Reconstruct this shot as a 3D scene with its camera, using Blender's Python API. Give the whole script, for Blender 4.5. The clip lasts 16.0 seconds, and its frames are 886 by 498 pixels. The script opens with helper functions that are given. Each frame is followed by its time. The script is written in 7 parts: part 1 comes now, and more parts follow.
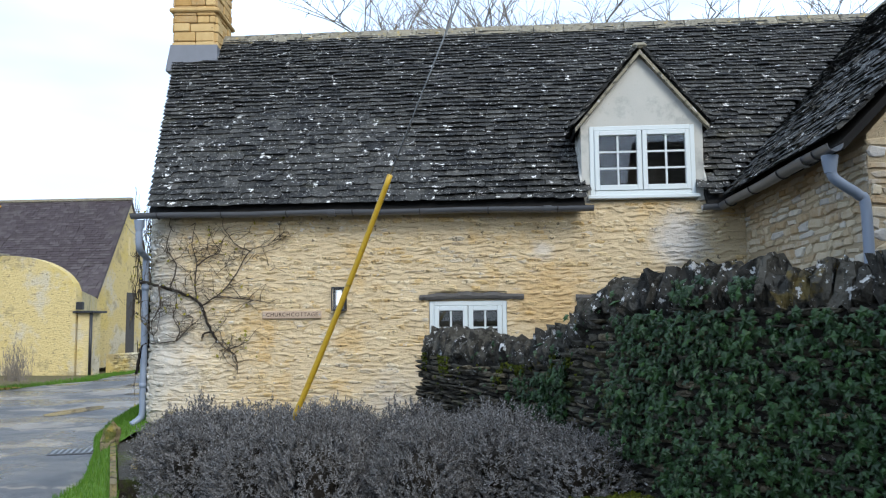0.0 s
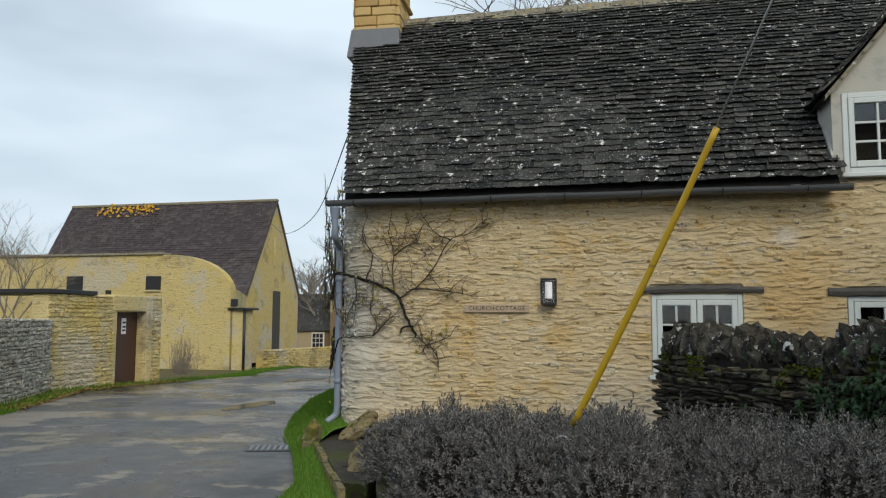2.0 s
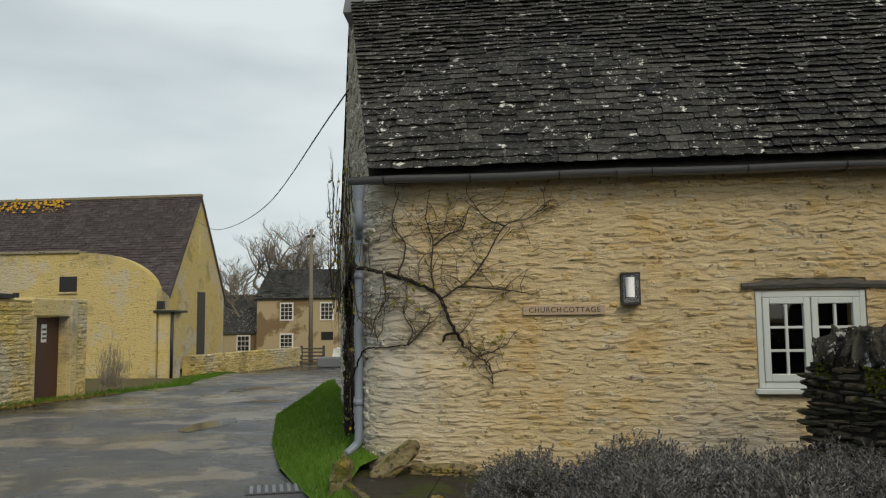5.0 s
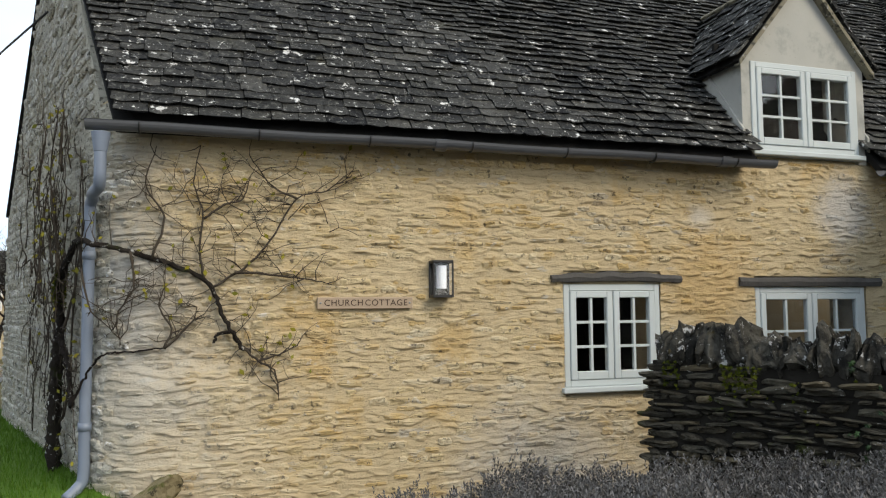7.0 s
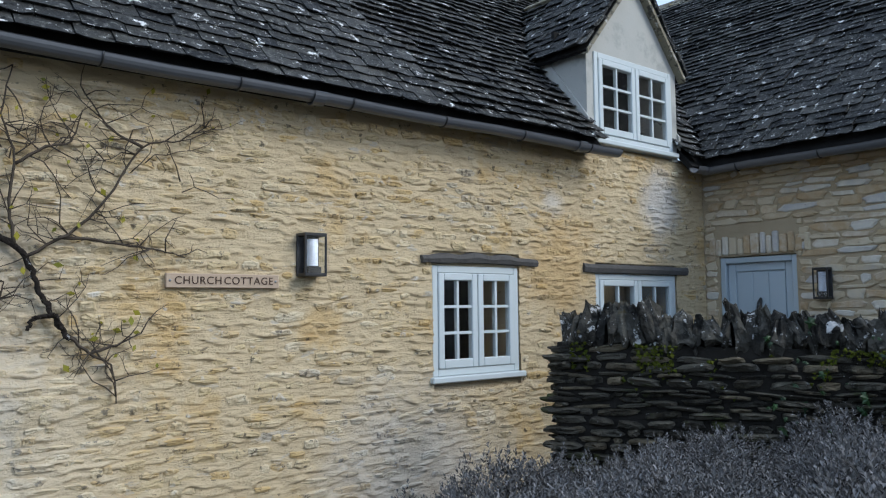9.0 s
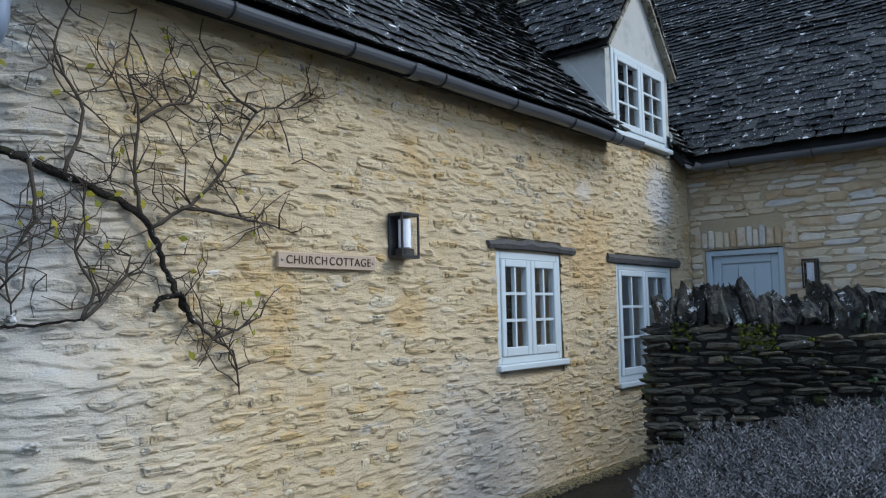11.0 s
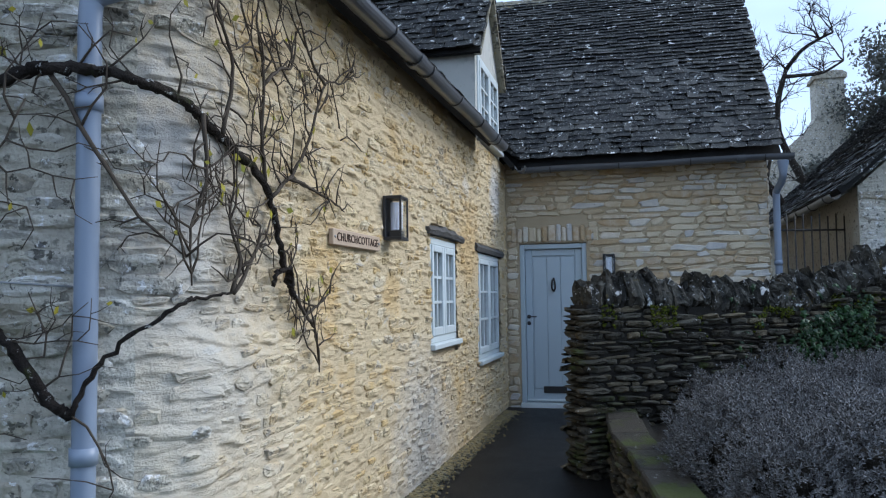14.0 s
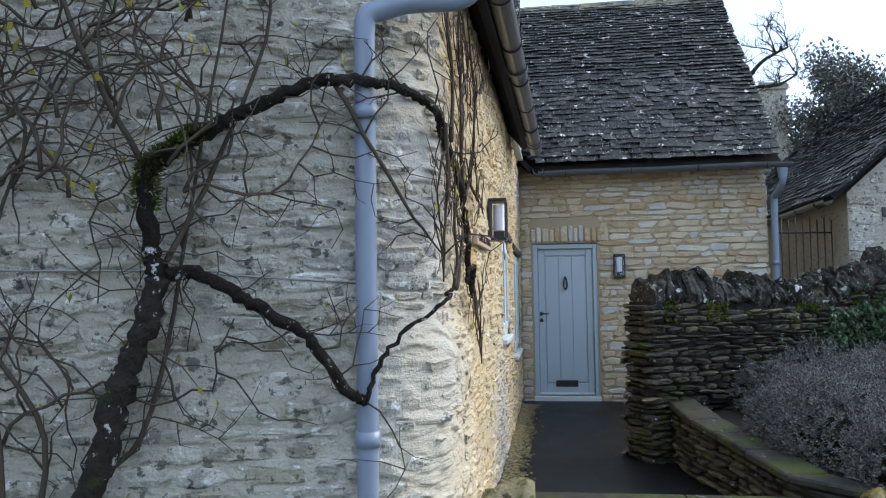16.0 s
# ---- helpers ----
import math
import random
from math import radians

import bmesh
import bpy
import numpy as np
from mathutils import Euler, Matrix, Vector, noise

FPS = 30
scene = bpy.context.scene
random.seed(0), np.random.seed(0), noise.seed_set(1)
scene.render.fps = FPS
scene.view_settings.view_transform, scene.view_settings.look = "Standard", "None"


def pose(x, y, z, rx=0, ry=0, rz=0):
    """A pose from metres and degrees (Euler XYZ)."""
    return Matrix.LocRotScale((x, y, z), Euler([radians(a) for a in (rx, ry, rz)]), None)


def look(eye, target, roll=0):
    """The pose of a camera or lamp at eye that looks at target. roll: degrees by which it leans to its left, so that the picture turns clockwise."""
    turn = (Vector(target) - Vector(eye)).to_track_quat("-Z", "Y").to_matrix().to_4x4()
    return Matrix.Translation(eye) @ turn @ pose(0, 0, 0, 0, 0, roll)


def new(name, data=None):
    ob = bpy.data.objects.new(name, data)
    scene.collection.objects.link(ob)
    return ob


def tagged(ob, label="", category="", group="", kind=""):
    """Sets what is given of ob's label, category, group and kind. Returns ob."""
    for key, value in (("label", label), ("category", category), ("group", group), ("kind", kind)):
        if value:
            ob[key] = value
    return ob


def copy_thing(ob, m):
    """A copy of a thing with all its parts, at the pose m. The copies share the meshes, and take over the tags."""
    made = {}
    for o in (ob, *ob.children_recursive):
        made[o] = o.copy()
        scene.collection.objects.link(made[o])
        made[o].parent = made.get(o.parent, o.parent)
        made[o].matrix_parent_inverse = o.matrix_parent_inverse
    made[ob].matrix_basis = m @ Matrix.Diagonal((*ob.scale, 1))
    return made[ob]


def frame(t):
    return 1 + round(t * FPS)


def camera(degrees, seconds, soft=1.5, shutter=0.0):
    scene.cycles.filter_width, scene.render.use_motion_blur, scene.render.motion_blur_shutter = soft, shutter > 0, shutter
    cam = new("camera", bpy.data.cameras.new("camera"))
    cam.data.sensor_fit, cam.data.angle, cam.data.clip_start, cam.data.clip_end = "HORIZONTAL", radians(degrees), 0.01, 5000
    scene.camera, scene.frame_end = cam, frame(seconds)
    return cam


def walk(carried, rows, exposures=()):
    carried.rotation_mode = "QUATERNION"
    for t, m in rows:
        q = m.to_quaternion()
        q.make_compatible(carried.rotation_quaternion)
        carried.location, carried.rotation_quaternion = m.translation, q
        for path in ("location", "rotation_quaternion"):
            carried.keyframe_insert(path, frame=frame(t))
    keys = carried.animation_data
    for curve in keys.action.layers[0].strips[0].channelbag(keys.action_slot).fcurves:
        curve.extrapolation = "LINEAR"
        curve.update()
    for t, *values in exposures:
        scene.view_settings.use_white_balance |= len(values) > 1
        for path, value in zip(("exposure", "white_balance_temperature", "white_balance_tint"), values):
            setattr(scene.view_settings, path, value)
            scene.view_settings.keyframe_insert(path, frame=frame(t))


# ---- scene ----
cam = camera(59.1, 16.0, soft=1.2)
PATH = [
    (0, (-0.129, 0.366, 1.661), (-0.281, 2.352, 1.841), -0.5),
    (0.5, (-0.307, 0.51, 1.627), (-0.616, 2.476, 1.821), 0.1),
    (1, (-0.583, 0.649, 1.601), (-0.997, 2.596, 1.789), 0.2),
    (1.5, (-0.933, 0.875, 1.583), (-1.379, 2.817, 1.764), 0.3),
    (2, (-1.264, 1.067, 1.586), (-1.725, 3.004, 1.771), 0.2),
    (2.5, (-1.552, 1.251, 1.587), (-2.021, 3.186, 1.77), 0.0),
    (3, (-1.826, 1.444, 1.589), (-2.291, 3.381, 1.771), -0.1),
    (3.2, (-1.942, 1.533, 1.591), (-2.401, 3.471, 1.773), -0.1),
    (5.5, (-3.214, 2.864, 1.665), (-3.299, 4.854, 1.845), -0.7),
    (6, (-3.506, 3.209, 1.673), (-3.38, 5.197, 1.849), -0.8),
    (6.5, (-3.787, 3.555, 1.683), (-3.462, 5.521, 1.848), -0.9),
    (7, (-4.05, 3.907, 1.691), (-3.431, 5.802, 1.842), -0.5),
    (7.5, (-4.212, 4.232, 1.682), (-3.368, 6.04, 1.828), -0.3),
    (8, (-4.349, 4.542, 1.647), (-3.34, 6.262, 1.795), -0.3),
    (8.5, (-4.544, 4.844, 1.604), (-3.371, 6.457, 1.756), -0.4),
    (9, (-4.84, 5.148, 1.55), (-3.568, 6.684, 1.701), -0.6),
    (9.5, (-5.138, 5.478, 1.504), (-3.799, 6.956, 1.659), -0.7),
    (10, (-5.406, 5.828, 1.462), (-4.014, 7.255, 1.622), -0.9),
    (10.2, (-5.495, 5.959, 1.454), (-4.079, 7.362, 1.615), -1.0),
    (12.3, (-6.515, 7.195, 1.372), (-4.716, 8.057, 1.517), -1.0),
    (12.5, (-6.599, 7.323, 1.373), (-4.765, 8.109, 1.51), -0.9),
    (13, (-6.817, 7.681, 1.384), (-4.929, 8.326, 1.515), -0.5),
    (13.5, (-6.963, 7.998, 1.382), (-5.049, 8.564, 1.51), -0.7),
    (14, (-7.115, 8.28, 1.395), (-5.176, 8.755, 1.518), -0.7),
    (14.5, (-7.272, 8.546, 1.404), (-5.31, 8.916, 1.522), -0.6),
    (15, (-7.373, 8.852, 1.396), (-5.394, 9.124, 1.509), -0.5),
    (15.5, (-7.515, 9.144, 1.399), (-5.534, 9.402, 1.509), -0.7),
    (16, (-7.648, 9.456, 1.394), (-5.67, 9.73, 1.513), -0.8),
]
walk(cam, [(t, look(eye, target, roll)) for t, eye, target, roll in PATH],
     [(0, 0.2, 5900, 10), (0.6, 0.14, 6000, 9), (1, -0.3, 6250, 8), (1.5, -0.34, 6700, 7), (2, -0.52, 6850, 7), (3, -0.62, 7350, 6), (5.5, -0.74, 7800, 7), (6, -0.45, 8000, 8), (6.5, -0.56, 7800, 8), (7, -0.15, 6950, 10), (8, -0.15, 6200, 10), (9, -0.12, 5650, 10), (10, -0.1, 5450, 10), (12.5, -0.08, 5350, 10), (14, 0.12, 5500, 11), (15, 0.38, 5650, 11), (16, 0.5, 5850, 11)])

# ---- world, sun, exposure ----
world = bpy.data.worlds.new("sky")
scene.world = world
world.use_nodes = True
wn, wl = world.node_tree.nodes, world.node_tree.links
wn.clear()
sky = wn.new("ShaderNodeTexSky")
sky.sky_type, sky.sun_disc = "NISHITA", False
SUN_ELEV, SUN_ROT = radians(36), radians(151)
sky.sun_elevation, sky.sun_rotation = SUN_ELEV, SUN_ROT
sky.air_density, sky.dust_density = 1.0, 1.6
co = wn.new("ShaderNodeTexCoord")
mp = wn.new("ShaderNodeMapping")
mp.inputs["Scale"].default_value = (1.0, 1.0, 3.4)
cl = wn.new("ShaderNodeTexNoise")
cl.inputs["Scale"].default_value, cl.inputs["Detail"].default_value, cl.inputs["Roughness"].default_value = 1.5, 4, 0.48
rp = wn.new("ShaderNodeValToRGB")
rp.color_ramp.elements[0].position, rp.color_ramp.elements[0].color = 0.36, (0.46, 0.46, 0.46, 1)
rp.color_ramp.elements[1].position, rp.color_ramp.elements[1].color = 0.62, (1, 1, 1, 1)
mx = wn.new("ShaderNodeMix")
mx.data_type = "RGBA"
mx.inputs["B"].default_value = (9.9, 11.7, 14.0, 1)
bgw = wn.new("ShaderNodeBackground")
bgw.inputs["Strength"].default_value = 0.11
wo = wn.new("ShaderNodeOutputWorld")
wl.new(co.outputs["Generated"], mp.inputs["Vector"])
wl.new(mp.outputs["Vector"], cl.inputs["Vector"])
wl.new(cl.outputs["Fac"], rp.inputs["Fac"])
wl.new(rp.outputs["Color"], mx.inputs["Factor"])
wl.new(sky.outputs["Color"], mx.inputs["A"])
wl.new(mx.outputs["Result"], bgw.inputs["Color"])
wl.new(bgw.outputs["Background"], wo.inputs["Surface"])

sun = new("sun", bpy.data.lights.new("sun", "SUN"))
sun.data.energy, sun.data.angle, sun.data.color = 2.5, radians(30), (1.0, 0.915, 0.76)
sun.matrix_world = look((10, -18, 15), (0, 0, 0))


# ---- materials ----
def material(name, stops, rough=0.85, scale=9.0, spread=0.35, bump=0.25, bump_scale=60.0, metal=0.0, pieces=True,
             spots=None, stain=None, coat=0.0, lumpy=0.0, ragged=0.0, patch=None, wet=0.0, gloss=None):
    """A weathered surface: a palette of colours picked piece by piece, grain, spots (colour, scale, threshold) and a large stain (colour, scale, threshold, amount)."""
    m = bpy.data.materials.new(name)
    m.use_nodes = True
    n, l = m.node_tree.nodes, m.node_tree.links
    b = n["Principled BSDF"]
    b.inputs["Metallic"].default_value = metal
    b.inputs["Specular IOR Level"].default_value = gloss if gloss is not None else (0.12 if rough > 0.56 else 0.5)
    if coat:
        b.inputs["Coat Weight"].default_value, b.inputs["Coat Roughness"].default_value = coat, 0.25
    geo = n.new("ShaderNodeNewGeometry")
    grain = n.new("ShaderNodeTexNoise")
    grain.inputs["Scale"].default_value, grain.inputs["Detail"].default_value, grain.inputs["Roughness"].default_value = scale, 6, 0.62
    l.new(geo.outputs["Position"], grain.inputs["Vector"])
    ramp = n.new("ShaderNodeValToRGB")
    el = ramp.color_ramp.elements
    while len(el) < len(stops):
        el.new(0.5)
    for i, c in enumerate(stops):
        el[i].position, el[i].color = i / max(1, len(stops) - 1), (*c, 1)
    pick = n.new("ShaderNodeMath")
    pick.operation = "MULTIPLY_ADD"
    pick.inputs[1].default_value, pick.inputs[2].default_value = spread * 2.0, 0.5 - spread
    l.new(grain.outputs["Fac"], pick.inputs[0])
    fac = pick.outputs[0]
    if pieces:
        info = n.new("ShaderNodeObjectInfo")
        both = n.new("ShaderNodeMath")
        both.operation = "ADD"
        l.new(info.outputs["Random"], both.inputs[0])
        l.new(geo.outputs["Random Per Island"], both.inputs[1])
        part_ = n.new("ShaderNodeMath")
        part_.operation = "FRACT"
        l.new(both.outputs[0], part_.inputs[0])
        mixf = n.new("ShaderNodeMix")
        mixf.inputs["Factor"].default_value = 0.42
        l.new(part_.outputs[0], mixf.inputs["A"])
        l.new(fac, mixf.inputs["B"])
        fac = mixf.outputs["Result"]
    l.new(fac, ramp.inputs["Fac"])
    col = ramp.outputs["Color"]

    def over(col, colour, sc, at, soft, amount, stretch=None):
        t = n.new("ShaderNodeTexNoise")
        t.inputs["Scale"].default_value, t.inputs["Detail"].default_value, t.inputs["Roughness"].default_value = sc, 5, 0.65
        if stretch:
            ma = n.new("ShaderNodeMapping")
            ma.inputs["Scale"].default_value = stretch
            l.new(geo.outputs["Position"], ma.inputs["Vector"])
            l.new(ma.outputs["Vector"], t.inputs["Vector"])
        else:
            l.new(geo.outputs["Position"], t.inputs["Vector"])
        r = n.new("ShaderNodeMapRange")
        r.inputs["From Min"].default_value, r.inputs["From Max"].default_value, r.inputs["To Max"].default_value = at, at + soft, amount
        l.new(t.outputs["Fac"], r.inputs["Value"])
        q = n.new("ShaderNodeMix")
        q.data_type = "RGBA"
        l.new(r.outputs["Result"], q.inputs["Factor"])
        l.new(col, q.inputs["A"])
        q.inputs["B"].default_value = (*colour, 1)
        return q.outputs["Result"]

    for s in stain or ():
        col = over(col, *s)
    for s in spots or ():
        col = over(col, *s)
    for colour, centre, radius, amount in patch or ():
        dist = n.new("ShaderNodeVectorMath")
        dist.operation = "DISTANCE"
        dist.inputs[1].default_value = centre
        l.new(geo.outputs["Position"], dist.inputs[0])
        edge = n.new("ShaderNodeTexNoise")
        edge.inputs["Scale"].default_value, edge.inputs["Detail"].default_value, edge.inputs["Roughness"].default_value = 4.0, 6, 0.7
        l.new(geo.outputs["Position"], edge.inputs["Vector"])
        wob = n.new("ShaderNodeMath")
        wob.operation = "MULTIPLY_ADD"
        wob.inputs[1].default_value = radius * 1.6
        l.new(edge.outputs["Fac"], wob.inputs[0])
        l.new(dist.outputs["Value"], wob.inputs[2])
        fade = n.new("ShaderNodeMapRange")
        fade.inputs["From Min"].default_value, fade.inputs["From Max"].default_value = radius * 1.25, radius * 2.0
        fade.inputs["To Min"].default_value, fade.inputs["To Max"].default_value = amount, 0.0
        l.new(wob.outputs[0], fade.inputs["Value"])
        q = n.new("ShaderNodeMix")
        q.data_type = "RGBA"
        l.new(fade.outputs["Result"], q.inputs["Factor"])
        l.new(col, q.inputs["A"])
        q.inputs["B"].default_value = (*colour, 1)
        col = q.outputs["Result"]
    l.new(col, b.inputs["Base Color"])
    rr = n.new("ShaderNodeMapRange")
    rr.inputs["To Min"].default_value, rr.inputs["To Max"].default_value = max(0.03, rough - 0.12), min(1.0, rough + 0.12)
    l.new(grain.outputs["Fac"], rr.inputs["Value"])
    if wet:
        film = n.new("ShaderNodeTexNoise")
        film.inputs["Scale"].default_value, film.inputs["Detail"].default_value = wet, 4
        dry = n.new("ShaderNodeMapRange")
        dry.inputs["From Min"].default_value, dry.inputs["From Max"].default_value = 0.40, 0.56
        dry.inputs["To Min"].default_value, dry.inputs["To Max"].default_value = 0.35, 1.25
        l.new(geo.outputs["Position"], film.inputs["Vector"])
        l.new(film.outputs["Fac"], dry.inputs["Value"])
        damp = n.new("ShaderNodeMath")
        damp.operation = "MULTIPLY"
        l.new(rr.outputs["Result"], damp.inputs[0])
        l.new(dry.outputs["Result"], damp.inputs[1])
        l.new(damp.outputs[0], b.inputs["Roughness"])
    else:
        l.new(rr.outputs["Result"], b.inputs["Roughness"])
    if bump:
        fine = n.new("ShaderNodeTexNoise")
        fine.inputs["Scale"].default_value, fine.inputs["Detail"].default_value, fine.inputs["Roughness"].default_value = bump_scale, 5, 0.7
        l.new(geo.outputs["Position"], fine.inputs["Vector"])
        bp = n.new("ShaderNodeBump")
        bp.inputs["Strength"].default_value, bp.inputs["Distance"].default_value = bump, 0.02
        l.new(fine.outputs["Fac"], bp.inputs["Height"])
        if ragged:
            mr = n.new("ShaderNodeMapping")
            mr.inputs["Scale"].default_value = (5.0, 5.0, 24.0)
            rg = n.new("ShaderNodeTexNoise")
            rg.inputs["Scale"].default_value, rg.inputs["Detail"].default_value, rg.inputs["Roughness"].default_value, rg.inputs["Distortion"].default_value = 1.0, 6, 0.6, 0.6
            b3 = n.new("ShaderNodeBump")
            b3.inputs["Strength"].default_value, b3.inputs["Distance"].default_value = ragged, 0.06
            l.new(geo.outputs["Position"], mr.inputs["Vector"])
            l.new(mr.outputs["Vector"], rg.inputs["Vector"])
            l.new(rg.outputs["Fac"], b3.inputs["Height"])
            l.new(b3.outputs["Normal"], bp.inputs["Normal"])
        if lumpy:
            b2 = n.new("ShaderNodeBump")
            b2.inputs["Strength"].default_value, b2.inputs["Distance"].default_value = lumpy, 0.05
            l.new(grain.outputs["Fac"], b2.inputs["Height"])
            l.new(bp.outputs["Normal"], b2.inputs["Normal"])
            l.new(b2.outputs["Normal"], b.inputs["Normal"])
        else:
            l.new(bp.outputs["Normal"], b.inputs["Normal"])
    return m


M_WALL = material("honey_rubble", [(0.40, 0.31, 0.18), (0.54, 0.42, 0.24), (0.61, 0.49, 0.29), (0.68, 0.58, 0.40), (0.57, 0.41, 0.19), (0.62, 0.54, 0.40), (0.44, 0.40, 0.33)],
                  scale=14, bump=0.7, bump_scale=38, lumpy=0.45, ragged=0.6, patch=[((0.40, 0.40, 0.39), (-4.62, 9.95, 1.9), 0.55, 0.75), ((0.38, 0.37, 0.34), (-4.6, 9.95, 2.7), 0.5, 0.7), ((0.60, 0.57, 0.50), (-4.2, 9.95, 0.5), 0.9, 0.28), ((0.46, 0.45, 0.41), (-4.62, 9.95, 1.1), 0.75, 0.5), ((0.46, 0.46, 0.46), (-4.3, 9.95, 1.6), 0.7, 0.25), ((0.50, 0.52, 0.55), (-1.2, 9.9, 0.1), 0.9, 0.4), ((0.52, 0.53, 0.55), (2.0, 9.9, 2.6), 0.35, 0.6), ((0.52, 0.33, 0.12), (0.45, 9.9, 1.9), 0.5, 0.5), ((0.60, 0.55, 0.48), (0.35, 9.9, 2.5), 0.15, 0.8)],
                  stain=[((0.42, 0.42, 0.41), 0.7, 0.56, 0.12, 0.45), ((0.56, 0.37, 0.14), 1.1, 0.55, 0.08, 0.55)],
                  spots=[((0.66, 0.64, 0.60), 7, 0.60, 0.08, 0.7), ((0.08, 0.07, 0.06), 18, 0.585, 0.05, 0.75), ((0.10, 0.085, 0.06), 5, 0.63, 0.05, 0.6, (1, 1, 7))])
M_MORTAR = material("lime_mortar", [(0.44, 0.34, 0.20), (0.56, 0.45, 0.285), (0.63, 0.53, 0.36)], scale=5, bump=0.6, bump_scale=60, pieces=False, ragged=0.45,
                    patch=[((0.40, 0.40, 0.39), (-4.62, 9.95, 1.9), 0.55, 0.75), ((0.38, 0.37, 0.34), (-4.6, 9.95, 2.7), 0.5, 0.7), ((0.60, 0.57, 0.50), (-4.2, 9.95, 0.5), 0.9, 0.28), ((0.46, 0.45, 0.41), (-4.62, 9.95, 1.1), 0.75, 0.5), ((0.46, 0.46, 0.46), (-4.3, 9.95, 1.6), 0.7, 0.25), ((0.50, 0.52, 0.55), (-1.2, 9.9, 0.1), 0.9, 0.4), ((0.52, 0.53, 0.55), (2.0, 9.9, 2.6), 0.35, 0.6), ((0.52, 0.33, 0.12), (0.45, 9.9, 1.9), 0.5, 0.5), ((0.60, 0.55, 0.48), (0.35, 9.9, 2.5), 0.15, 0.8)], stain=[((0.56, 0.37, 0.14), 1.1, 0.56, 0.08, 0.5), ((0.44, 0.44, 0.43), 3.0, 0.62, 0.06, 0.5, (1, 1, 3))], spots=[((0.10, 0.085, 0.06), 16, 0.62, 0.05, 0.7, (1, 1, 3))])
M_GABLE = material("grey_rubble", [(0.26, 0.25, 0.22), (0.44, 0.42, 0.37), (0.60, 0.57, 0.49), (0.38, 0.34, 0.26), (0.70, 0.68, 0.62), (0.54, 0.47, 0.34)],
                   patch=[((0.66, 0.62, 0.54), (-4.62, 9.98, 0.7), 0.55, 0.25)], scale=12, bump=0.8, bump_scale=40, lumpy=0.9, ragged=0.35,
                   stain=[((0.46, 0.36, 0.18), 1.2, 0.62, 0.08, 0.4)],
                   spots=[((0.16, 0.155, 0.14), 7, 0.54, 0.06, 0.55), ((0.80, 0.80, 0.80), 19, 0.595, 0.03, 0.9), ((0.04, 0.04, 0.035), 21, 0.585, 0.04, 0.8), ((0.06, 0.06, 0.05), 5, 0.62, 0.05, 0.6, (1, 1, 7))])
M_GREYMORTAR = material("grey_mortar", [(0.36, 0.34, 0.28), (0.50, 0.47, 0.39), (0.60, 0.56, 0.47)], patch=[((0.66, 0.62, 0.54), (-4.62, 9.98, 0.7), 0.55, 0.6), ((0.62, 0.58, 0.50), (-4.62, 9.98, 1.5), 0.4, 0.5)], scale=8, bump=0.9, ragged=0.4, lumpy=0.8, bump_scale=45, pieces=False, spots=[((0.05, 0.05, 0.045), 16, 0.57, 0.05, 0.7)])
M_WING = material("coursed_stone", [(0.33, 0.28, 0.21), (0.48, 0.40, 0.27), (0.57, 0.50, 0.37), (0.42, 0.31, 0.18), (0.66, 0.62, 0.53), (0.40, 0.40, 0.41), (0.52, 0.46, 0.35)],
                  stain=[((0.42, 0.42, 0.40), 1.3, 0.55, 0.1, 0.5)], scale=10, bump=0.5, bump_scale=45, lumpy=0.3,
                  spots=[((0.12, 0.11, 0.10), 9, 0.66, 0.06, 0.6)])
M_WINGMORTAR = material("buff_mortar", [(0.34, 0.275, 0.18), (0.47, 0.395, 0.275)], scale=8, bump=0.8, pieces=False)
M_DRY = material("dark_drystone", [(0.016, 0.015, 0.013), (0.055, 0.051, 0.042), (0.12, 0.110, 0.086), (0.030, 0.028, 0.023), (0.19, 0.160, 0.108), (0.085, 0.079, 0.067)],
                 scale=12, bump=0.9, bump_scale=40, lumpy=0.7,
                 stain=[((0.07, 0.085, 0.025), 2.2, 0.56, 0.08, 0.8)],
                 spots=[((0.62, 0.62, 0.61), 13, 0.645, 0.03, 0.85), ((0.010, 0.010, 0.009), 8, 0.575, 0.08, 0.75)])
M_COPE = material("lichened_coping", [(0.020, 0.019, 0.017), (0.055, 0.052, 0.045), (0.10, 0.094, 0.078), (0.032, 0.030, 0.026), (0.075, 0.071, 0.064)],
                  scale=12, bump=1.0, bump_scale=30, lumpy=0.9, stain=[((0.16, 0.12, 0.035), 3.2, 0.62, 0.05, 0.7)],
                  spots=[((0.012, 0.012, 0.011), 7, 0.50, 0.08, 0.8), ((0.62, 0.62, 0.61), 9, 0.612, 0.03, 0.85), ((0.56, 0.56, 0.55), 26, 0.625, 0.03, 0.85)])
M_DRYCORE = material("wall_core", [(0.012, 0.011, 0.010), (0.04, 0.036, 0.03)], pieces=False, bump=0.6)
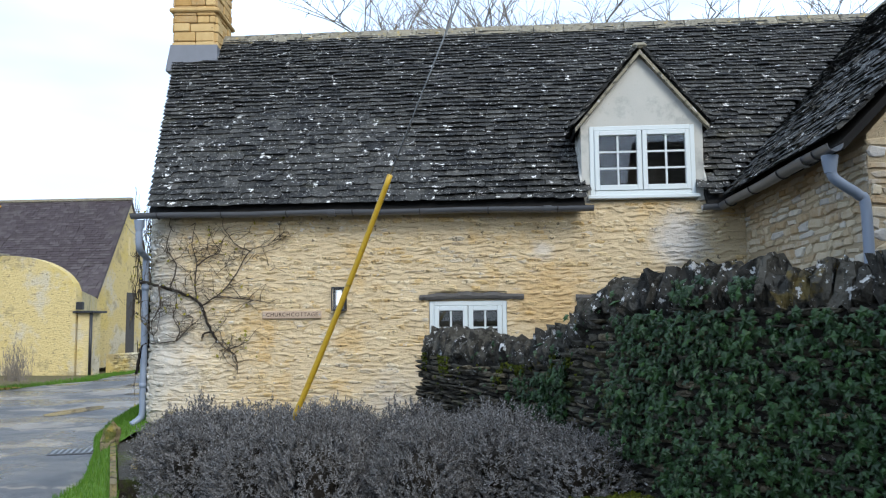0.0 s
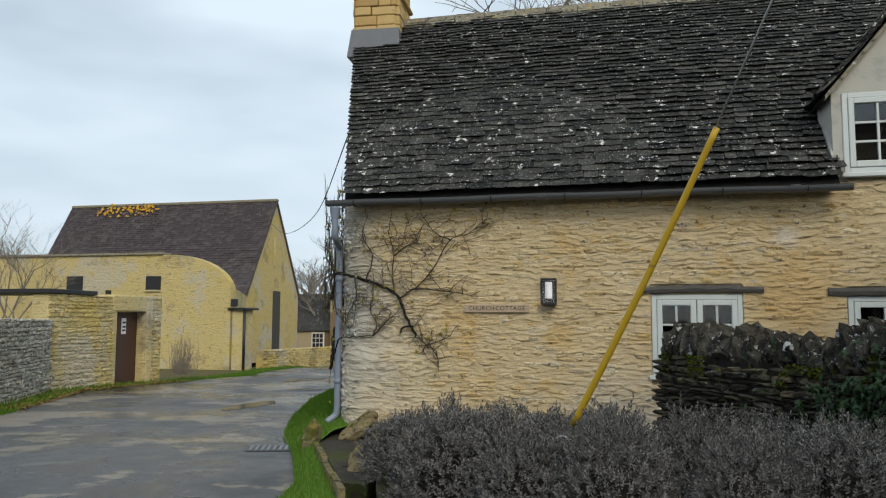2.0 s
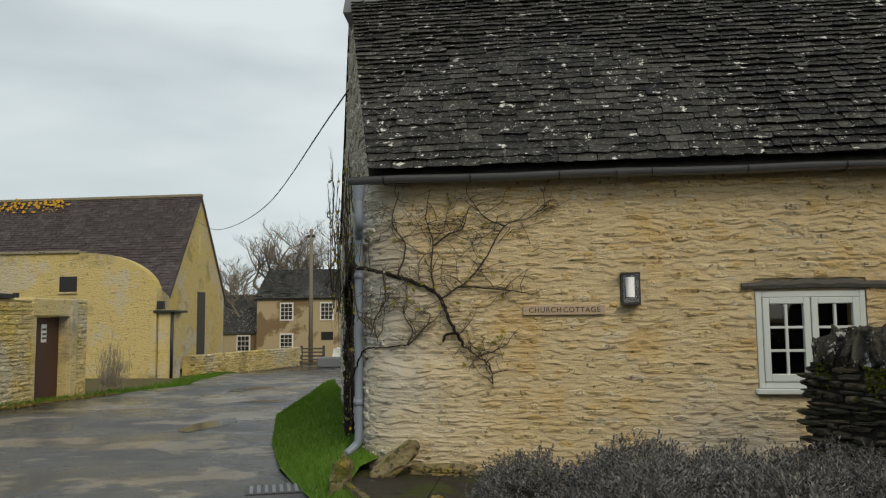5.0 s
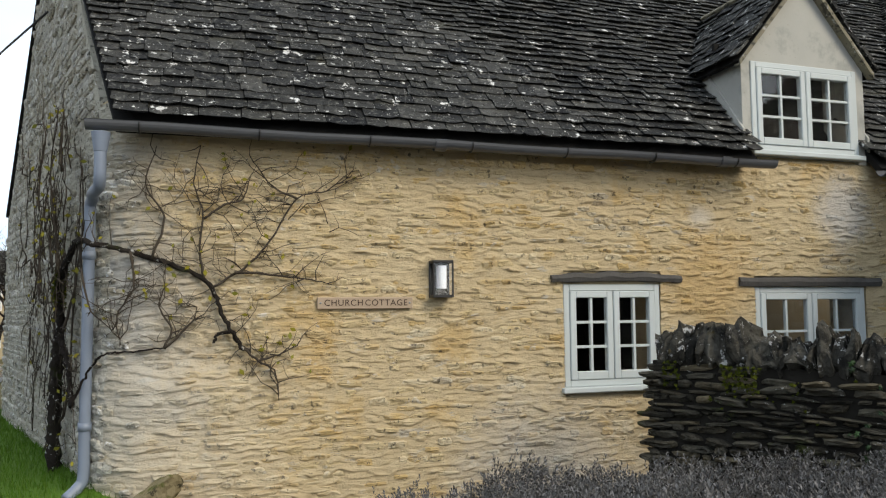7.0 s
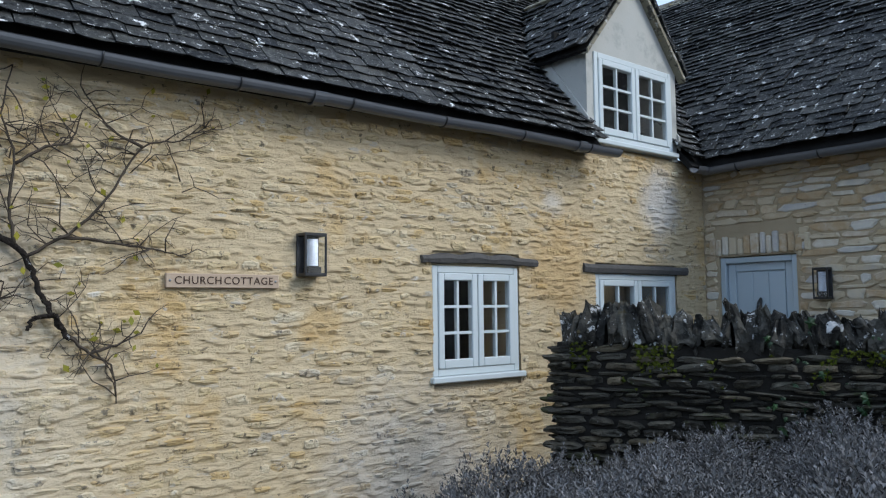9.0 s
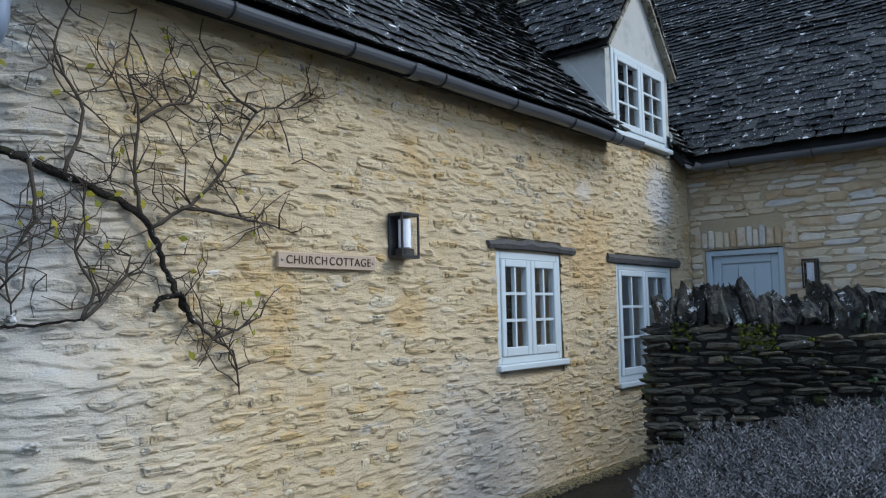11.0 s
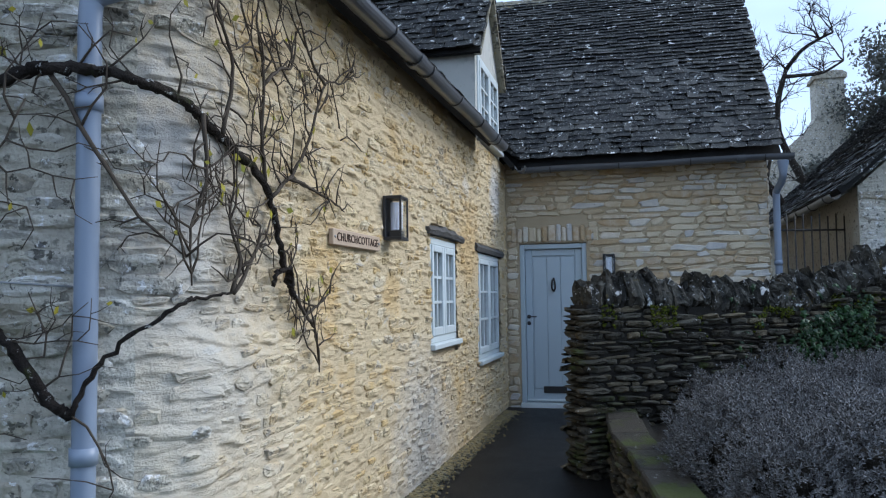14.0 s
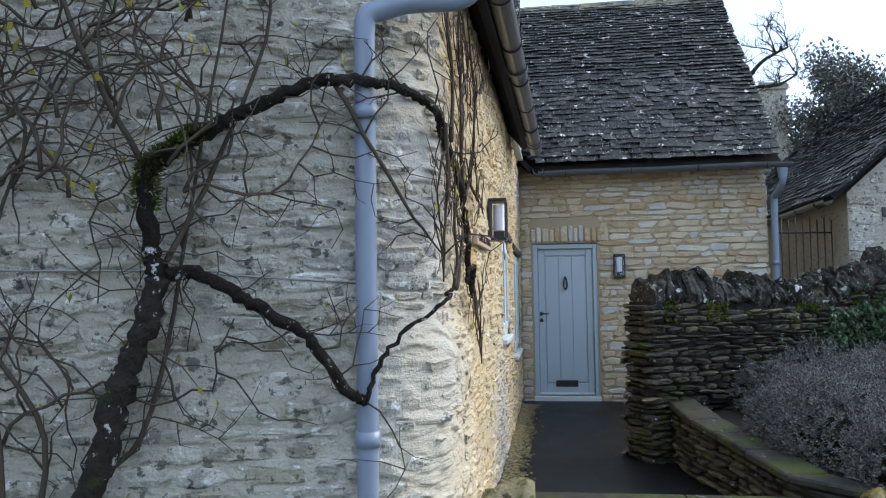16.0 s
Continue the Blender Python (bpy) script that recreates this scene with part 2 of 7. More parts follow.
M_SLATE = material("stone_slate", [(0.010, 0.011, 0.012), (0.026, 0.027, 0.028), (0.055, 0.055, 0.052), (0.014, 0.015, 0.017), (0.095, 0.094, 0.088), (0.030, 0.031, 0.034)],
                   rough=0.62, scale=18, bump=0.8, bump_scale=55, lumpy=0.4,
                   stain=[((0.10, 0.095, 0.06), 1.4, 0.62, 0.08, 0.4)],
                   spots=[((0.16, 0.16, 0.145), 26, 0.57, 0.04, 0.75), ((0.004, 0.004, 0.004), 19, 0.60, 0.03, 0.9), ((0.76, 0.76, 0.74), 9, 0.632, 0.015, 0.95), ((0.74, 0.74, 0.72), 30, 0.64, 0.02, 0.9)])
M_SLATEBED = material("roof_bedding", [(0.010, 0.010, 0.010), (0.022, 0.021, 0.020)], pieces=False, bump=0.3)
M_RIDGE = material("ridge_stone", [(0.17, 0.155, 0.12), (0.27, 0.245, 0.18), (0.13, 0.13, 0.122)], spots=[((0.42, 0.29, 0.07), 9, 0.61, 0.06, 0.7), ((0.05, 0.05, 0.045), 12, 0.54, 0.05, 0.8), ((0.55, 0.55, 0.52), 21, 0.61, 0.03, 0.8)], bump=0.7)
M_CHIM = material("orange_stone", [(0.48, 0.30, 0.10), (0.58, 0.42, 0.20), (0.40, 0.24, 0.08), (0.55, 0.46, 0.30)], spots=[((0.10, 0.08, 0.05), 10, 0.64, 0.05, 0.7)], bump=0.6)
M_LEAD = material("lead", [(0.13, 0.14, 0.16), (0.20, 0.21, 0.24)], rough=0.55, pieces=False, bump=0.15, metal=0.0)
M_RENDER = material("dormer_render", [(0.40, 0.40, 0.37), (0.52, 0.51, 0.47)], scale=5, pieces=False, bump=0.25, bump_scale=90,
                    stain=[((0.22, 0.23, 0.22), 2.6, 0.52, 0.14, 0.6)], spots=[((0.30, 0.27, 0.20), 20, 0.64, 0.06, 0.5)])
M_GUTTER = material("grey_gutter", [(0.075, 0.079, 0.088), (0.11, 0.115, 0.127)], rough=0.36, scale=4, pieces=False, bump=0.05)
M_PIPE = material("blue_grey_pipe", [(0.17, 0.21, 0.28), (0.22, 0.26, 0.33)], rough=0.40, scale=3, pieces=False, bump=0.05, spots=[((0.12, 0.11, 0.10), 5, 0.66, 0.08, 0.5)])
M_SAGE = material("pale_grey_paint", [(0.52, 0.57, 0.58), (0.58, 0.63, 0.64)], rough=0.45, scale=3, pieces=False, bump=0.04)
M_DOOR = material("blue_grey_paint", [(0.36, 0.43, 0.48), (0.41, 0.48, 0.53)], rough=0.42, scale=3, pieces=False, bump=0.05, bump_scale=120)
M_BLACK = material("black_metal", [(0.012, 0.012, 0.013), (0.022, 0.022, 0.024)], rough=0.45, pieces=False, bump=0.1)
M_TIMBER = material("weathered_oak", [(0.045, 0.043, 0.041), (0.105, 0.10, 0.096), (0.022, 0.021, 0.02)], rough=0.9, scale=14, bump=0.9, bump_scale=30)
M_SIGN = material("sign_wood", [(0.40, 0.30, 0.22), (0.48, 0.38, 0.28)], rough=0.7, scale=20, pieces=False, bump=0.2)
M_LETTER = material("sign_lettering", [(0.05, 0.03, 0.025), (0.07, 0.045, 0.03)], rough=0.7, pieces=False, bump=0.0)
M_YELLOW = material("yellow_plastic", [(0.42, 0.26, 0.012), (0.54, 0.35, 0.02)], rough=0.5, scale=6, pieces=False, bump=0.15, spots=[((0.15, 0.11, 0.04), 12, 0.62, 0.06, 0.7)])
M_STEEL = material("galvanised_steel", [(0.22, 0.23, 0.24), (0.34, 0.35, 0.36)], rough=0.5, pieces=False, metal=0.8, bump=0.1)
M_ASPHALT = material("old_asphalt", [(0.040, 0.040, 0.042), (0.070, 0.068, 0.067)], rough=0.38, scale=1.2, pieces=False, bump=0.35, bump_scale=150,
                     stain=[((0.235, 0.20, 0.155), 0.5, 0.53, 0.02, 0.9), ((0.035, 0.037, 0.042), 0.33, 0.55, 0.02, 0.8), ((0.13, 0.12, 0.10), 1.7, 0.58, 0.02, 0.6)], wet=0.42, spots=[((0.25, 0.23, 0.19), 22, 0.68, 0.05, 0.5)])
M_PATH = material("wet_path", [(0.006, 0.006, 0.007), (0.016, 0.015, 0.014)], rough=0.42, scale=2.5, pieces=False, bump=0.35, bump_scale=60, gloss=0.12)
M_SLAB = material("flagstone", [(0.028, 0.025, 0.021), (0.058, 0.051, 0.041), (0.024, 0.023, 0.021)], rough=0.6, scale=6, bump=0.7, lumpy=0.5,
                  stain=[((0.06, 0.075, 0.018), 2.6, 0.50, 0.08, 0.8)], spots=[((0.34, 0.34, 0.32), 14, 0.65, 0.04, 0.7), ((0.02, 0.02, 0.018), 9, 0.58, 0.06, 0.7)])
M_EDGE = material("mossy_edging", [(0.12, 0.10, 0.06), (0.24, 0.20, 0.12), (0.30, 0.25, 0.14)], scale=9, bump=1.0, bump_scale=30, lumpy=0.8,
                  stain=[((0.08, 0.10, 0.015), 5.0, 0.52, 0.06, 0.8), ((0.30, 0.23, 0.05), 3.5, 0.52, 0.08, 0.65)], spots=[((0.02, 0.02, 0.015), 11, 0.57, 0.05, 0.8)])
M_GRASS = material("grass", [(0.04, 0.105, 0.010), (0.075, 0.16, 0.016), (0.12, 0.19, 0.035)], rough=0.8, scale=5, bump=0.4)
M_EARTH = material("verge_earth", [(0.07, 0.075, 0.03), (0.12, 0.10, 0.05), (0.06, 0.09, 0.02)], rough=0.95, scale=3, pieces=False, bump=0.8, bump_scale=25)
M_SOIL = material("bed_soil", [(0.02, 0.018, 0.015), (0.045, 0.038, 0.03)], rough=0.95, pieces=False, bump=0.8)
M_LAV = material("lavender_growth", [(0.020, 0.019, 0.020), (0.10, 0.098, 0.098), (0.25, 0.245, 0.245), (0.050, 0.048, 0.045), (0.16, 0.156, 0.152), (0.42, 0.415, 0.415)], rough=0.9, scale=3, bump=0.0, gloss=0.05)
M_IVY = material("ivy_leaf", [(0.004, 0.010, 0.003), (0.009, 0.026, 0.007), (0.020, 0.052, 0.013), (0.008, 0.024, 0.008), (0.034, 0.080, 0.020), (0.075, 0.15, 0.045)], rough=0.42, scale=8, bump=0.15, gloss=0.35)
M_MOSS = material("moss", [(0.035, 0.05, 0.007), (0.075, 0.09, 0.010), (0.12, 0.125, 0.016)], rough=0.95, scale=15, bump=0.9, bump_scale=70)
M_BARK = material("vine_bark", [(0.010, 0.008, 0.007), (0.026, 0.021, 0.018), (0.050, 0.043, 0.036)], rough=0.9, scale=16, bump=1.0, bump_scale=45, lumpy=0.8,
                  spots=[((0.55, 0.55, 0.53), 24, 0.615, 0.03, 0.85), ((0.05, 0.07, 0.012), 5, 0.60, 0.08, 0.6)])
M_TWIG = material("vine_twig", [(0.042, 0.033, 0.026), (0.095, 0.078, 0.060)], rough=0.9, scale=12, pieces=False, bump=0.4)
M_BARE = material("bare_branches", [(0.15, 0.13, 0.11), (0.24, 0.215, 0.18)], rough=0.9, scale=4, pieces=False, bump=0.3)
M_BARN = material("barn_stone", [(0.50, 0.38, 0.15), (0.60, 0.48, 0.22), (0.66, 0.55, 0.30), (0.54, 0.42, 0.18)], scale=7, bump=0.8, bump_scale=10, lumpy=0.6, ragged=1.0,
                  stain=[((0.52, 0.50, 0.45), 0.35, 0.52, 0.08, 0.6), ((0.24, 0.20, 0.12), 0.5, 0.56, 0.08, 0.6), ((0.60, 0.46, 0.12), 0.4, 0.55, 0.06, 0.5)],
                  spots=[((0.20, 0.16, 0.09), 3.5, 0.60, 0.05, 0.6, (1, 1, 4)), ((0.15, 0.13, 0.09), 6, 0.62, 0.05, 0.6)])
M_FARSLATE = material("far_slate", [(0.050, 0.041, 0.046), (0.082, 0.068, 0.074), (0.066, 0.053, 0.057), (0.105, 0.092, 0.094), (0.058, 0.047, 0.051)], rough=0.6, scale=2.0, bump=0.5, bump_scale=10,
                      stain=[((0.12, 0.11, 0.10), 0.5, 0.56, 0.1, 0.6)])
M_WHITE = material("white_paint", [(0.74, 0.74, 0.73), (0.80, 0.80, 0.79)], rough=0.5, pieces=False, bump=0.0)
M_BROWN = material("brown_door", [(0.055, 0.024, 0.016), (0.085, 0.036, 0.024)], rough=0.5, scale=3, pieces=False, bump=0.1)
M_LAMPGLOW = bpy.data.materials.new("frosted_lamp_glass")
M_LAMPGLOW.use_nodes = True
_b = M_LAMPGLOW.node_tree.nodes["Principled BSDF"]
_b.inputs["Base Color"].default_value, _b.inputs["Roughness"].default_value = (0.68, 0.72, 0.84, 1), 0.25
M_GLASS = bpy.data.materials.new("window_glass")
M_GLASS.use_nodes = True
_n, _l = M_GLASS.node_tree.nodes, M_GLASS.node_tree.links
_g = _n["Principled BSDF"]
_g.inputs["Base Color"].default_value, _g.inputs["Roughness"].default_value, _g.inputs["IOR"].default_value = (0.95, 0.97, 0.97, 1), 0.01, 1.5
_g.inputs["Transmission Weight"].default_value = 1.0


# ---- helpers of this scene ----
def box(bm, x0, x1, y0, y1, z0, z1):
    """An upright block in bm."""
    m = Matrix.Translation(((x0 + x1) / 2, (y0 + y1) / 2, (z0 + z1) / 2)) @ Matrix.Diagonal((abs(x1 - x0), abs(y1 - y0), abs(z1 - z0), 1))
    return bmesh.ops.create_cube(bm, size=1.0, matrix=m)["verts"]


def soften(bm, width=0.006):
    bmesh.ops.bevel(bm, geom=bm.edges[:], offset=width, segments=1, affect="EDGES")
    return bm


def link(name, bm, mat, parent=None, label="", smooth=False):
    """One mesh object out of bm, under a parent or on its own."""
    me = bpy.data.meshes.new(name)
    bm.to_mesh(me)
    bm.free()
    me.materials.append(mat)
    if smooth:
        me.polygons.foreach_set("use_smooth", [True] * len(me.polygons))
    ob = new(name, me)
    if parent is not None:
        ob.parent = parent
    if label:
        ob["label"] = label
    return ob


def part(name, bm, mat, parent, label="", smooth=False):
    return link(name, bm, mat, parent, label, smooth)


def block(name, dims, mat, parent=None, label="", bevel=0.006):
    bm = bmesh.new()
    box(bm, *dims)
    if bevel:
        soften(bm, bevel)
    return link(name, bm, mat, parent, label)


def prism(name, outline, y0, y1, mat, parent=None, axis="y"):
    """A solid with the outline (a, b) pushed along an axis: 'y' takes (x, z), 'x' takes (y, z), 'z' takes (x, y)."""
    bm = bmesh.new()

    def at(p, d):
        return {"y": (p[0], d, p[1]), "x": (d, p[0], p[1]), "z": (p[0], p[1], d)}[axis]
    a = [bm.verts.new(at(p, y0)) for p in outline]
    b = [bm.verts.new(at(p, y1)) for p in outline]
    bm.faces.new(a)
    bm.faces.new(b[::-1])
    for i in range(len(a)):
        j = (i + 1) % len(a)
        bm.faces.new((a[i], b[i], b[j], a[j]))
    bmesh.ops.recalc_face_normals(bm, faces=bm.faces[:])
    return link(name, bm, mat, parent)


def plain(name, verts, faces, mat, parent=None, smooth=False):
    me = bpy.data.meshes.new(name)
    me.from_pydata([tuple(map(float, v)) for v in verts], [], faces)
    me.materials.append(mat)
    if smooth:
        me.polygons.foreach_set("use_smooth", [True] * len(me.polygons))
    ob = new(name, me)
    if parent is not None:
        ob.parent = parent
    return ob


def thing(name, label, category, group="", kind=""):
    return tagged(new(name), label, category, group, kind)


def tube_data(points, radii, sides=7, wob=0.0, rng=None):
    """Vertices and faces of a tapering round limb along points."""
    pts = [Vector(p) for p in points]
    verts, faces = [], []
    side = None
    for i, p in enumerate(pts):
        d = (pts[min(i + 1, len(pts) - 1)] - pts[max(i - 1, 0)]).normalized()
        if side is None:
            side = d.orthogonal().normalized()
        side = (side - d * side.dot(d)).normalized()
        up = d.cross(side)
        for k in range(sides):
            a = 2 * math.pi * k / sides
            r = radii[i] * (1 + (rng.uniform(-wob, wob) if rng else 0))
            verts.append(p + (side * math.cos(a) + up * math.sin(a)) * r)
    for i in range(len(pts) - 1):
        for k in range(sides):
            q = (k + 1) % sides
            faces.append((i * sides + k, i * sides + q, (i + 1) * sides + q, (i + 1) * sides + k))
    faces.append(tuple(range(sides))[::-1])
    faces.append(tuple(range((len(pts) - 1) * sides, len(pts) * sides)))
    return verts, faces


def smooth_line(points, n=6):
    """A soft curve through points."""
    p = [Vector(q) for q in points]
    p = [p[0] * 2 - p[1]] + p + [p[-1] * 2 - p[-2]]
    out = []
    for i in range(1, len(p) - 2):
        for k in range(n):
            t = k / n
            a, b, c, d = p[i - 1], p[i], p[i + 1], p[i + 2]
            out.append(0.5 * ((2 * b) + (c - a) * t + (2 * a - 5 * b + 4 * c - d) * t * t + (3 * b - a - 3 * c + d) * t ** 3))
    return out + [p[-2]]


def tube(name, points, r0, r1, mat, parent=None, sides=10, n=6, wob=0.0, seed=1, label=""):
    line = smooth_line(points, n) if n > 1 else [Vector(p) for p in points]
    k = len(line) - 1
    v, f = tube_data(line, [r0 + (r1 - r0) * i / k for i in range(k + 1)], sides, wob, random.Random(seed))
    ob = plain(name, v, f, mat, parent, smooth=True)
    if label:
        ob["label"] = label
    return ob


class Heap:
    """Many loose pieces gathered into one mesh."""
    def __init__(self):
        self.v, self.f = [], []

    def add(self, verts, faces):
        o = len(self.v)
        self.v.extend(verts)
        self.f.extend(tuple(i + o for i in g) for g in faces)

    def link(self, name, mat, parent=None, smooth=False):
        return plain(name, self.v, self.f, mat, parent, smooth)


def stone_shapes(count, seed, cut=0.16, rough=0.09, dome=0.75, sides=8):
    """Unit stones: x and z from -0.5 to 0.5, the face towards -y, 1 deep."""
    rng = random.Random(seed)
    out = []
    for _ in range(count):
        ring = []
        base = [(-0.5, -0.5 + cut), (-0.5, 0.5 - cut), (-0.5 + cut * 0.7, 0.5), (0.5 - cut * 0.7, 0.5), (0.5, 0.5 - cut), (0.5, -0.5 + cut), (0.5 - cut * 0.7, -0.5), (-0.5 + cut * 0.7, -0.5)]
        for a, b in base:
            ring.append((a + rng.uniform(-rough, rough) * 0.5, b + rng.uniform(-rough, rough)))
        v = [(a, 0.15, b) for a, b in ring]
        v += [(a * 0.97, -0.45, b * 0.95) for a, b in ring]
        v += [(a * dome + rng.uniform(-.03, .03), -1.0 + rng.uniform(-0.2, 0.2), b * dome * 0.92 + rng.uniform(-.04, .04)) for a, b in ring]
        n = len(ring)
        f = []
        for r in (0, n):
            for i in range(n):
                j = (i + 1) % n
                f.append((r + i, r + j, r + n + j, r + n + i))
        f.append(tuple(range(2 * n, 3 * n)))
        out.append((v, [g[::-1] for g in f]))
    return out


def lens_shapes(count, seed):
    """Unit thin-bedded stones with ragged outlines, pointed ends and a face that leans; same axes as the stones above."""
    rng = random.Random(seed)
    out = []
    n = 12
    for _ in range(count):
        sharp, lean, skew_ = rng.uniform(0.55, 1.0), rng.uniform(-0.75, 0.1), rng.uniform(-0.3, 0.3)
        ring = []
        for i in range(n):
            a = 2 * math.pi * (i + rng.uniform(-.25, .25)) / n
            c, q = math.cos(a), math.sin(a)
            k = rng.uniform(0.80, 1.08)
            ring.append((0.5 * k * math.copysign(abs(c) ** sharp, c), 0.5 * k * math.copysign(abs(q) ** 0.6, q)))
        v = [(x, 0.4, z) for x, z in ring]
        v += [(x * 0.98, -0.55 + lean * z * 0.7 + rng.uniform(-.12, .12), z * 0.96) for x, z in ring]
        v += [(x * 0.68 + rng.uniform(-.05, .05), -0.85 + lean * z * 1.2 + skew_ * x + rng.uniform(-.2, .2), z * 0.66 + rng.uniform(-.06, .06)) for x, z in ring]
        v.append((rng.uniform(-.2, .2), -0.95 + rng.uniform(-.15, .15), rng.uniform(-.12, .12)))
        f = [(r + i, r + (i + 1) % n, r + n + (i + 1) % n, r + n + i) for r in (0, n) for i in range(n)]
        f += [(2 * n + i, 2 * n + (i + 1) % n, 3 * n) for i in range(n)]
        out.append((v, f))
    return out


def shape_meshes(name, shapes, mat):
    out = []
    for v, f in shapes:
        me = bpy.data.meshes.new(name)
        me.from_pydata(v, [], f)
        me.materials.append(mat)
        out.append(me)
    return out


def lay(name, shapes, places, mat, parent, near, seed, limit=290, rest="rest"):
    """Lay pieces at places (matrices): those nearest to the stretch of plan `near` as pieces of their own, the others joined."""
    rng = random.Random(seed)
    me = shape_meshes(name, shapes, mat)
    order = sorted(places, key=lambda m: (m.translation - Vector(near)).length)
    heap = Heap()
    for i, m in enumerate(order):
        k = rng.randrange(len(shapes))
        if i < limit:
            o = new(name, me[k])
            o.parent = parent
            o.matrix_local = m
        else:
            heap.add([m @ Vector(v) for v in shapes[k][0]], shapes[k][1])
    if heap.v:
        o = heap.link(rest, mat, parent)
        o["kind"] = "stuff"


def courses(width, z0, z1, h, w, seed, holes=(), gap=0.012, top=None):
    """Rough courses of stones over a wall face: (u, z, width, height) of each, clear of the holes."""
    rng = random.Random(seed)
    out = []
    z = z0
    while z < z1 - h[0] * 0.5:
        hh = rng.uniform(*h)
        u = -rng.uniform(0, w[0])
        while u < width:
            ww = rng.uniform(*w) * (0.7 if rng.random() < 0.2 else 1)
            a, b = max(u, 0.0), min(u + ww, width)
            c, d = z, min(z + hh * rng.uniform(0.85, 1.12), z1)
            u += ww
            pieces = [(a, b)]
            for (h0, h1, k0, k1) in holes:
                if d > k0 + 0.01 and c < k1 - 0.01:
                    nxt = []
                    for p, q in pieces:
                        if q <= h0 or p >= h1:
                            nxt.append((p, q))
                        else:
                            if p < h0 - 0.03:
                                nxt.append((p, h0))
                            if q > h1 + 0.03:
                                nxt.append((h1, q))
                    pieces = nxt
            for p, q in pieces:
                if q - p > 0.04 and (top is None or d <= top((p + q) / 2)):
                    out.append(((p + q) / 2, (c + d) / 2, q - p - gap, d - c - gap * 0.8))
        z += hh
    return out


def face_places(stones, origin, along, proud, seed, bulge=0.3):
    """Matrices that set stones on an upright face that starts at origin and runs along a direction; outwards is to its right."""
    rng = random.Random(seed)
    ux = Vector((along[0], along[1], 0)).normalized()
    uy = Vector((-ux.y, ux.x, 0))
    out = []
    for u, z, w, h in stones:
        p = Vector(origin) + ux * u + Vector((0, 0, z))
        m = Matrix.Identity(4)
        pr = proud * rng.uniform(1 - bulge, 1 + bulge)
        for r in range(3):
            m[r][0], m[r][1], m[r][2], m[r][3] = ux[r] * w, uy[r] * pr, (0, 0, h)[r], p[r]
        tilt = Matrix.Rotation(rng.uniform(-0.05, 0.05), 4, uy)
        t = Matrix.Translation(p)
        out.append(t @ tilt @ t.inverted() @ m)
    return out


# ---- ground, road, verge ----
def lie(y):
    """The fall of the land along the lane."""
    for (a, za), (b, zb) in zip(((-900, 0.06), (9, 0.06), (20, -0.17), (32, -0.5), (46, -1.2)), ((9, 0.06), (20, -0.17), (32, -0.5), (46, -1.2), (2000, -1.3))):
        if a <= y < b:
            return za + (zb - za) * (y - a) / (b - a)
    return -1.3


def sheet(name, left, right, lift, mat, rows, cross=6, humps=0.0, freq=0.5, edge=None):
    """A strip of ground between two lines x = left(y) and x = right(y)."""
    v, f = [], []
    for y in rows:
        for k in range(cross + 1):
            t = k / cross
            x = left(y) + (right(y) - left(y)) * t
            z = lie(y) + (lift(t, x, y) if callable(lift) else lift) + humps * noise.noise((x * freq, y * freq, 3.1))
            v.append((x, y, z))
    w = cross + 1
    for i in range(len(rows) - 1):
        for k in range(cross):
            f.append((i * w + k, i * w + k + 1, (i + 1) * w + k + 1, (i + 1) * w + k))
    return plain(name, v, f, mat, smooth=True)


def piecewise(pts):
    def at(y):
        if y <= pts[0][0]:
            return pts[0][1]
        for (a, xa), (b, xb) in zip(pts, pts[1:]):
            if y <= b:
                return xa + (xb - xa) * (y - a) / (b - a)
        return pts[-1][1]
    return at


ROWS_FAR = [-900, -200, -60, -25, -12] + [-10 + 0.5 * i for i in range(120)] + [52, 56, 62, 70, 90, 140, 300, 900, 1600]
ground = sheet("ground", lambda y: -900, lambda y: 900, -0.07, M_EARTH, ROWS_FAR, cross=40)
tagged(ground, "rough winter grass and earth all round", "ground", kind="structure")
road_right = piecewise([(-30, 3.0), (3, 2.0), (4.2, 1.0), (4.9, -1.7), (5.6, -3.3), (7.0, -4.0), (8.0, -4.25), (9.5, -4.95), (11, -5.75), (13, -6.55), (16.6, -7.75), (22, -8.7), (32, -9.6), (42, -11.5), (46, -9), (60, 8)])
road_left = piecewise([(-30, -7.5), (6, -9.5), (12.4, -11.6), (17.6, -14.2), (23, -14.4), (27, -14.6), (34, -16.6), (42, -19.5), (50, -20), (60, -16)])
road = sheet("road", road_left, road_right, 0.0, M_ASPHALT, [-30 + 0.6 * i for i in range(140)], cross=14, humps=0.03, freq=0.35)
tagged(road, "worn damp grey asphalt lane with pale patches", "road", kind="structure")

def face_y(x):
    """The front wall bends back a little towards the gable."""
    return 9.88 + max(0.0, -1.1 - x) * 0.018


C = Vector((-4.605, 9.94, 0))                # front corner of the gable
GD = Vector((-0.292, 0.956, 0)).normalized()  # the gable runs away along this


def swell(u, z):
    """How far the thick old foot of the corner stands out of the wall."""
    f = min(1.0, max(0.0, (1.55 - u) / 0.7))
    g = min(1.0, max(0.0, (1.30 + 0.06 * noise.noise((u * 4, 0, 0)) - z) / 0.14))
    h = min(1.0, max(0.0, (u + 0.25) / 0.5))
    return (0.045 + 0.02 * noise.noise((u * 3, z * 3, 1.0))) * f * f * (3 - 2 * f) * g * h


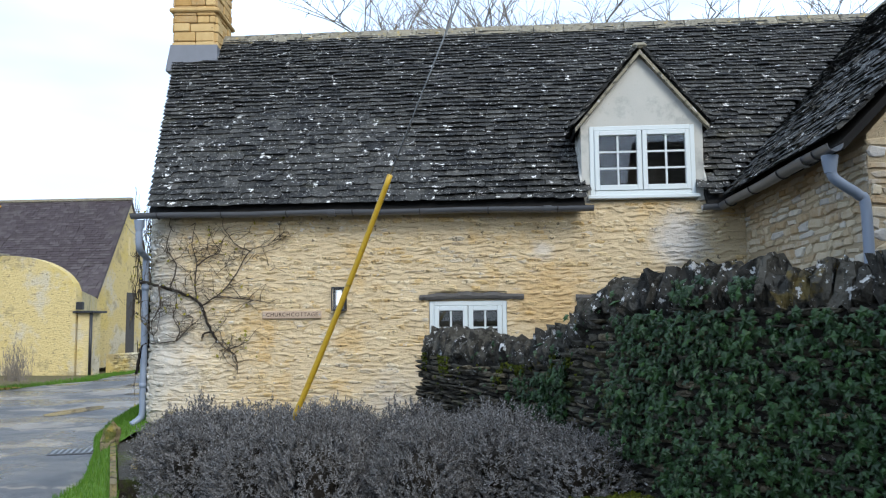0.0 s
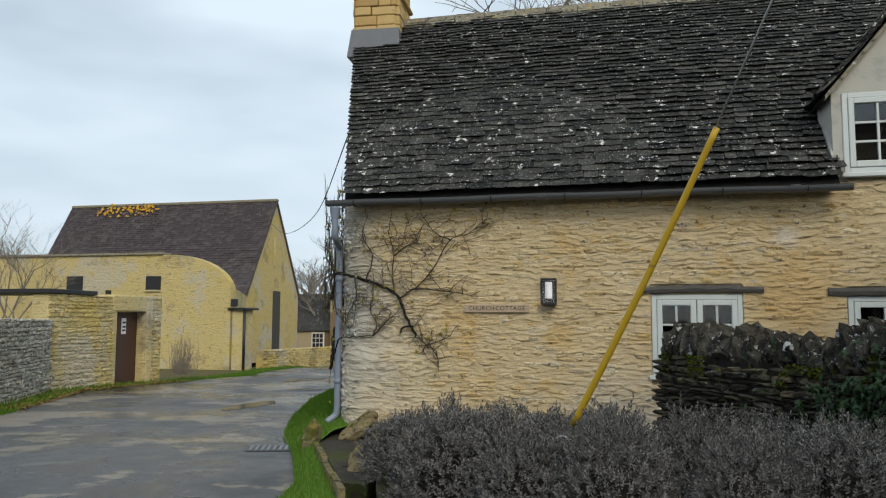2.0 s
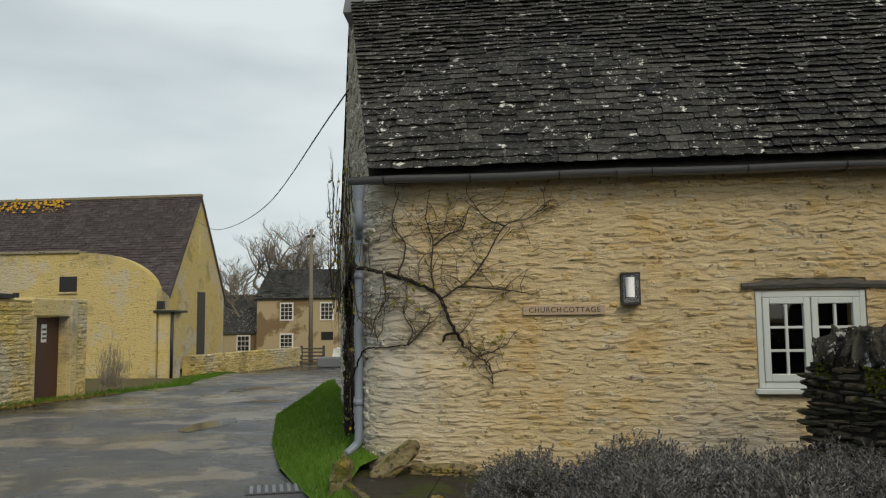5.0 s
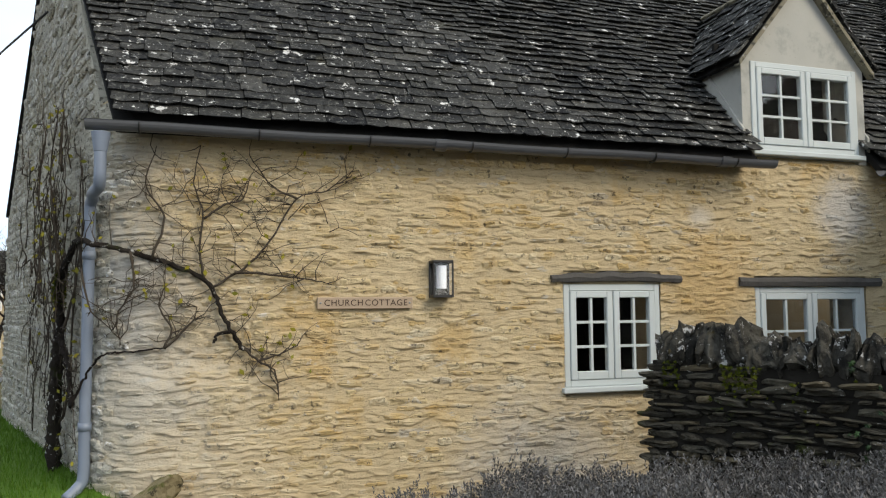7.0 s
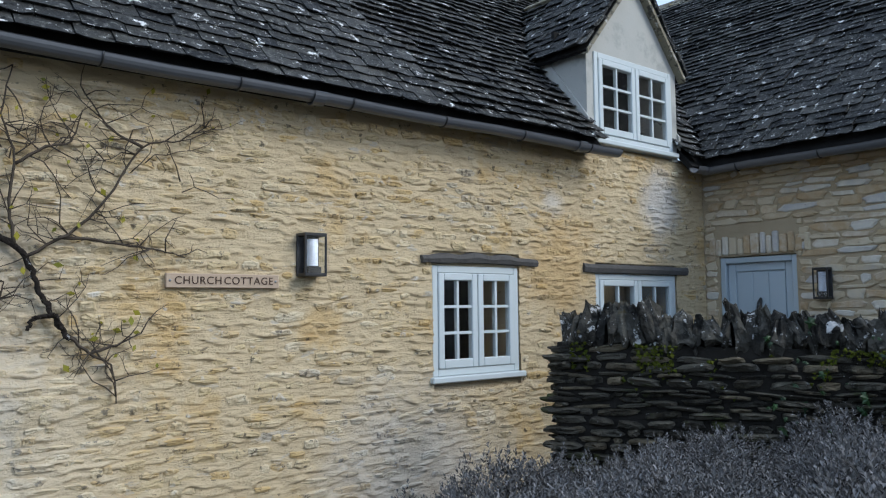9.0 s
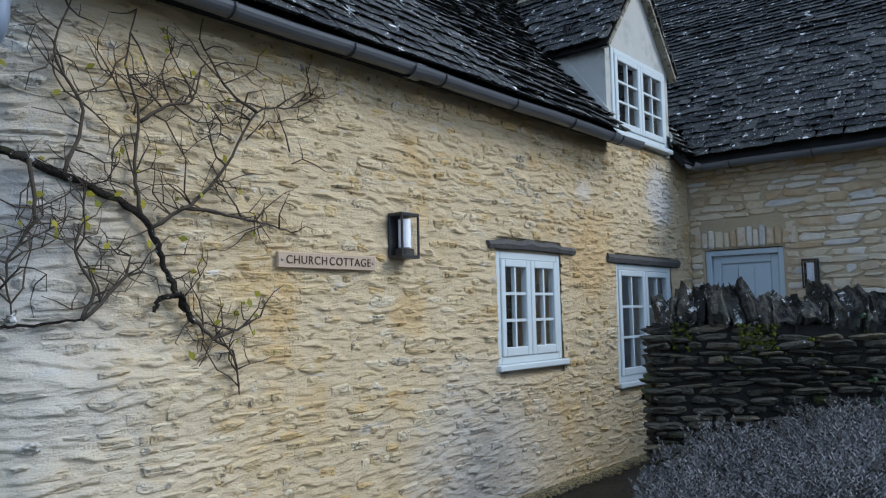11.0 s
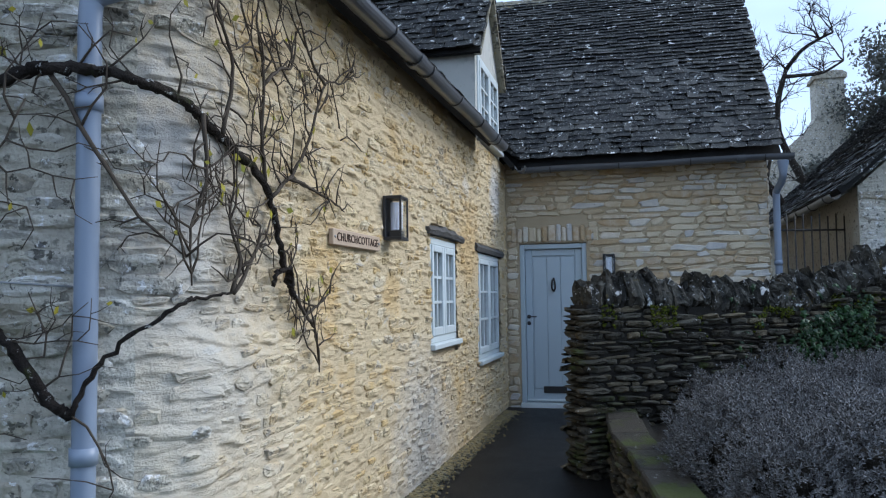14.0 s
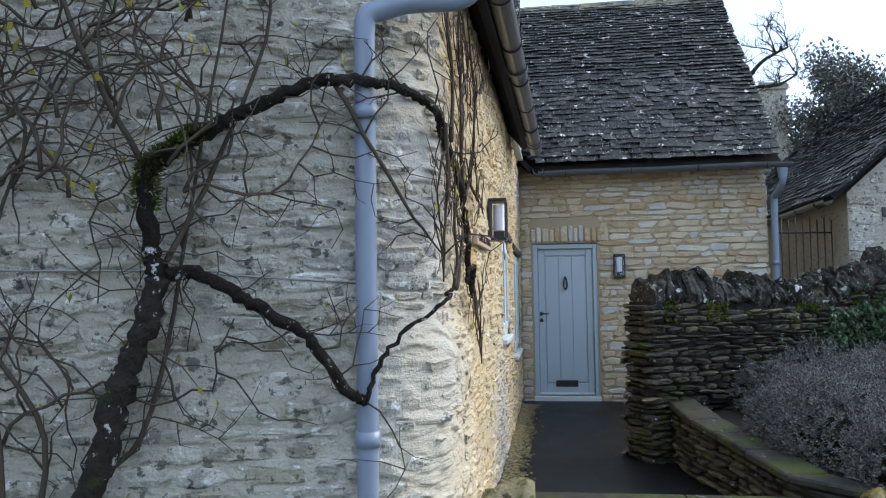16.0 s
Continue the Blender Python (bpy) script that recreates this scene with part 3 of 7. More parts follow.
def gab(s, z, off=0.0):
    """A place on the gable: s along it, off in front of it."""
    n = Vector((-GD.y, GD.x, 0))
    return C + GD * s + n * off + Vector((0, 0, z))


# the corner between gable and front is worn round
ROUND = 0.46
_front = Vector((1, -0.018, 0)).normalized()
_turn = math.acos(-GD.dot(_front))
TAN, BEND = ROUND * math.tan(_turn / 2), ROUND * _turn
_hub = C + GD * TAN + Vector((GD.y, -GD.x, 0)) * ROUND


def skin(u, off=0.0):
    """A place on the outer face and its outward direction: u = x - C.x along the front, round the corner and on along the gable for smaller u."""
    if u >= TAN:
        n = Vector((-0.018, -1, 0)).normalized() if u < 3.5 else Vector((0, -1, 0))
        return Vector((C.x + u, face_y(C.x + u), 0)) + n * off, n
    if u > TAN - BEND:
        a = (TAN - u) / BEND * _turn
        n = Matrix.Rotation(-a, 3, "Z") @ Vector((-0.018, -1, 0)).normalized()
        return _hub + n * (ROUND + off), n
    n = Vector((-GD.y, GD.x, 0))
    return C + GD * (TAN + TAN - BEND - u) + n * off, n


def landing_x(y):
    """The kerbed edge of the paved landing at the end of the path."""
    return -4.64 + max(0.0, 9.26 - y) * 0.517


verge_rise = piecewise([(6.4, 0.15), (7.5, 0.30), (9.2, 0.44), (10.2, 1.0)])
verge = sheet("verge", lambda y: road_right(y) - 0.08, lambda y: max(road_right(y) + 0.15, (gab((y - C.y) / GD.y, 0).x + 0.1) if y > 9.7 else landing_x(y) + 0.02),
              lambda t, x, y: 0.03 + 0.36 * math.sin(min(1, t * 1.15) * 1.4) * verge_rise(y), M_GRASS, [6.4 + 0.22 * i for i in range(72)], cross=8, humps=0.03, freq=1.2)
tagged(verge, "steep grass verge below the cottage gable", "verge", kind="structure")

# ---- cottage: walls ----
EY, EZ, RY, RZ = 9.68, 3.05, 12.6, 6.26      # eaves and ridge of the long roof
WX, WRX, WY = 2.77, 5.62, 6.72               # wing: wall face, ridge line, gable end
SLOPE = (RZ - EZ) / (RY - EY)

W1 = (-1.03, -0.09, 0.97, 1.885)
W2 = (0.93, 2.22, 0.68, 1.86)
DW = (0.945, 2.20, 3.12, 3.99)


def skew(x, y):
    """The eaves run a little askew: their set-back at x, fading out up the slope."""
    return 0.12 * min(1.0, max(0.0, (0.95 - x) / 5.7)) * max(0.0, 1 - (y - EY) / (RY - EY))


def wall_with_holes(name, u0, u1, z0, z1, y0, y1, holes, mat):
    """A thick wall in x and z with real openings."""
    xs = sorted({u0, u1, *[h[0] for h in holes], *[h[1] for h in holes]})
    zs = sorted({z0, z1, *[h[2] for h in holes], *[h[3] for h in holes]})
    bm = bmesh.new()
    for a, b in zip(xs, xs[1:]):
        for c, d in zip(zs, zs[1:]):
            m = ((a + b) / 2, (c + d) / 2)
            if not any(h[0] < m[0] < h[1] and h[2] < m[1] < h[3] for h in holes):
                box(bm, a, b, y0, y1, c, d)
    bmesh.ops.remove_doubles(bm, verts=bm.verts[:], dist=0.0005)
    seen = {}
    for fc in bm.faces:
        key = tuple(round(q, 3) for q in fc.calc_center_median())
        seen.setdefault(key, []).append(fc)
    bmesh.ops.delete(bm, geom=[q for g in seen.values() if len(g) > 1 for q in g], context="FACES")
    return link(name, bm, mat)


wall_front = wall_with_holes("wall_front", C.x + TAN, WX + 0.4, -0.4, 3.10, 9.90, 10.33, [W1, W2], M_MORTAR)
for vt in wall_front.data.vertices:
    vt.co.y += face_y(vt.co.x) - 9.88
_arc = [skin(TAN - BEND * k / 10, -0.012)[0] for k in range(11)]
prism("corner_core", [(q.x, q.y) for q in _arc] + [(-4.1, 10.36)], -0.4, 3.26, M_MORTAR, wall_front, axis="z")
tagged(wall_front, "honey limestone rubble front wall with lime mortar", "wall", kind="structure")
DY = (9.70, 8.86)     # door opening in the wing wall
wall_wing = new("wall_wing", bpy.data.meshes.new("wall_wing"))
_bm = bmesh.new()
box(_bm, WX, WX + 0.4, WY + 0.4, DY[1], -0.4, 3.10)
box(_bm, WX, WX + 0.4, DY[1], DY[0], 2.06, 3.10)
box(_bm, WX, WX + 0.4, DY[0], 9.88, -0.4, 3.10)
_bm.to_mesh(wall_wing.data)
_bm.free()
wall_wing.data.materials.append(M_WINGMORTAR)
tagged(wall_wing, "coursed buff and grey limestone wing wall", "wall", kind="structure")

# gable of the long range, leaning off square
BACK = 6.1
_o = [gab(TAN, -0.4), gab(BACK, -0.4), gab(BACK, 3.0), gab((RY - C.y) / GD.y, RZ - 0.10), gab(TAN, 3.28)]
_t = Vector((GD.y, -GD.x, 0)) * 0.45
wall_gable = plain("wall_gable", [p for p in _o] + [p + _t for p in _o],
                   [(0, 1, 2, 3, 4), (9, 8, 7, 6, 5)] + [((i + 1) % 5, i, i + 5, (i + 1) % 5 + 5) for i in range(5)], M_GREYMORTAR)
tagged(wall_gable, "tall grey lichened rubble gable wall", "wall", kind="structure")
# gable end of the wing
wall_wing_gable = prism("wall_wing_gable", [(WX, -0.4), (8.5, -0.4), (8.5, 3.1), (WRX, 6.25), (WX, 3.1)], WY, WY + 0.4, M_WINGMORTAR)
tagged(wall_wing_gable, "buff stone gable end of the wing", "wall", kind="structure")
wall_back = prism("wall_back", [(gab(BACK, 0).x + .3, 15.4), (8.5, 15.4), (8.5, 7.1), (8.2, 7.1), (8.2, 15.1), (gab(BACK, 0).x + .3, 15.1)], -0.4, 3.0, M_WINGMORTAR, axis="z")
tagged(wall_back, "plain rear stone walls of the cottage", "wall", kind="structure")

# ---- roofs ----
def verge_x(y):
    return gab((y - C.y) / GD.y, 0).x - 0.03


roof_main = plain("roof_main", [(verge_x(EY), EY, EZ - .05), (2.5, EY, EZ - .05), (5.6, RY, RZ - .05), (verge_x(RY), RY, RZ - .05),
                                (verge_x(15.7), 15.7, EZ - .05), (8.6, 15.7, EZ - .05), (8.6, RY, RZ - .05),
                                (0.86, EY, EZ - .05), (0.86, 10.62, EZ - .05 + 1.04 * SLOPE), (2.29, EY, EZ - .05), (2.29, 10.62, EZ - .05 + 1.04 * SLOPE), (2.289, 10.62, EZ - .05 + 1.04 * SLOPE), (0.86, RY, RZ - .05), (2.289, RY, RZ - .05)],
                  [(0, 7, 8, 12, 3), (9, 1, 2, 13, 10), (8, 11, 13, 12), (3, 12, 13, 2, 6, 5, 4)], M_SLATEBED)
for vt in roof_main.data.vertices:
    vt.co.y += skew(vt.co.x, vt.co.y) if vt.co.y < RY else 0.0
roof_main.modifiers.new("thick", "SOLIDIFY").thickness = 0.06
tagged(roof_main, "long stone-slated roof with white lichen", "roof", kind="structure")
WSL = (6.25 - EZ) / (WRX - 2.5)
roof_wing = plain("roof_wing", [(2.5, WY - .12, EZ - .05), (2.5, EY, EZ - .05), (WRX, RY, 6.2), (WRX, WY - .12, 6.2), (8.75, RY, EZ - .05), (8.75, WY - .12, EZ - .05)],
                  [(1, 0, 3, 2), (2, 3, 5, 4)], M_SLATEBED)
roof_wing.modifiers.new("thick", "SOLIDIFY").thickness = 0.06
tagged(roof_wing, "steep stone-slated roof of the wing", "roof", kind="structure")


def slate_shapes(count, seed):
    """Unit slates: x -0.5..0.5, z up the slope 0..1, thickness towards -y."""
    rng = random.Random(seed)
    out = []
    for _ in range(count):
        a = [(-0.5, 0.08 * rng.random()), (-0.17, rng.uniform(-.04, .03)), (0.2, rng.uniform(-.04, .03)), (0.5, 0.08 * rng.random())]
        back = [(0.49, 1.0), (-0.49, 1.0)]
        ring = a + back
        v = [(x * 0.97, 0, z + (0.16 if z < 0.5 else 0.0)) for x, z in ring] + [(x, -1 * rng.uniform(0.8, 1.15), z) for x, z in ring]
        f = [(0, 1, 2, 3, 4, 5), (11, 10, 9, 8, 7, 6)] + [((i + 1) % 6, i, i + 6, (i + 1) % 6 + 6) for i in range(6)]
        out.append((v, f))
    return out


SLATES = slate_shapes(14, 5)


def slate_places(origin, ux, up, length, lo, hi, seed, e0=0.118, e1=0.078, w=(0.11, 0.31)):
    """Courses of slates on a slope: origin at the eaves, ux along them, up the slope; lo(d) and hi(d) bound each course."""
    rng = random.Random(seed)
    ux, up = Vector(ux).normalized(), Vector(up).normalized()
    out_n = ux.cross(up).normalized()
    if out_n.z < 0:
        out_n = -out_n
    out, d = [], 0.0
    while d < length:
        e = e0 + (e1 - e0) * d / length
        e *= rng.uniform(0.88, 1.12)
        a, b = lo(d), hi(d)
        u = a - rng.uniform(0, 0.1)
        while u < b:
            ww = rng.uniform(*w)
            p, q = max(u, a), min(u + ww, b)
            u += ww
            if q - p < 0.05:
                continue
            c = (p + q) / 2
            wav = 0.02 * noise.noise((c * 0.7, d * 0.9, seed)) 
            pos = Vector(origin) + ux * c + up * (d + rng.uniform(-.005, .005)) + out_n * (0.012 + wav)
            lean = up - out_n * (0.21 + rng.uniform(-.04, .05))
            m = Matrix.Identity(4)
            th = rng.uniform(0.022, 0.040)
            hgt = min(e * 2.0, length - d + 0.02)
            for r in range(3):
                m[r][0], m[r][1], m[r][2], m[r][3] = ux[r] * (q - p - 0.006), -out_n[r] * th, lean[r] * hgt, pos[r] + out_n[r] * 0.03
            spin = Matrix.Rotation(rng.uniform(-.010, .010), 4, out_n)
            t = Matrix.Translation(pos)
            out.append(t @ spin @ t.inverted() @ m)
        d += e
    return out


def main_places():
    up = Vector((0, RY - EY, RZ - EZ))
    ln = up.length
    k = (RY - EY) / ln

    def hole(m):
        x, y = m.translation.x, m.translation.y
        if DW[0] - 0.10 < x < DW[1] + 0.10 and y < 11.3:
            return y < 10.75 or abs(x - 1.57) < (11.3 - y) * 1.0
        return False
    pl = slate_places((0, EY, EZ), (1, 0, 0), up, ln, lambda d: verge_x(EY + d * k) - 0.02, lambda d: 2.5 + d * k * SLOPE / WSL, 11)
    for m in pl:
        m.translation.y += skew(m.translation.x, m.translation.y)
    return [m for m in pl if not hole(m)]


lay("slate", SLATES, main_places(), M_SLATE, roof_main, (-3.0, 9.6, 3.2), 21, rest="slate_rest")
_up = Vector((WRX - 2.5, 0, 6.25 - EZ))
_k = (WRX - 2.5) / _up.length
lay("slate", SLATES, slate_places((2.5, 0, EZ), (0, -1, 0), _up, _up.length, lambda d: -(EY + d * _k * WSL / SLOPE), lambda d: -(WY - .15), 12), M_SLATE, roof_wing, (2.6, 8.5, 3.2), 22, rest="slate_rest")

for nm, a, b in (("ridge_main", (verge_x(RY) + 0.7, RY, RZ + 0.03), (8.4, RY, RZ + 0.03)), ("ridge_wing", (WRX, WY - .12, 6.27), (WRX, RY, 6.27))):
    _p, _q = Vector(a), Vector(b)
    cnt = int((_q - _p).length / 0.46)
    r = thing(nm, "lichened stone ridge tiles along the roof", "ridge", kind="structure")
    for i in range(cnt):
        bm = bmesh.new()
        d = (_q - _p).normalized()
        s = Vector((-d.y, d.x, 0))
        at = _p + (_q - _p) * (i + 0.5) / cnt
        half = (_q - _p).length / cnt / 2 - 0.006
        for e in (-half, half):
            for w_, z_ in ((-0.17, -0.13), (-0.05, 0.045), (0.05, 0.045), (0.17, -0.13)):
                bm.verts.new(at + d * e + s * w_ + Vector((0, 0, z_ + random.uniform(-.008, .008))))
        bm.verts.ensure_lookup_table()
        vv = bm.verts
        for g in ((0, 1, 5, 4), (1, 2, 6, 5), (2, 3, 7, 6), (0, 3, 2, 1), (4, 5, 6, 7), (0, 4, 7, 3)):
            bm.faces.new([vv[j] for j in g])
        bmesh.ops.recalc_face_normals(bm, faces=bm.faces[:])
        part("ridge_tile", bm, M_RIDGE, r)

# ---- dormer ----
dormer = thing("dormer", "rendered dormer with a steep slated gable roof", "dormer", kind="structure")
AX, AZ, DE = 1.57, 4.93, 4.06
prism("gable_front", [(DW[0] - .10, 3.06), (DW[0], 3.06), (DW[0], DW[3]), (DW[1], DW[3]), (DW[1], 3.06), (DW[1] + .10, 3.06), (DW[1] + .10, DE), (AX, AZ - .03), (DW[0] - .10, DE)], 9.86, 10.06, M_RENDER, dormer)
for x0, x1 in ((DW[0] - .10, DW[0] - 0.02), (DW[1] + 0.02, DW[1] + .10)):
    prism("cheek", [(10.06, 3.2), (10.06, DE), (10.75, DE)], x0, x1, M_RENDER, dormer, axis="x")
DSL = (AZ - DE) / (AX - DW[0] + .10)
for sgn in (-1, 1):
    x_e = AX + sgn * (AX - DW[0] + .19)
    z_e = AZ - DSL * (AX - DW[0] + .19)
    yb = lambda z: EY + (z - EZ) / SLOPE
    v = [(x_e, 9.79, z_e), (AX, 9.79, AZ), (AX, yb(AZ) + .1, AZ), (x_e, yb(z_e) + .1, z_e)]
    d = plain("dormer_roof", v, [(0, 1, 2, 3) if sgn < 0 else (3, 2, 1, 0)], M_SLATEBED, dormer)
    d.modifiers.new("thick", "SOLIDIFY").thickness = 0.03
    up = Vector((AX - x_e, 0, AZ - z_e))
    L = up.length
    ends = (lambda q: yb(z_e + (AZ - z_e) * q / L))
    pl = slate_places((x_e, 0, z_e), (0, 1, 0), up, L, lambda q: 9.77, lambda q: ends(q) + .05, 31 + sgn, e0=0.12, e1=0.09, w=(0.1, 0.24))
    lay("slate", SLATES, pl, M_SLATE, d, (x_e, 9.7, z_e), 33, limit=80, rest="slate_rest")
for sgn in (-1, 1):
    x_e = AX + sgn * (AX - DW[0] + .17)
    z_e = AZ - DSL * (AX - DW[0] + .17)
    prism("verge", [(AX, AZ - .01), (x_e, z_e - .01), (x_e, z_e - .06), (AX, AZ - .07)], 9.775, 9.86, M_RIDGE, dormer)
    cx = DW[0] - .11 if sgn < 0 else DW[1] + .11
    prism("flashing", [(9.83, EZ + .28), (10.42, EZ + .84 * SLOPE + .13), (10.42, EZ + .84 * SLOPE - .05), (9.83, EZ + .12)], cx - .012, cx + .012, M_RENDER, dormer, axis="x")
bm = bmesh.new()
box(bm, AX - .09, AX + .09, 9.74, 11.3, AZ + .0, AZ + .07)
soften(bm, 0.03)
part("ridge_tile", bm, M_RIDGE, dormer)

# ---- stones of the walls ----
STONES = stone_shapes(24, 3, cut=0.24, rough=0.22, dome=0.80)
LENS = lens_shapes(30, 7)
U0, U1 = -3.6, WX - C.x
_holes = [(W1[0] - .02 - C.x, W1[1] + .02 - C.x, W1[2] - .07, W1[3] + .13), (W2[0] - .02 - C.x, W2[1] + .02 - C.x, W2[2] - .07, W2[3] + .12)]
_holes += [(-3.13 - C.x, -2.33 - C.x, 1.69, 1.79)]
_holes += [(TAN, DW[0] - .1 - C.x, 3.0, 4), (DW[1] + .1 - C.x, 20, 3.0, 4)]


def relief(u, z):
    """Rough thin-bedded rubble, smeared with mortar: lens-like ledges, each overhanging the bed below it."""
    w = z / 0.056 + 1.5 * noise.noise((u * 0.8, z * 1.1, 4.0)) + 0.85 * noise.noise((u * 3.8, z * 4.2, 9.0)) + 0.35 * noise.noise((u * 11, z * 9, 5.0))
    c = math.floor(w)
    t = w - c
    a = noise.noise((u * 6.4 + c * 17.3, c * 5.7, 2.0)) + 0.6 * noise.noise((u * 15.0 + c * 7.9, c * 3.1, 6.0)) + 0.20
    a = min(1.0, max(0.0, a))
    edge = t / 0.16 if t < 0.16 else 1 - 0.85 * ((t - 0.16) / 0.84) ** 0.8
    rough_ = 0.32 * noise.noise((u * 30, z * 60, 1.0)) + 0.42 * noise.noise((u * 13, z * 26, 3.0))
    return 0.029 * a * edge + 0.010 * rough_ + 0.014 * noise.noise((u * 1.4, z * 1.7, 8.0))


def rough_skin(name, u0, u1, z0, z1, mat, parent, du=0.017, dz=0.0075, top=None):
    nu, nz = int((u1 - u0) / du), int((z1 - z0) / dz)
    v, f, keep = [], [], []
    for i in range(nu + 1):
        u = u0 + (u1 - u0) * i / nu
        p, n = skin(u)
        for j in range(nz + 1):
            z = z0 + (z1 - z0) * j / nz
            d = 0.004 + relief(u, z) + swell(u, z)
            v.append((p.x + n.x * d, p.y + n.y * d, z))
            keep.append(not any(h[0] + .02 < u < h[1] - .02 and h[2] + .02 < z < h[3] - .02 for h in _holes[:2]) and (top is None or z < top(u)))
    w = nz + 1
    for i in range(nu):
        for j in range(nz):
            k = i * w + j
            if keep[k] and keep[k + 1] and keep[k + w] and keep[k + w + 1]:
                f.append((k, k + w, k + w + 1, k + 1))
    me = bpy.data.meshes.new(name)
    me.from_pydata(v, [], f)
    me.materials.append(mat)
    me.polygons.foreach_set("use_smooth", [True] * len(me.polygons))
    o = new(name, me)
    o.parent = parent
    return o


def bedded(stones, seed, shift=0.0):
    """Stones bedded in the rough skin, each with its own lean."""
    r = random.Random(seed)
    out = []
    for u, z, w, h in stones:
        u += shift
        p, n = skin(u)
        ax = Vector((-n.y, n.x, 0))
        d = swell(u, z) + 0.014 * noise.noise((u * 1.4, z * 1.7, 8.0)) + r.uniform(-0.006, 0.004)
        pr = r.uniform(0.012, 0.026)
        m = Matrix.Identity(4)
        for k in range(3):
            m[k][0], m[k][1], m[k][2], m[k][3] = ax[k] * w, -n[k] * pr, (0, 0, h)[k], (p + n * d + Vector((0, 0, z)))[k]
        t = Matrix.Translation(m.translation)
        out.append((t @ Matrix.Rotation(r.uniform(-0.09, 0.09), 4, n) @ t.inverted() @ m, u))
    return out


rough_skin("mortar_coat", -0.02, U1, -0.25, 3.06, M_MORTAR, wall_front)
rough_skin("mortar_coat", U0, -0.02, -0.25, 3.24, M_GREYMORTAR, wall_gable)
_cg = courses(0.35 - U0, -0.1, 3.05, (0.05, 0.10), (0.10, 0.34), 57, gap=0.006)
_cr = courses(U1 - U0, -0.1, 3.05, (0.038, 0.078), (0.07, 0.27), 41, [(a - U0, b - U0, c, d) for a, b, c, d in _holes], gap=0.004)
_pick = random.Random(44)
_front_stones, _gable_stones = [], []
for m, u in bedded([q for q in _cr if _pick.random() < (0.78 if q[0] + U0 < 1.7 else 0.52)], 42, U0):
    if u > 0.12 + _pick.uniform(-.35, .35):
        _front_stones.append(m)
# a course of larger squared stones under the eaves
_big = random.Random(48)
for z, x0, x1 in ((2.885, -3.55, -0.6), (2.79, -3.1, -1.75), (2.80, 0.1, 0.85)):
    u = x0 - C.x
    while u < x1 - C.x:
        w = _big.uniform(0.13, 0.27)
        h = _big.uniform(0.068, 0.088)
        _front_stones += [m @ Matrix.Diagonal((1, 1.35, 1, 1)) for m, _ in bedded([(u + w / 2, z, w - 0.016, h)], int(u * 1000))]
        u += w
for m, u in bedded([q for q in _cg if _pick.random() < 0.86], 58, U0):
    if u < 0.1 + _pick.uniform(-.2, .2):
        _gable_stones.append(m @ Matrix.Diagonal((1, 1.25, 1, 1)))
lay("stone", LENS, _front_stones, M_WALL, wall_front, (-2.6, 9.9, 1.2), 43, rest="stone_rest")
ga = courses(BACK, -0.1, 6.2, (0.045, 0.11), (0.12, 0.42), 45, gap=0.012, top=lambda s: min(3.0 + s * GD.y * 1.083, RZ + (RY - 9.88 - s * GD.y) * 1.12) - 0.02)
# the gable is faced from its far end so that outwards is on its right
ga = [(BACK - u, z, w, h) for u, z, w, h in ga if z > 3.2 or u > 3.6 + 2 * TAN - BEND]
lay("stone", LENS, _gable_stones + face_places([q for q in ga if q[0] < BACK - 0.45], gab(BACK, 0), -GD, 0.016, 46, 0.8), M_GABLE, wall_gable, gab(0.8, 1.5), 47, rest="stone_rest")
wg = courses(9.86 - WY, -0.05, 3.02, (0.05, 0.105), (0.12, 0.38), 48, [(9.86 - DY[0] - .02, 9.86 - DY[1] + .02, -0.1, 2.34)], gap=0.012)
lay("stone", STONES, face_places(wg, (WX, 9.86, 0), (0, -1), 0.016, 49, 0.5), M_WING, wall_wing, (WX, 8.6, 2.2), 50, rest="stone_rest")
wgg = courses(5.7, -0.05, 6.1, (0.055, 0.11), (0.14, 0.40), 51, gap=0.012, top=lambda u: 3.05 + min(u, 5.7 - u) * 1.09 - 0.1)
lay("stone", STONES, face_places(wgg, (WX, WY, 0), (1, 0), 0.016, 52, 0.5), M_WING, wall_wing_gable, (3.0, WY, 2.5), 53, limit=120, rest="stone_rest")

# ---- garden wall ----
GW = [(-0.84, 8.72), (-0.52, 8.12), (-0.24, 7.68), (0.14, 7.2), (0.44, 6.68), (0.62, 6.1), (0.86, 5.55), (1.2, 5.02), (1.68, 4.56), (2.2, 4.2), (2.72, 3.95)]
gw_line = smooth_line([(x, y, 0) for x, y in GW], 8)
gw_len = [0.0]
for a, b in zip(gw_line, gw_line[1:]):
    gw_len.append(gw_len[-1] + (b - a).length)


def along_wall(s):
    for i in range(len(gw_len) - 1):
        if s <= gw_len[i + 1] or i == len(gw_len) - 2:
            t = (s - gw_len[i]) / (gw_len[i + 1] - gw_len[i])
            p = gw_line[i].lerp(gw_line[i + 1], t)
            d = (gw_line[i + 1] - gw_line[i]).normalized()
            return p, d, Vector((d.y, -d.x, 0))


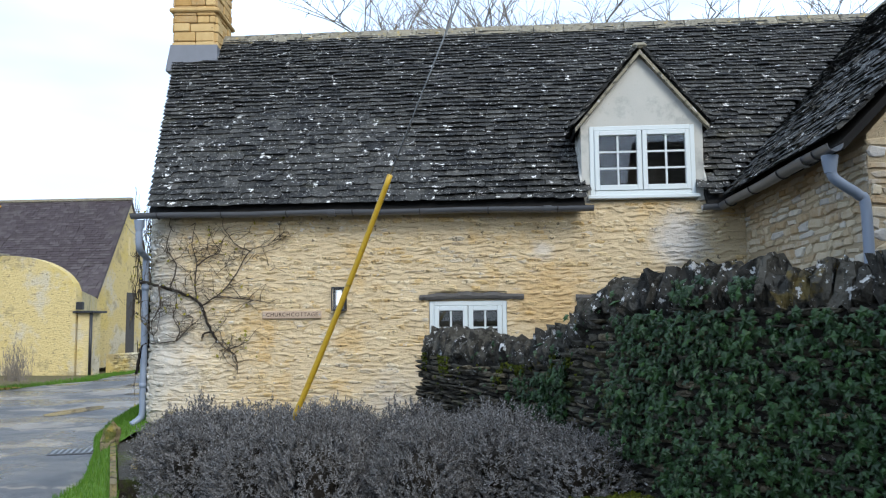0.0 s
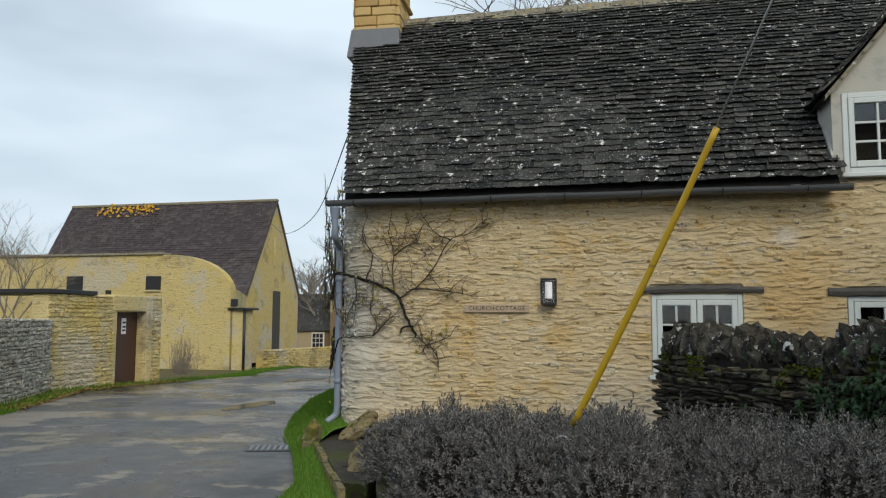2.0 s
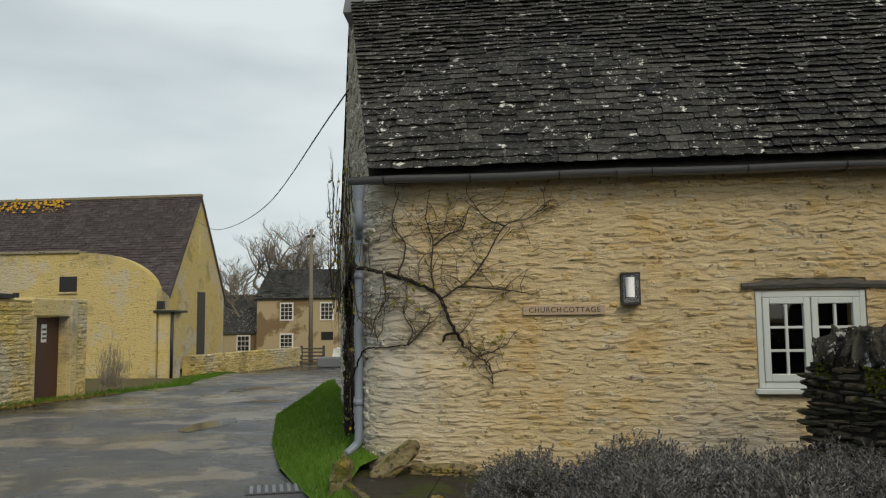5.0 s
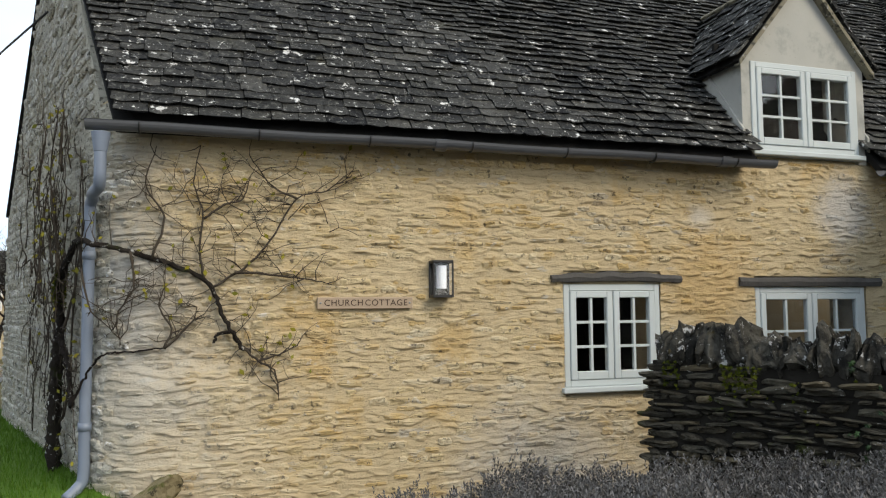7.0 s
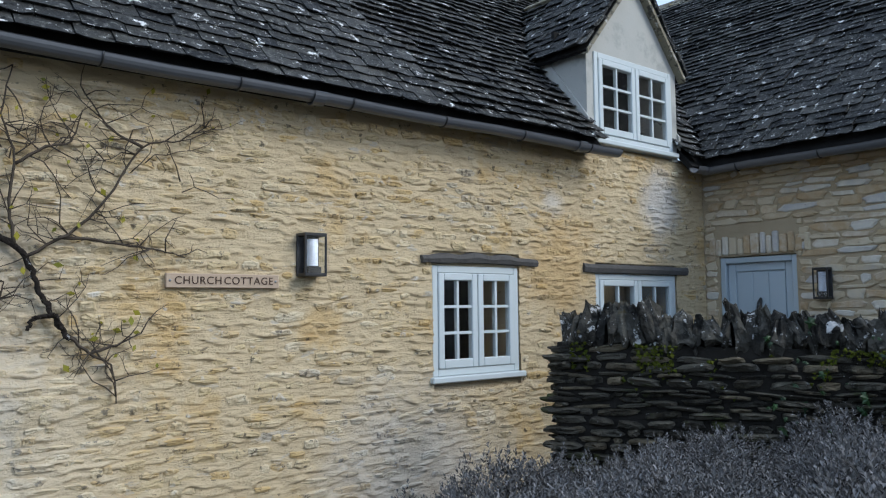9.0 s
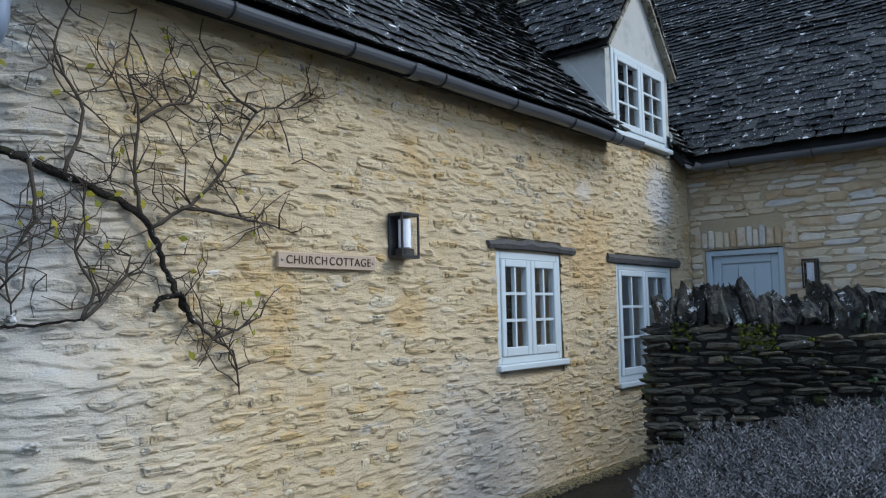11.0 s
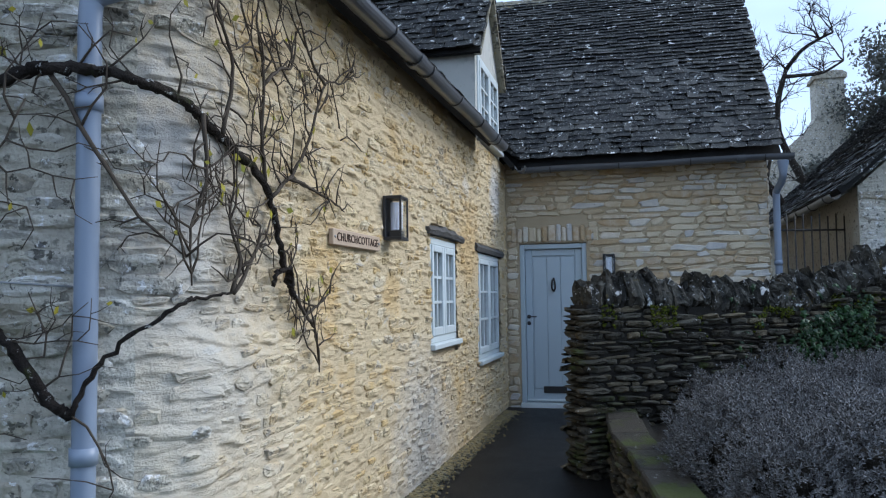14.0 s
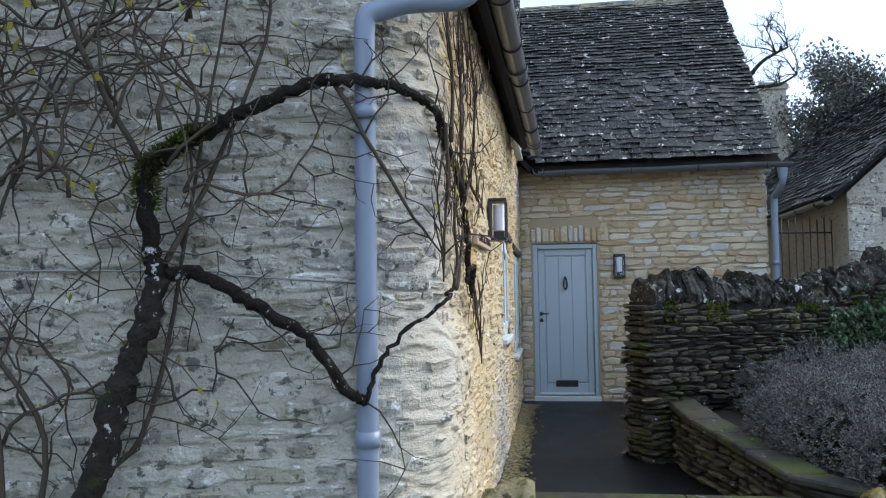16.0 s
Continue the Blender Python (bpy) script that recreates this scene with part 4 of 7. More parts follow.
wall_top = piecewise([(0, 1.32), (2.0, 1.27), (2.5, 1.40), (3.0, 1.58), (3.25, 1.68), (4.0, 1.71), (6.0, 1.73), (9, 1.73)])
garden_wall = thing("garden_wall", "dark mossy dry-stone garden wall with upright coping stones", "wall", kind="structure")
v, f = [], []
nseg = 90
for i in range(nseg + 1):
    s = gw_len[-1] * i / nseg
    p, d, out = along_wall(s)
    tp = wall_top(s)
    for o, z in ((-0.19, -0.1), (-0.16, tp), (0.16, tp), (0.19, -0.1)):
        v.append(p + out * o + Vector((0, 0, z)))
for i in range(nseg):
    for k in range(3):
        f.append((i * 4 + k, (i + 1) * 4 + k, (i + 1) * 4 + k + 1, i * 4 + k + 1))
f += [(0, 1, 2, 3), (nseg * 4 + 3, nseg * 4 + 2, nseg * 4 + 1, nseg * 4)]
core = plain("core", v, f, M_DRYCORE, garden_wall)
rng = random.Random(60)
DRYSHAPES = lens_shapes(22, 61)
places = []
z = -0.05
while z < 2.0:
    h = rng.uniform(0.024, 0.066)
    for side in (-1, 1):
        s = -rng.uniform(0, 0.2)
        while s < gw_len[-1]:
            w = rng.uniform(0.07, 0.30)
            c = min(max(s + w / 2, 0.02), gw_len[-1] - 0.02)
            s += w
            p, d, out = along_wall(c)
            if z + h > wall_top(c) or c > 6.9:
                continue
            fw = out * side
            pos = p + fw * (0.155 + 0.03 * (1 - z / 1.6)) + Vector((0, 0, z + h / 2 + rng.uniform(-.010, .010)))
            m = Matrix.Identity(4)
            ax = d * (-side)
            pr = rng.uniform(0.03, 0.075)
            for r in range(3):
                m[r][0], m[r][1], m[r][2], m[r][3] = ax[r] * (w - 0.012), -fw[r] * pr, (0, 0, h - 0.006)[r], pos[r]
            t = Matrix.Translation(pos)
            places.append(t @ Matrix.Rotation(rng.uniform(-.10, .10), 4, fw) @ t.inverted() @ m)
    z += h
# the built end beside the path
p0, d0, o0 = along_wall(0)
z = -0.05
while z < 1.28:
    h = rng.uniform(0.032, 0.075)
    for c, w in ((-0.09, 0.2), (0.1, 0.18)) if rng.random() < 0.6 else ((0.0, 0.36),):
        pos = p0 - d0 * 0.0 + o0 * c + Vector((0, 0, z + h / 2))
        m = Matrix.Identity(4)
        for r in range(3):
            m[r][0], m[r][1], m[r][2], m[r][3] = -o0[r] * w, d0[r] * 0.07, (0, 0, h - 0.006)[r], pos[r]
        places.append(m)
    z += h
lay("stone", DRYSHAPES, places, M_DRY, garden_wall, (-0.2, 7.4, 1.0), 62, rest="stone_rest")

# coping of upright stones, each its own rough shape
s = 0.02
while s < min(6.9, gw_len[-1] - 0.1):
    w = rng.uniform(0.04, 0.12)
    p, d, out = along_wall(s + w / 2)
    h = rng.uniform(0.17, 0.30)
    bm = bmesh.new()
    bmesh.ops.create_cube(bm, size=1.0)
    bmesh.ops.subdivide_edges(bm, edges=bm.edges[:], cuts=3, use_grid_fill=True)
    sd = rng.uniform(0, 50)
    for vt in bm.verts:
        q = vt.co
        n3 = noise.noise_vector((q.x * 1.6 + sd, q.y * 1.6, q.z * 2.0))
        k = 1.0 - 0.5 * max(0, q.z + 0.1) - 0.10 * (abs(q.y) > 0.4 and abs(q.z) > 0.4)
        vt.co = Vector((q.x * k * (w * 1.08), q.y * k * 0.40, q.z * h)) + Vector((n3.x * 0.022, n3.y * 0.07, n3.z * 0.075)) + noise.noise_vector((q.x * 5 + sd, q.y * 5, q.z * 6)) * 0.022
    o = part("coping_stone", bm, M_COPE, garden_wall, smooth=False)
    yaw = math.atan2(d.y, d.x)
    o.matrix_local = Matrix.Translation(p + Vector((0, 0, wall_top(s) + h * 0.42))) @ Matrix.Rotation(yaw, 4, "Z") @ Matrix.Rotation(rng.uniform(-.34, .16), 4, "Y") @ Matrix.Rotation(rng.uniform(-.14, .14), 4, "X")
    s += w * 1.03

# ---- lavender bed: low wall, coping, soil ----
BED = [(-0.72, 8.5), (-1.5, 8.42), (-2.2, 8.26), (-2.9, 8.17), (-3.32, 7.98), (-3.25, 7.35), (-2.9, 6.35), (-2.2, 5.35), (-1.4, 4.92), (-0.7, 4.80), (-0.1, 4.88), (0.45, 5.02), (1.0, 5.22)]
bed_line = smooth_line([(x, y, 0) for x, y in BED], 8)
bed_wall = thing("bed_wall", "low curved dry-stone wall round the lavender bed", "wall", kind="structure")
bl = [0.0]
for a, b in zip(bed_line, bed_line[1:]):
    bl.append(bl[-1] + (b - a).length)


def along_bed(s):
    s = min(max(s, 0.0), bl[-1] - 1e-4)
    for i in range(len(bl) - 1):
        if s <= bl[i + 1]:
            t = (s - bl[i]) / (bl[i + 1] - bl[i])
            d = (bed_line[i + 1] - bed_line[i]).normalized()
            return bed_line[i].lerp(bed_line[i + 1], t), d, Vector((d.y, -d.x, 0)) * -1


bed_top = piecewise([(0, 0.52), (1.5, 0.40), (3.2, 0.36), (4.4, 0.34), (6, 0.40), (7.4, 0.56), (9, 0.60), (12, 0.60)])
v, f = [], []
for i in range(81):
    s = bl[-1] * i / 80
    p, d, out = along_bed(s)
    for o, zz in ((0.0, -0.2), (0.0, bed_top(s) - .06), (0.26, bed_top(s) - .06), (0.26, -0.2)):
        v.append(p + out * (o + 0.01) + Vector((0, 0, zz)))
for i in range(80):
    for k in range(3):
        f.append((i * 4 + k, (i + 1) * 4 + k, (i + 1) * 4 + k + 1, i * 4 + k + 1))
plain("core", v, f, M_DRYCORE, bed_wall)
bp_inside = Vector((-1.3, 6.5, 0))
places = []
z = -0.1
while z < 0.62:
    h = rng.uniform(0.026, 0.062)
    s = 0.0
    while s < bl[-1]:
        w = rng.uniform(0.12, 0.36)
        c = s + w / 2
        s += w
        p, d, out = along_bed(c)
        if (p + out - bp_inside).length < (p - out - bp_inside).length:
            out = -out
        if z + h > bed_top(c) - 0.05:
            continue
        pos = p + out * 0.0 + Vector((0, 0, z + h / 2))
        m = Matrix.Identity(4)
        ax = Vector((0, 0, 1)).cross(out) 
        pr = rng.uniform(0.02, 0.05)
        for r in range(3):
            m[r][0], m[r][1], m[r][2], m[r][3] = ax[r] * (w - 0.012), -out[r] * pr, (0, 0, h - 0.006)[r], pos[r]
        places.append(m)
    z += h
lay("stone", DRYSHAPES, places, M_DRY, bed_wall, (-2.2, 8.3, 0.2), 66, limit=200, rest="stone_rest")
s = 0.0
while s < bl[-1] - 0.2:
    w = rng.uniform(0.38, 0.62)
    bm = bmesh.new()
    pa, da, oa = along_bed(s)
    pb, db, ob_ = along_bed(s + w - 0.015)
    def outward(p, o):
        return o if (p + o - bp_inside).length > (p - o - bp_inside).length else -o
    oa, ob_ = outward(pa, oa), outward(pb, ob_)
    za, zb = bed_top(s), bed_top(s + w)
    low = [bm.verts.new(q) for q in (pa + oa * .05 + Vector((0, 0, za - .055)), pb + ob_ * .05 + Vector((0, 0, zb - .055)), pb - ob_ * .20 + Vector((0, 0, zb - .055)), pa - oa * .20 + Vector((0, 0, za - .055)))]
    hi = [bm.verts.new(q.co + Vector((rng.uniform(-.01, .01), rng.uniform(-.01, .01), 0.055 + rng.uniform(-.006, .008)))) for q in low]
    bm.faces.new(low)
    bm.faces.new(hi[::-1])
    for i in range(4):
        bm.faces.new((low[i], hi[i], hi[(i + 1) % 4], low[(i + 1) % 4]))
    bmesh.ops.recalc_face_normals(bm, faces=bm.faces[:])
    soften(bm, 0.012)
    part("coping_slab", bm, M_SLAB, bed_wall)
    s += w
bed_soil = plain("bed_soil", [q + Vector((0, 0, 0.30)) for q in bed_line] + [p + Vector((0, 0, 0.4)) for p in reversed(gw_line[:60])],
                 [tuple(range(len(bed_line) + 60))], M_SOIL)
tagged(bed_soil, "dark bare soil of the lavender bed", "soil", kind="structure")

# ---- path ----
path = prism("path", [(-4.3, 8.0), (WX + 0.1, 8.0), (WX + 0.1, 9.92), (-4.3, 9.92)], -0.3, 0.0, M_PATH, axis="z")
tagged(path, "wet dark paved path to the front door", "path", kind="structure")
step = thing("landing", "dark paved landing a step above the wet path", "step", kind="structure")
for i, outline in enumerate(([(-4.65, 9.26), (-4.66, 9.92), (-3.87, 9.92), (-3.87, 8.9), (-4.43, 8.9)], [(-3.86, 9.84), (-3.05, 9.84), (-3.05, 8.75), (-3.86, 8.75)],
                             [(-4.425, 8.89), (-3.87, 8.89), (-3.87, 8.2), (-4.065, 8.2)], [(-3.86, 8.74), (-3.05, 8.74), (-3.05, 8.12), (-3.86, 8.0)],
                             [(-4.06, 8.19), (-3.87, 8.19), (-3.87, 7.99), (-3.4, 7.95), (-3.38, 7.3), (-3.6, 7.3)])):
    prism("flagstone", outline, -0.1, 0.255 + 0.006 * (i % 2), M_SLAB, step, axis="z")
# thin kerb stones along its open edge
rng = random.Random(71)
y = 9.22
while y > 7.2:
    w = rng.uniform(0.28, 0.46)
    a, c = Vector((landing_x(y) + 0.005, y, 0)), Vector((landing_x(y - w + 0.01) + 0.005, y - w + 0.01, 0))
    n_ = Vector((-0.888, -0.46, 0)) * 0.055
    tp = 0.285 + rng.uniform(-.02, .02)
    prism("kerb_stone", [(q.x, q.y) for q in (a, a + n_, c + n_, c)], -0.1, tp, M_EDGE, step, axis="z")
    y -= w
M_GRAVEL = material("yellow_gravel", [(0.18, 0.14, 0.06), (0.30, 0.24, 0.12), (0.12, 0.11, 0.08), (0.36, 0.31, 0.2)], rough=0.9, bump=0.5)
gr = Heap()
cube_f = [(0, 1, 3, 2), (4, 6, 7, 5), (0, 4, 5, 1), (2, 3, 7, 6), (0, 2, 6, 4), (1, 5, 7, 3)]
for _ in range(5200):
    px, py = rng.uniform(-4.0, 2.4), 9.86 - abs(rng.gauss(0, 0.075))
    r = rng.uniform(0.004, 0.011)
    pz = (0.262 if px < -3.05 else 0.004)
    gr.add([Vector((px, py, pz)) + Vector((a * r * rng.uniform(.7, 1.3), b * r * rng.uniform(.7, 1.3), (c + 1) * r * 0.6)) for a in (-1, 1) for b in (-1, 1) for c in (-1, 1)], cube_f)
gravel = gr.link("gravel", M_GRAVEL)
tagged(gravel, "yellow gravel strip at the foot of the wall", "gravel", kind="stuff")


# ---- windows, door ----
def glass_pane(parent, x0, x1, y, z0, z1):
    bm = bmesh.new()
    box(bm, x0, x1, y, y + 0.004, z0, z1)
    o = part("pane", bm, M_GLASS, parent)
    o.visible_shadow = False


def window(name, x0, x1, z0, z1, y, rows, label):
    """A painted two-light casement window with glazing bars, facing -y."""
    w = thing(name, label, "window", kind="structure")
    t = 0.055
    bm = bmesh.new()
    box(bm, x0, x0 + t, y, y + 0.09, z0 + .05, z1)
    box(bm, x1 - t, x1, y, y + 0.09, z0 + .05, z1)
    box(bm, x0 + t, x1 - t, y, y + 0.09, z1 - t, z1)
    box(bm, x0 + t, x1 - t, y, y + 0.09, z0 + .05, z0 + .05 + t)
    soften(bm, 0.005)
    part("window_frame", bm, M_SAGE, w)
    bm = bmesh.new()
    box(bm, x0 - .035, x1 + .035, y - 0.055, y + 0.10, z0, z0 + .048)
    soften(bm, 0.008)
    part("window_sill", bm, M_SAGE, w)
    mid = (x0 + x1) / 2
    for a, b in ((x0 + t + .002, mid - .004), (mid + .004, x1 - t - .002)):
        c, d = z0 + .05 + t + .003, z1 - t - .003
        k = 0.058
        bm = bmesh.new()
        box(bm, a, a + k, y - .012, y + .05, c, d)
        box(bm, b - k, b, y - .012, y + .05, c, d)
        box(bm, a + k, b - k, y - .012, y + .05, d - k, d)
        box(bm, a + k, b - k, y - .012, y + .05, c, c + k + .01)
        soften(bm, 0.006)
        cas = part("casement", bm, M_SAGE, w)
        ia, ib, ic, id_ = a + k, b - k, c + k + .01, d - k
        bm = bmesh.new()
        box(bm, (ia + ib) / 2 - .011, (ia + ib) / 2 + .011, y + .0, y + .035, ic, id_)
        part("glazing_bar", bm, M_SAGE, cas)
        for r in range(1, rows):
            zz = ic + (id_ - ic) * r / rows
            bm = bmesh.new()
            box(bm, ia, ib, y + .002, y + .033, zz - .011, zz + .011)
            part("glazing_bar", bm, M_SAGE, cas)
        for r in range(rows):
            for q in range(2):
                glass_pane(cas, ia + (ib - ia) * q / 2, ia + (ib - ia) * (q + 1) / 2, y + .018, ic + (id_ - ic) * r / rows, ic + (id_ - ic) * (r + 1) / rows)
    return w


window("window_1", *W1[:2], W1[2], W1[3], 9.885, 3, "pale grey two-light casement window with glazing bars")
window("window_2", *W2[:2], W2[2], W2[3], 9.885, 3, "taller pale grey casement window beside the corner")
window("window_3", DW[0], DW[1], DW[2] - .03, DW[3], 9.845, 3, "pale grey casement window in the dormer")

# near-black colour puts the dark of the unseen rooms into these added panels
M_ROOMSHADE = material("painted_room_shade", [(0.015, 0.014, 0.013), (0.03, 0.028, 0.026)], pieces=False, bump=0)
room = thing("room", "near-black panels behind the windows that stand in for room shade", "room", kind="structure")
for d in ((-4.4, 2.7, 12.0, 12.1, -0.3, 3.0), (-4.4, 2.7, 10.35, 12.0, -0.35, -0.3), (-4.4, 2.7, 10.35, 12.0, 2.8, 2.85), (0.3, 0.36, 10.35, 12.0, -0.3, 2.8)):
    block("inner_wall", d, M_ROOMSHADE, room, bevel=0)
block("dormer_back", (0.9, 2.25, 10.3, 10.34, 3.0, 4.3), M_ROOMSHADE, room, bevel=0)



def lintel(x0, x1, z0, z1, seed, sag, label):
    bm = bmesh.new()
    n = 18
    r = random.Random(seed)
    prev = None
    rows = []
    for i in range(n + 1):
        t = i / n
        xx = x0 + (x1 - x0) * t
        lift = sag * math.sin(math.pi * t) + (0.010 + 0.5 * sag) * noise.noise((xx * 6, seed, 0))
        low = 0.5 * sag * math.sin(math.pi * t) + 0.012 * noise.noise((xx * 5, seed, 4))
        th = 0.045 + 0.01 * noise.noise((xx * 8, seed, 9))
        rows.append([bm.verts.new(q) for q in ((xx, 9.90, z0 + low), (xx, 9.88 - th * .7, z0 + low + .004), (xx, 9.88 - th, (z0 + z1) / 2 + lift * .6), (xx, 9.88 - th * .6, z1 + lift - .01), (xx, 9.90, z1 + lift))])
    for a, b in zip(rows, rows[1:]):
        for k in range(4):
            bm.faces.new((a[k], b[k], b[k + 1], a[k + 1]))
    bm.faces.new(rows[0])
    bm.faces.new(rows[-1][::-1])
    bmesh.ops.recalc_face_normals(bm, faces=bm.faces[:])
    return tagged(link("lintel", bm, M_TIMBER), label, "lintel", kind="structure")


lintel(-1.15, 0.12, 1.895, 1.965, 3, 0.03, "weathered grey oak lintel with a wavy edge")
lintel(0.74, 2.40, 1.865, 1.955, 8, 0.0, "straight weathered grey oak lintel")


def build_door():
    d = thing("door_1", "closed blue-grey panelled front door with black fittings", "door", kind="structure")
    X = WX + 0.07
    y0, y1 = DY[1], DY[0]
    bm = bmesh.new()
    t = 0.06
    box(bm, X - .05, X + .06, y0, y0 + t, 0.0, 2.05)
    box(bm, X - .05, X + .06, y1 - t, y1, 0.0, 2.05)
    box(bm, X - .05, X + .06, y0 + t, y1 - t, 2.05 - t, 2.05)
    soften(bm, 0.006)
    part("door_frame", bm, M_DOOR, d)
    block("threshold", (X - .10, X + .06, y0 - .01, y1 + .01, -0.01, 0.055), M_SAGE, d)
    a, b, c, e = y0 + t + .003, y1 - t - .003, 0.06, 2.05 - t - .003
    bm = bmesh.new()
    s = 0.085
    box(bm, X - .005, X + .04, a, a + s, c, e)
    box(bm, X - .005, X + .04, b - s, b, c, e)
    box(bm, X - .005, X + .04, a + s, b - s, e - s, e)
    box(bm, X - .005, X + .04, a + s, b - s, c, c + .16)
    soften(bm, 0.007)
    leaf = part("door_leaf", bm, M_DOOR, d)
    n = 3
    for i in range(n):
        u0 = a + s + .012 + (b - a - 2 * s - .024) * i / n
        u1 = a + s + .012 + (b - a - 2 * s - .024) * (i + 1) / n
        block("board", (X + .004, X + .035, u0 + .0015, u1 - .0015, c + .172, e - s - .012), M_DOOR, leaf, bevel=0.004)
    block("backing", (X + .02, X + .038, a + s, b - s, c + .16, e - s), M_DOOR, leaf, bevel=0)
    block("letter_box", (X - .018, X + .002, 9.14, 9.43, 0.175, 0.26), M_BLACK, leaf, "black letter plate", bevel=0.008)
    block("kick_strip", (X - .02, X, a, b, 0.075, 0.10), M_SAGE, leaf, bevel=0.004)
    tube("knocker", [(X - .01, 9.28, 1.62), (X - .04, 9.265, 1.57), (X - .045, 9.26, 1.50), (X - .03, 9.28, 1.455), (X - .045, 9.30, 1.50), (X - .04, 9.295, 1.57), (X - .01, 9.28, 1.62)], 0.011, 0.011, M_BLACK, leaf, sides=8, label="black ring knocker")
    tube("handle", [(X, 9.60, 1.135), (X - .045, 9.60, 1.135), (X - .05, 9.585, 1.135), (X - .05, 9.50, 1.135)], 0.011, 0.009, M_BLACK, leaf, sides=8, label="black lever handle")
    for z in (1.135, 1.05):
        tube("rose", [(X + .004, 9.60, z), (X - .012, 9.60, z)], 0.028, 0.024, M_BLACK, leaf, sides=14, n=1)
    return d


build_door()
voussoirs = thing("door_arch", "flat arch of upright stones over the door", "arch", kind="structure")
rng = random.Random(81)
y = 9.80
while y > 8.72:
    w = rng.uniform(0.05, 0.105)
    block("stone", (WX - .022 - rng.uniform(0, .012), WX + .02, y - w + .010, y, 2.075, 2.27 + rng.uniform(-.03, .03)), M_WING, voussoirs, bevel=0.014)
    y -= w


def lantern(name, m, w, h, label):
    """A black box lantern on a wall, its back at y = 0, facing -y, foot at z = 0."""
    L = thing(name, label, "wall lamp", "black wall lanterns")
    L.matrix_world = m
    dpt = w * 0.75
    block("back_plate", (-w / 2, w / 2, -0.018, 0.0, 0, h), M_BLACK, L, bevel=0.003)
    for z0, z1 in ((0, 0.022), (h - .022, h)):
        block("rail", (-w / 2, w / 2, -dpt, -0.018, z0, z1), M_BLACK, L, bevel=0.003)
    for x in (-w / 2, w / 2 - .014):
        block("post", (x, x + .014, -dpt, -dpt + .014, .022, h - .022), M_BLACK, L, bevel=0.002)
    bm = bmesh.new()
    bmesh.ops.create_cone(bm, cap_ends=True, segments=20, radius1=w * .24, radius2=w * .24, depth=h * .62, matrix=Matrix.Translation((0, -dpt * .55, h * .55)))
    part("diffuser", bm, M_LAMPGLOW, L, "frosted white inner glass", smooth=False)
    block("lamp_foot", (-w * .3, w * .3, -dpt * .85, -dpt * .25, .022, h * .22), M_BLACK, L, bevel=0.003)
    for d in ((-w / 2 + .014, w / 2 - .014, -dpt + .005, -dpt + .008, .022, h - .022),):
        bm = bmesh.new()
        box(bm, *d)
        o = part("pane", bm, M_GLASS, L)
        o.visible_shadow = False
    return L


lantern("wall_lantern", pose(-2.135, face_y(-2.135) - .012, 1.775), 0.17, 0.295, "black box wall lantern with frosted inner glass beside the name board")
lantern("wall_lantern", pose(WX - .015, 8.585, 1.60, 0, 0, -90), 0.145, 0.30, "black box wall lantern beside the front door")

# name board
sign = thing("name_board", "small wooden house name board with dark lettering", "sign")
sign.matrix_world = pose(-2.735, face_y(-2.735) - .022, 1.737, 0, 0, -1.5)
block("board", (-0.375, 0.375, -0.018, 0.012, -0.045, 0.045), M_SIGN, sign, bevel=0.004)
for x in (-0.35, 0.35):
    tube("screw", [(x, -0.018, 0.0), (x, -0.023, 0.0)], 0.009, 0.007, M_STEEL, sign, sides=8, n=1)
for word, wx in (("CHURCH", -0.172), ("COTTAGE", 0.162)):
    cur = bpy.data.curves.new("lettering", "FONT")
    cur.body, cur.size, cur.align_x, cur.align_y, cur.extrude, cur.space_character = word, 0.068, "CENTER", "CENTER", 0.0015, 1.12
    tmp = new("lettering_curve", cur)
    bpy.context.view_layer.update()
    lme = bpy.data.meshes.new_from_object(tmp.evaluated_get(bpy.context.evaluated_depsgraph_get()))
    bpy.data.objects.remove(tmp)
    lme.materials.clear()
    lme.materials.append(M_LETTER)
    let = new("lettering", lme)
    let.parent = sign
    let.matrix_local = pose(wx, -0.0205, 0, 90, 0, 0)


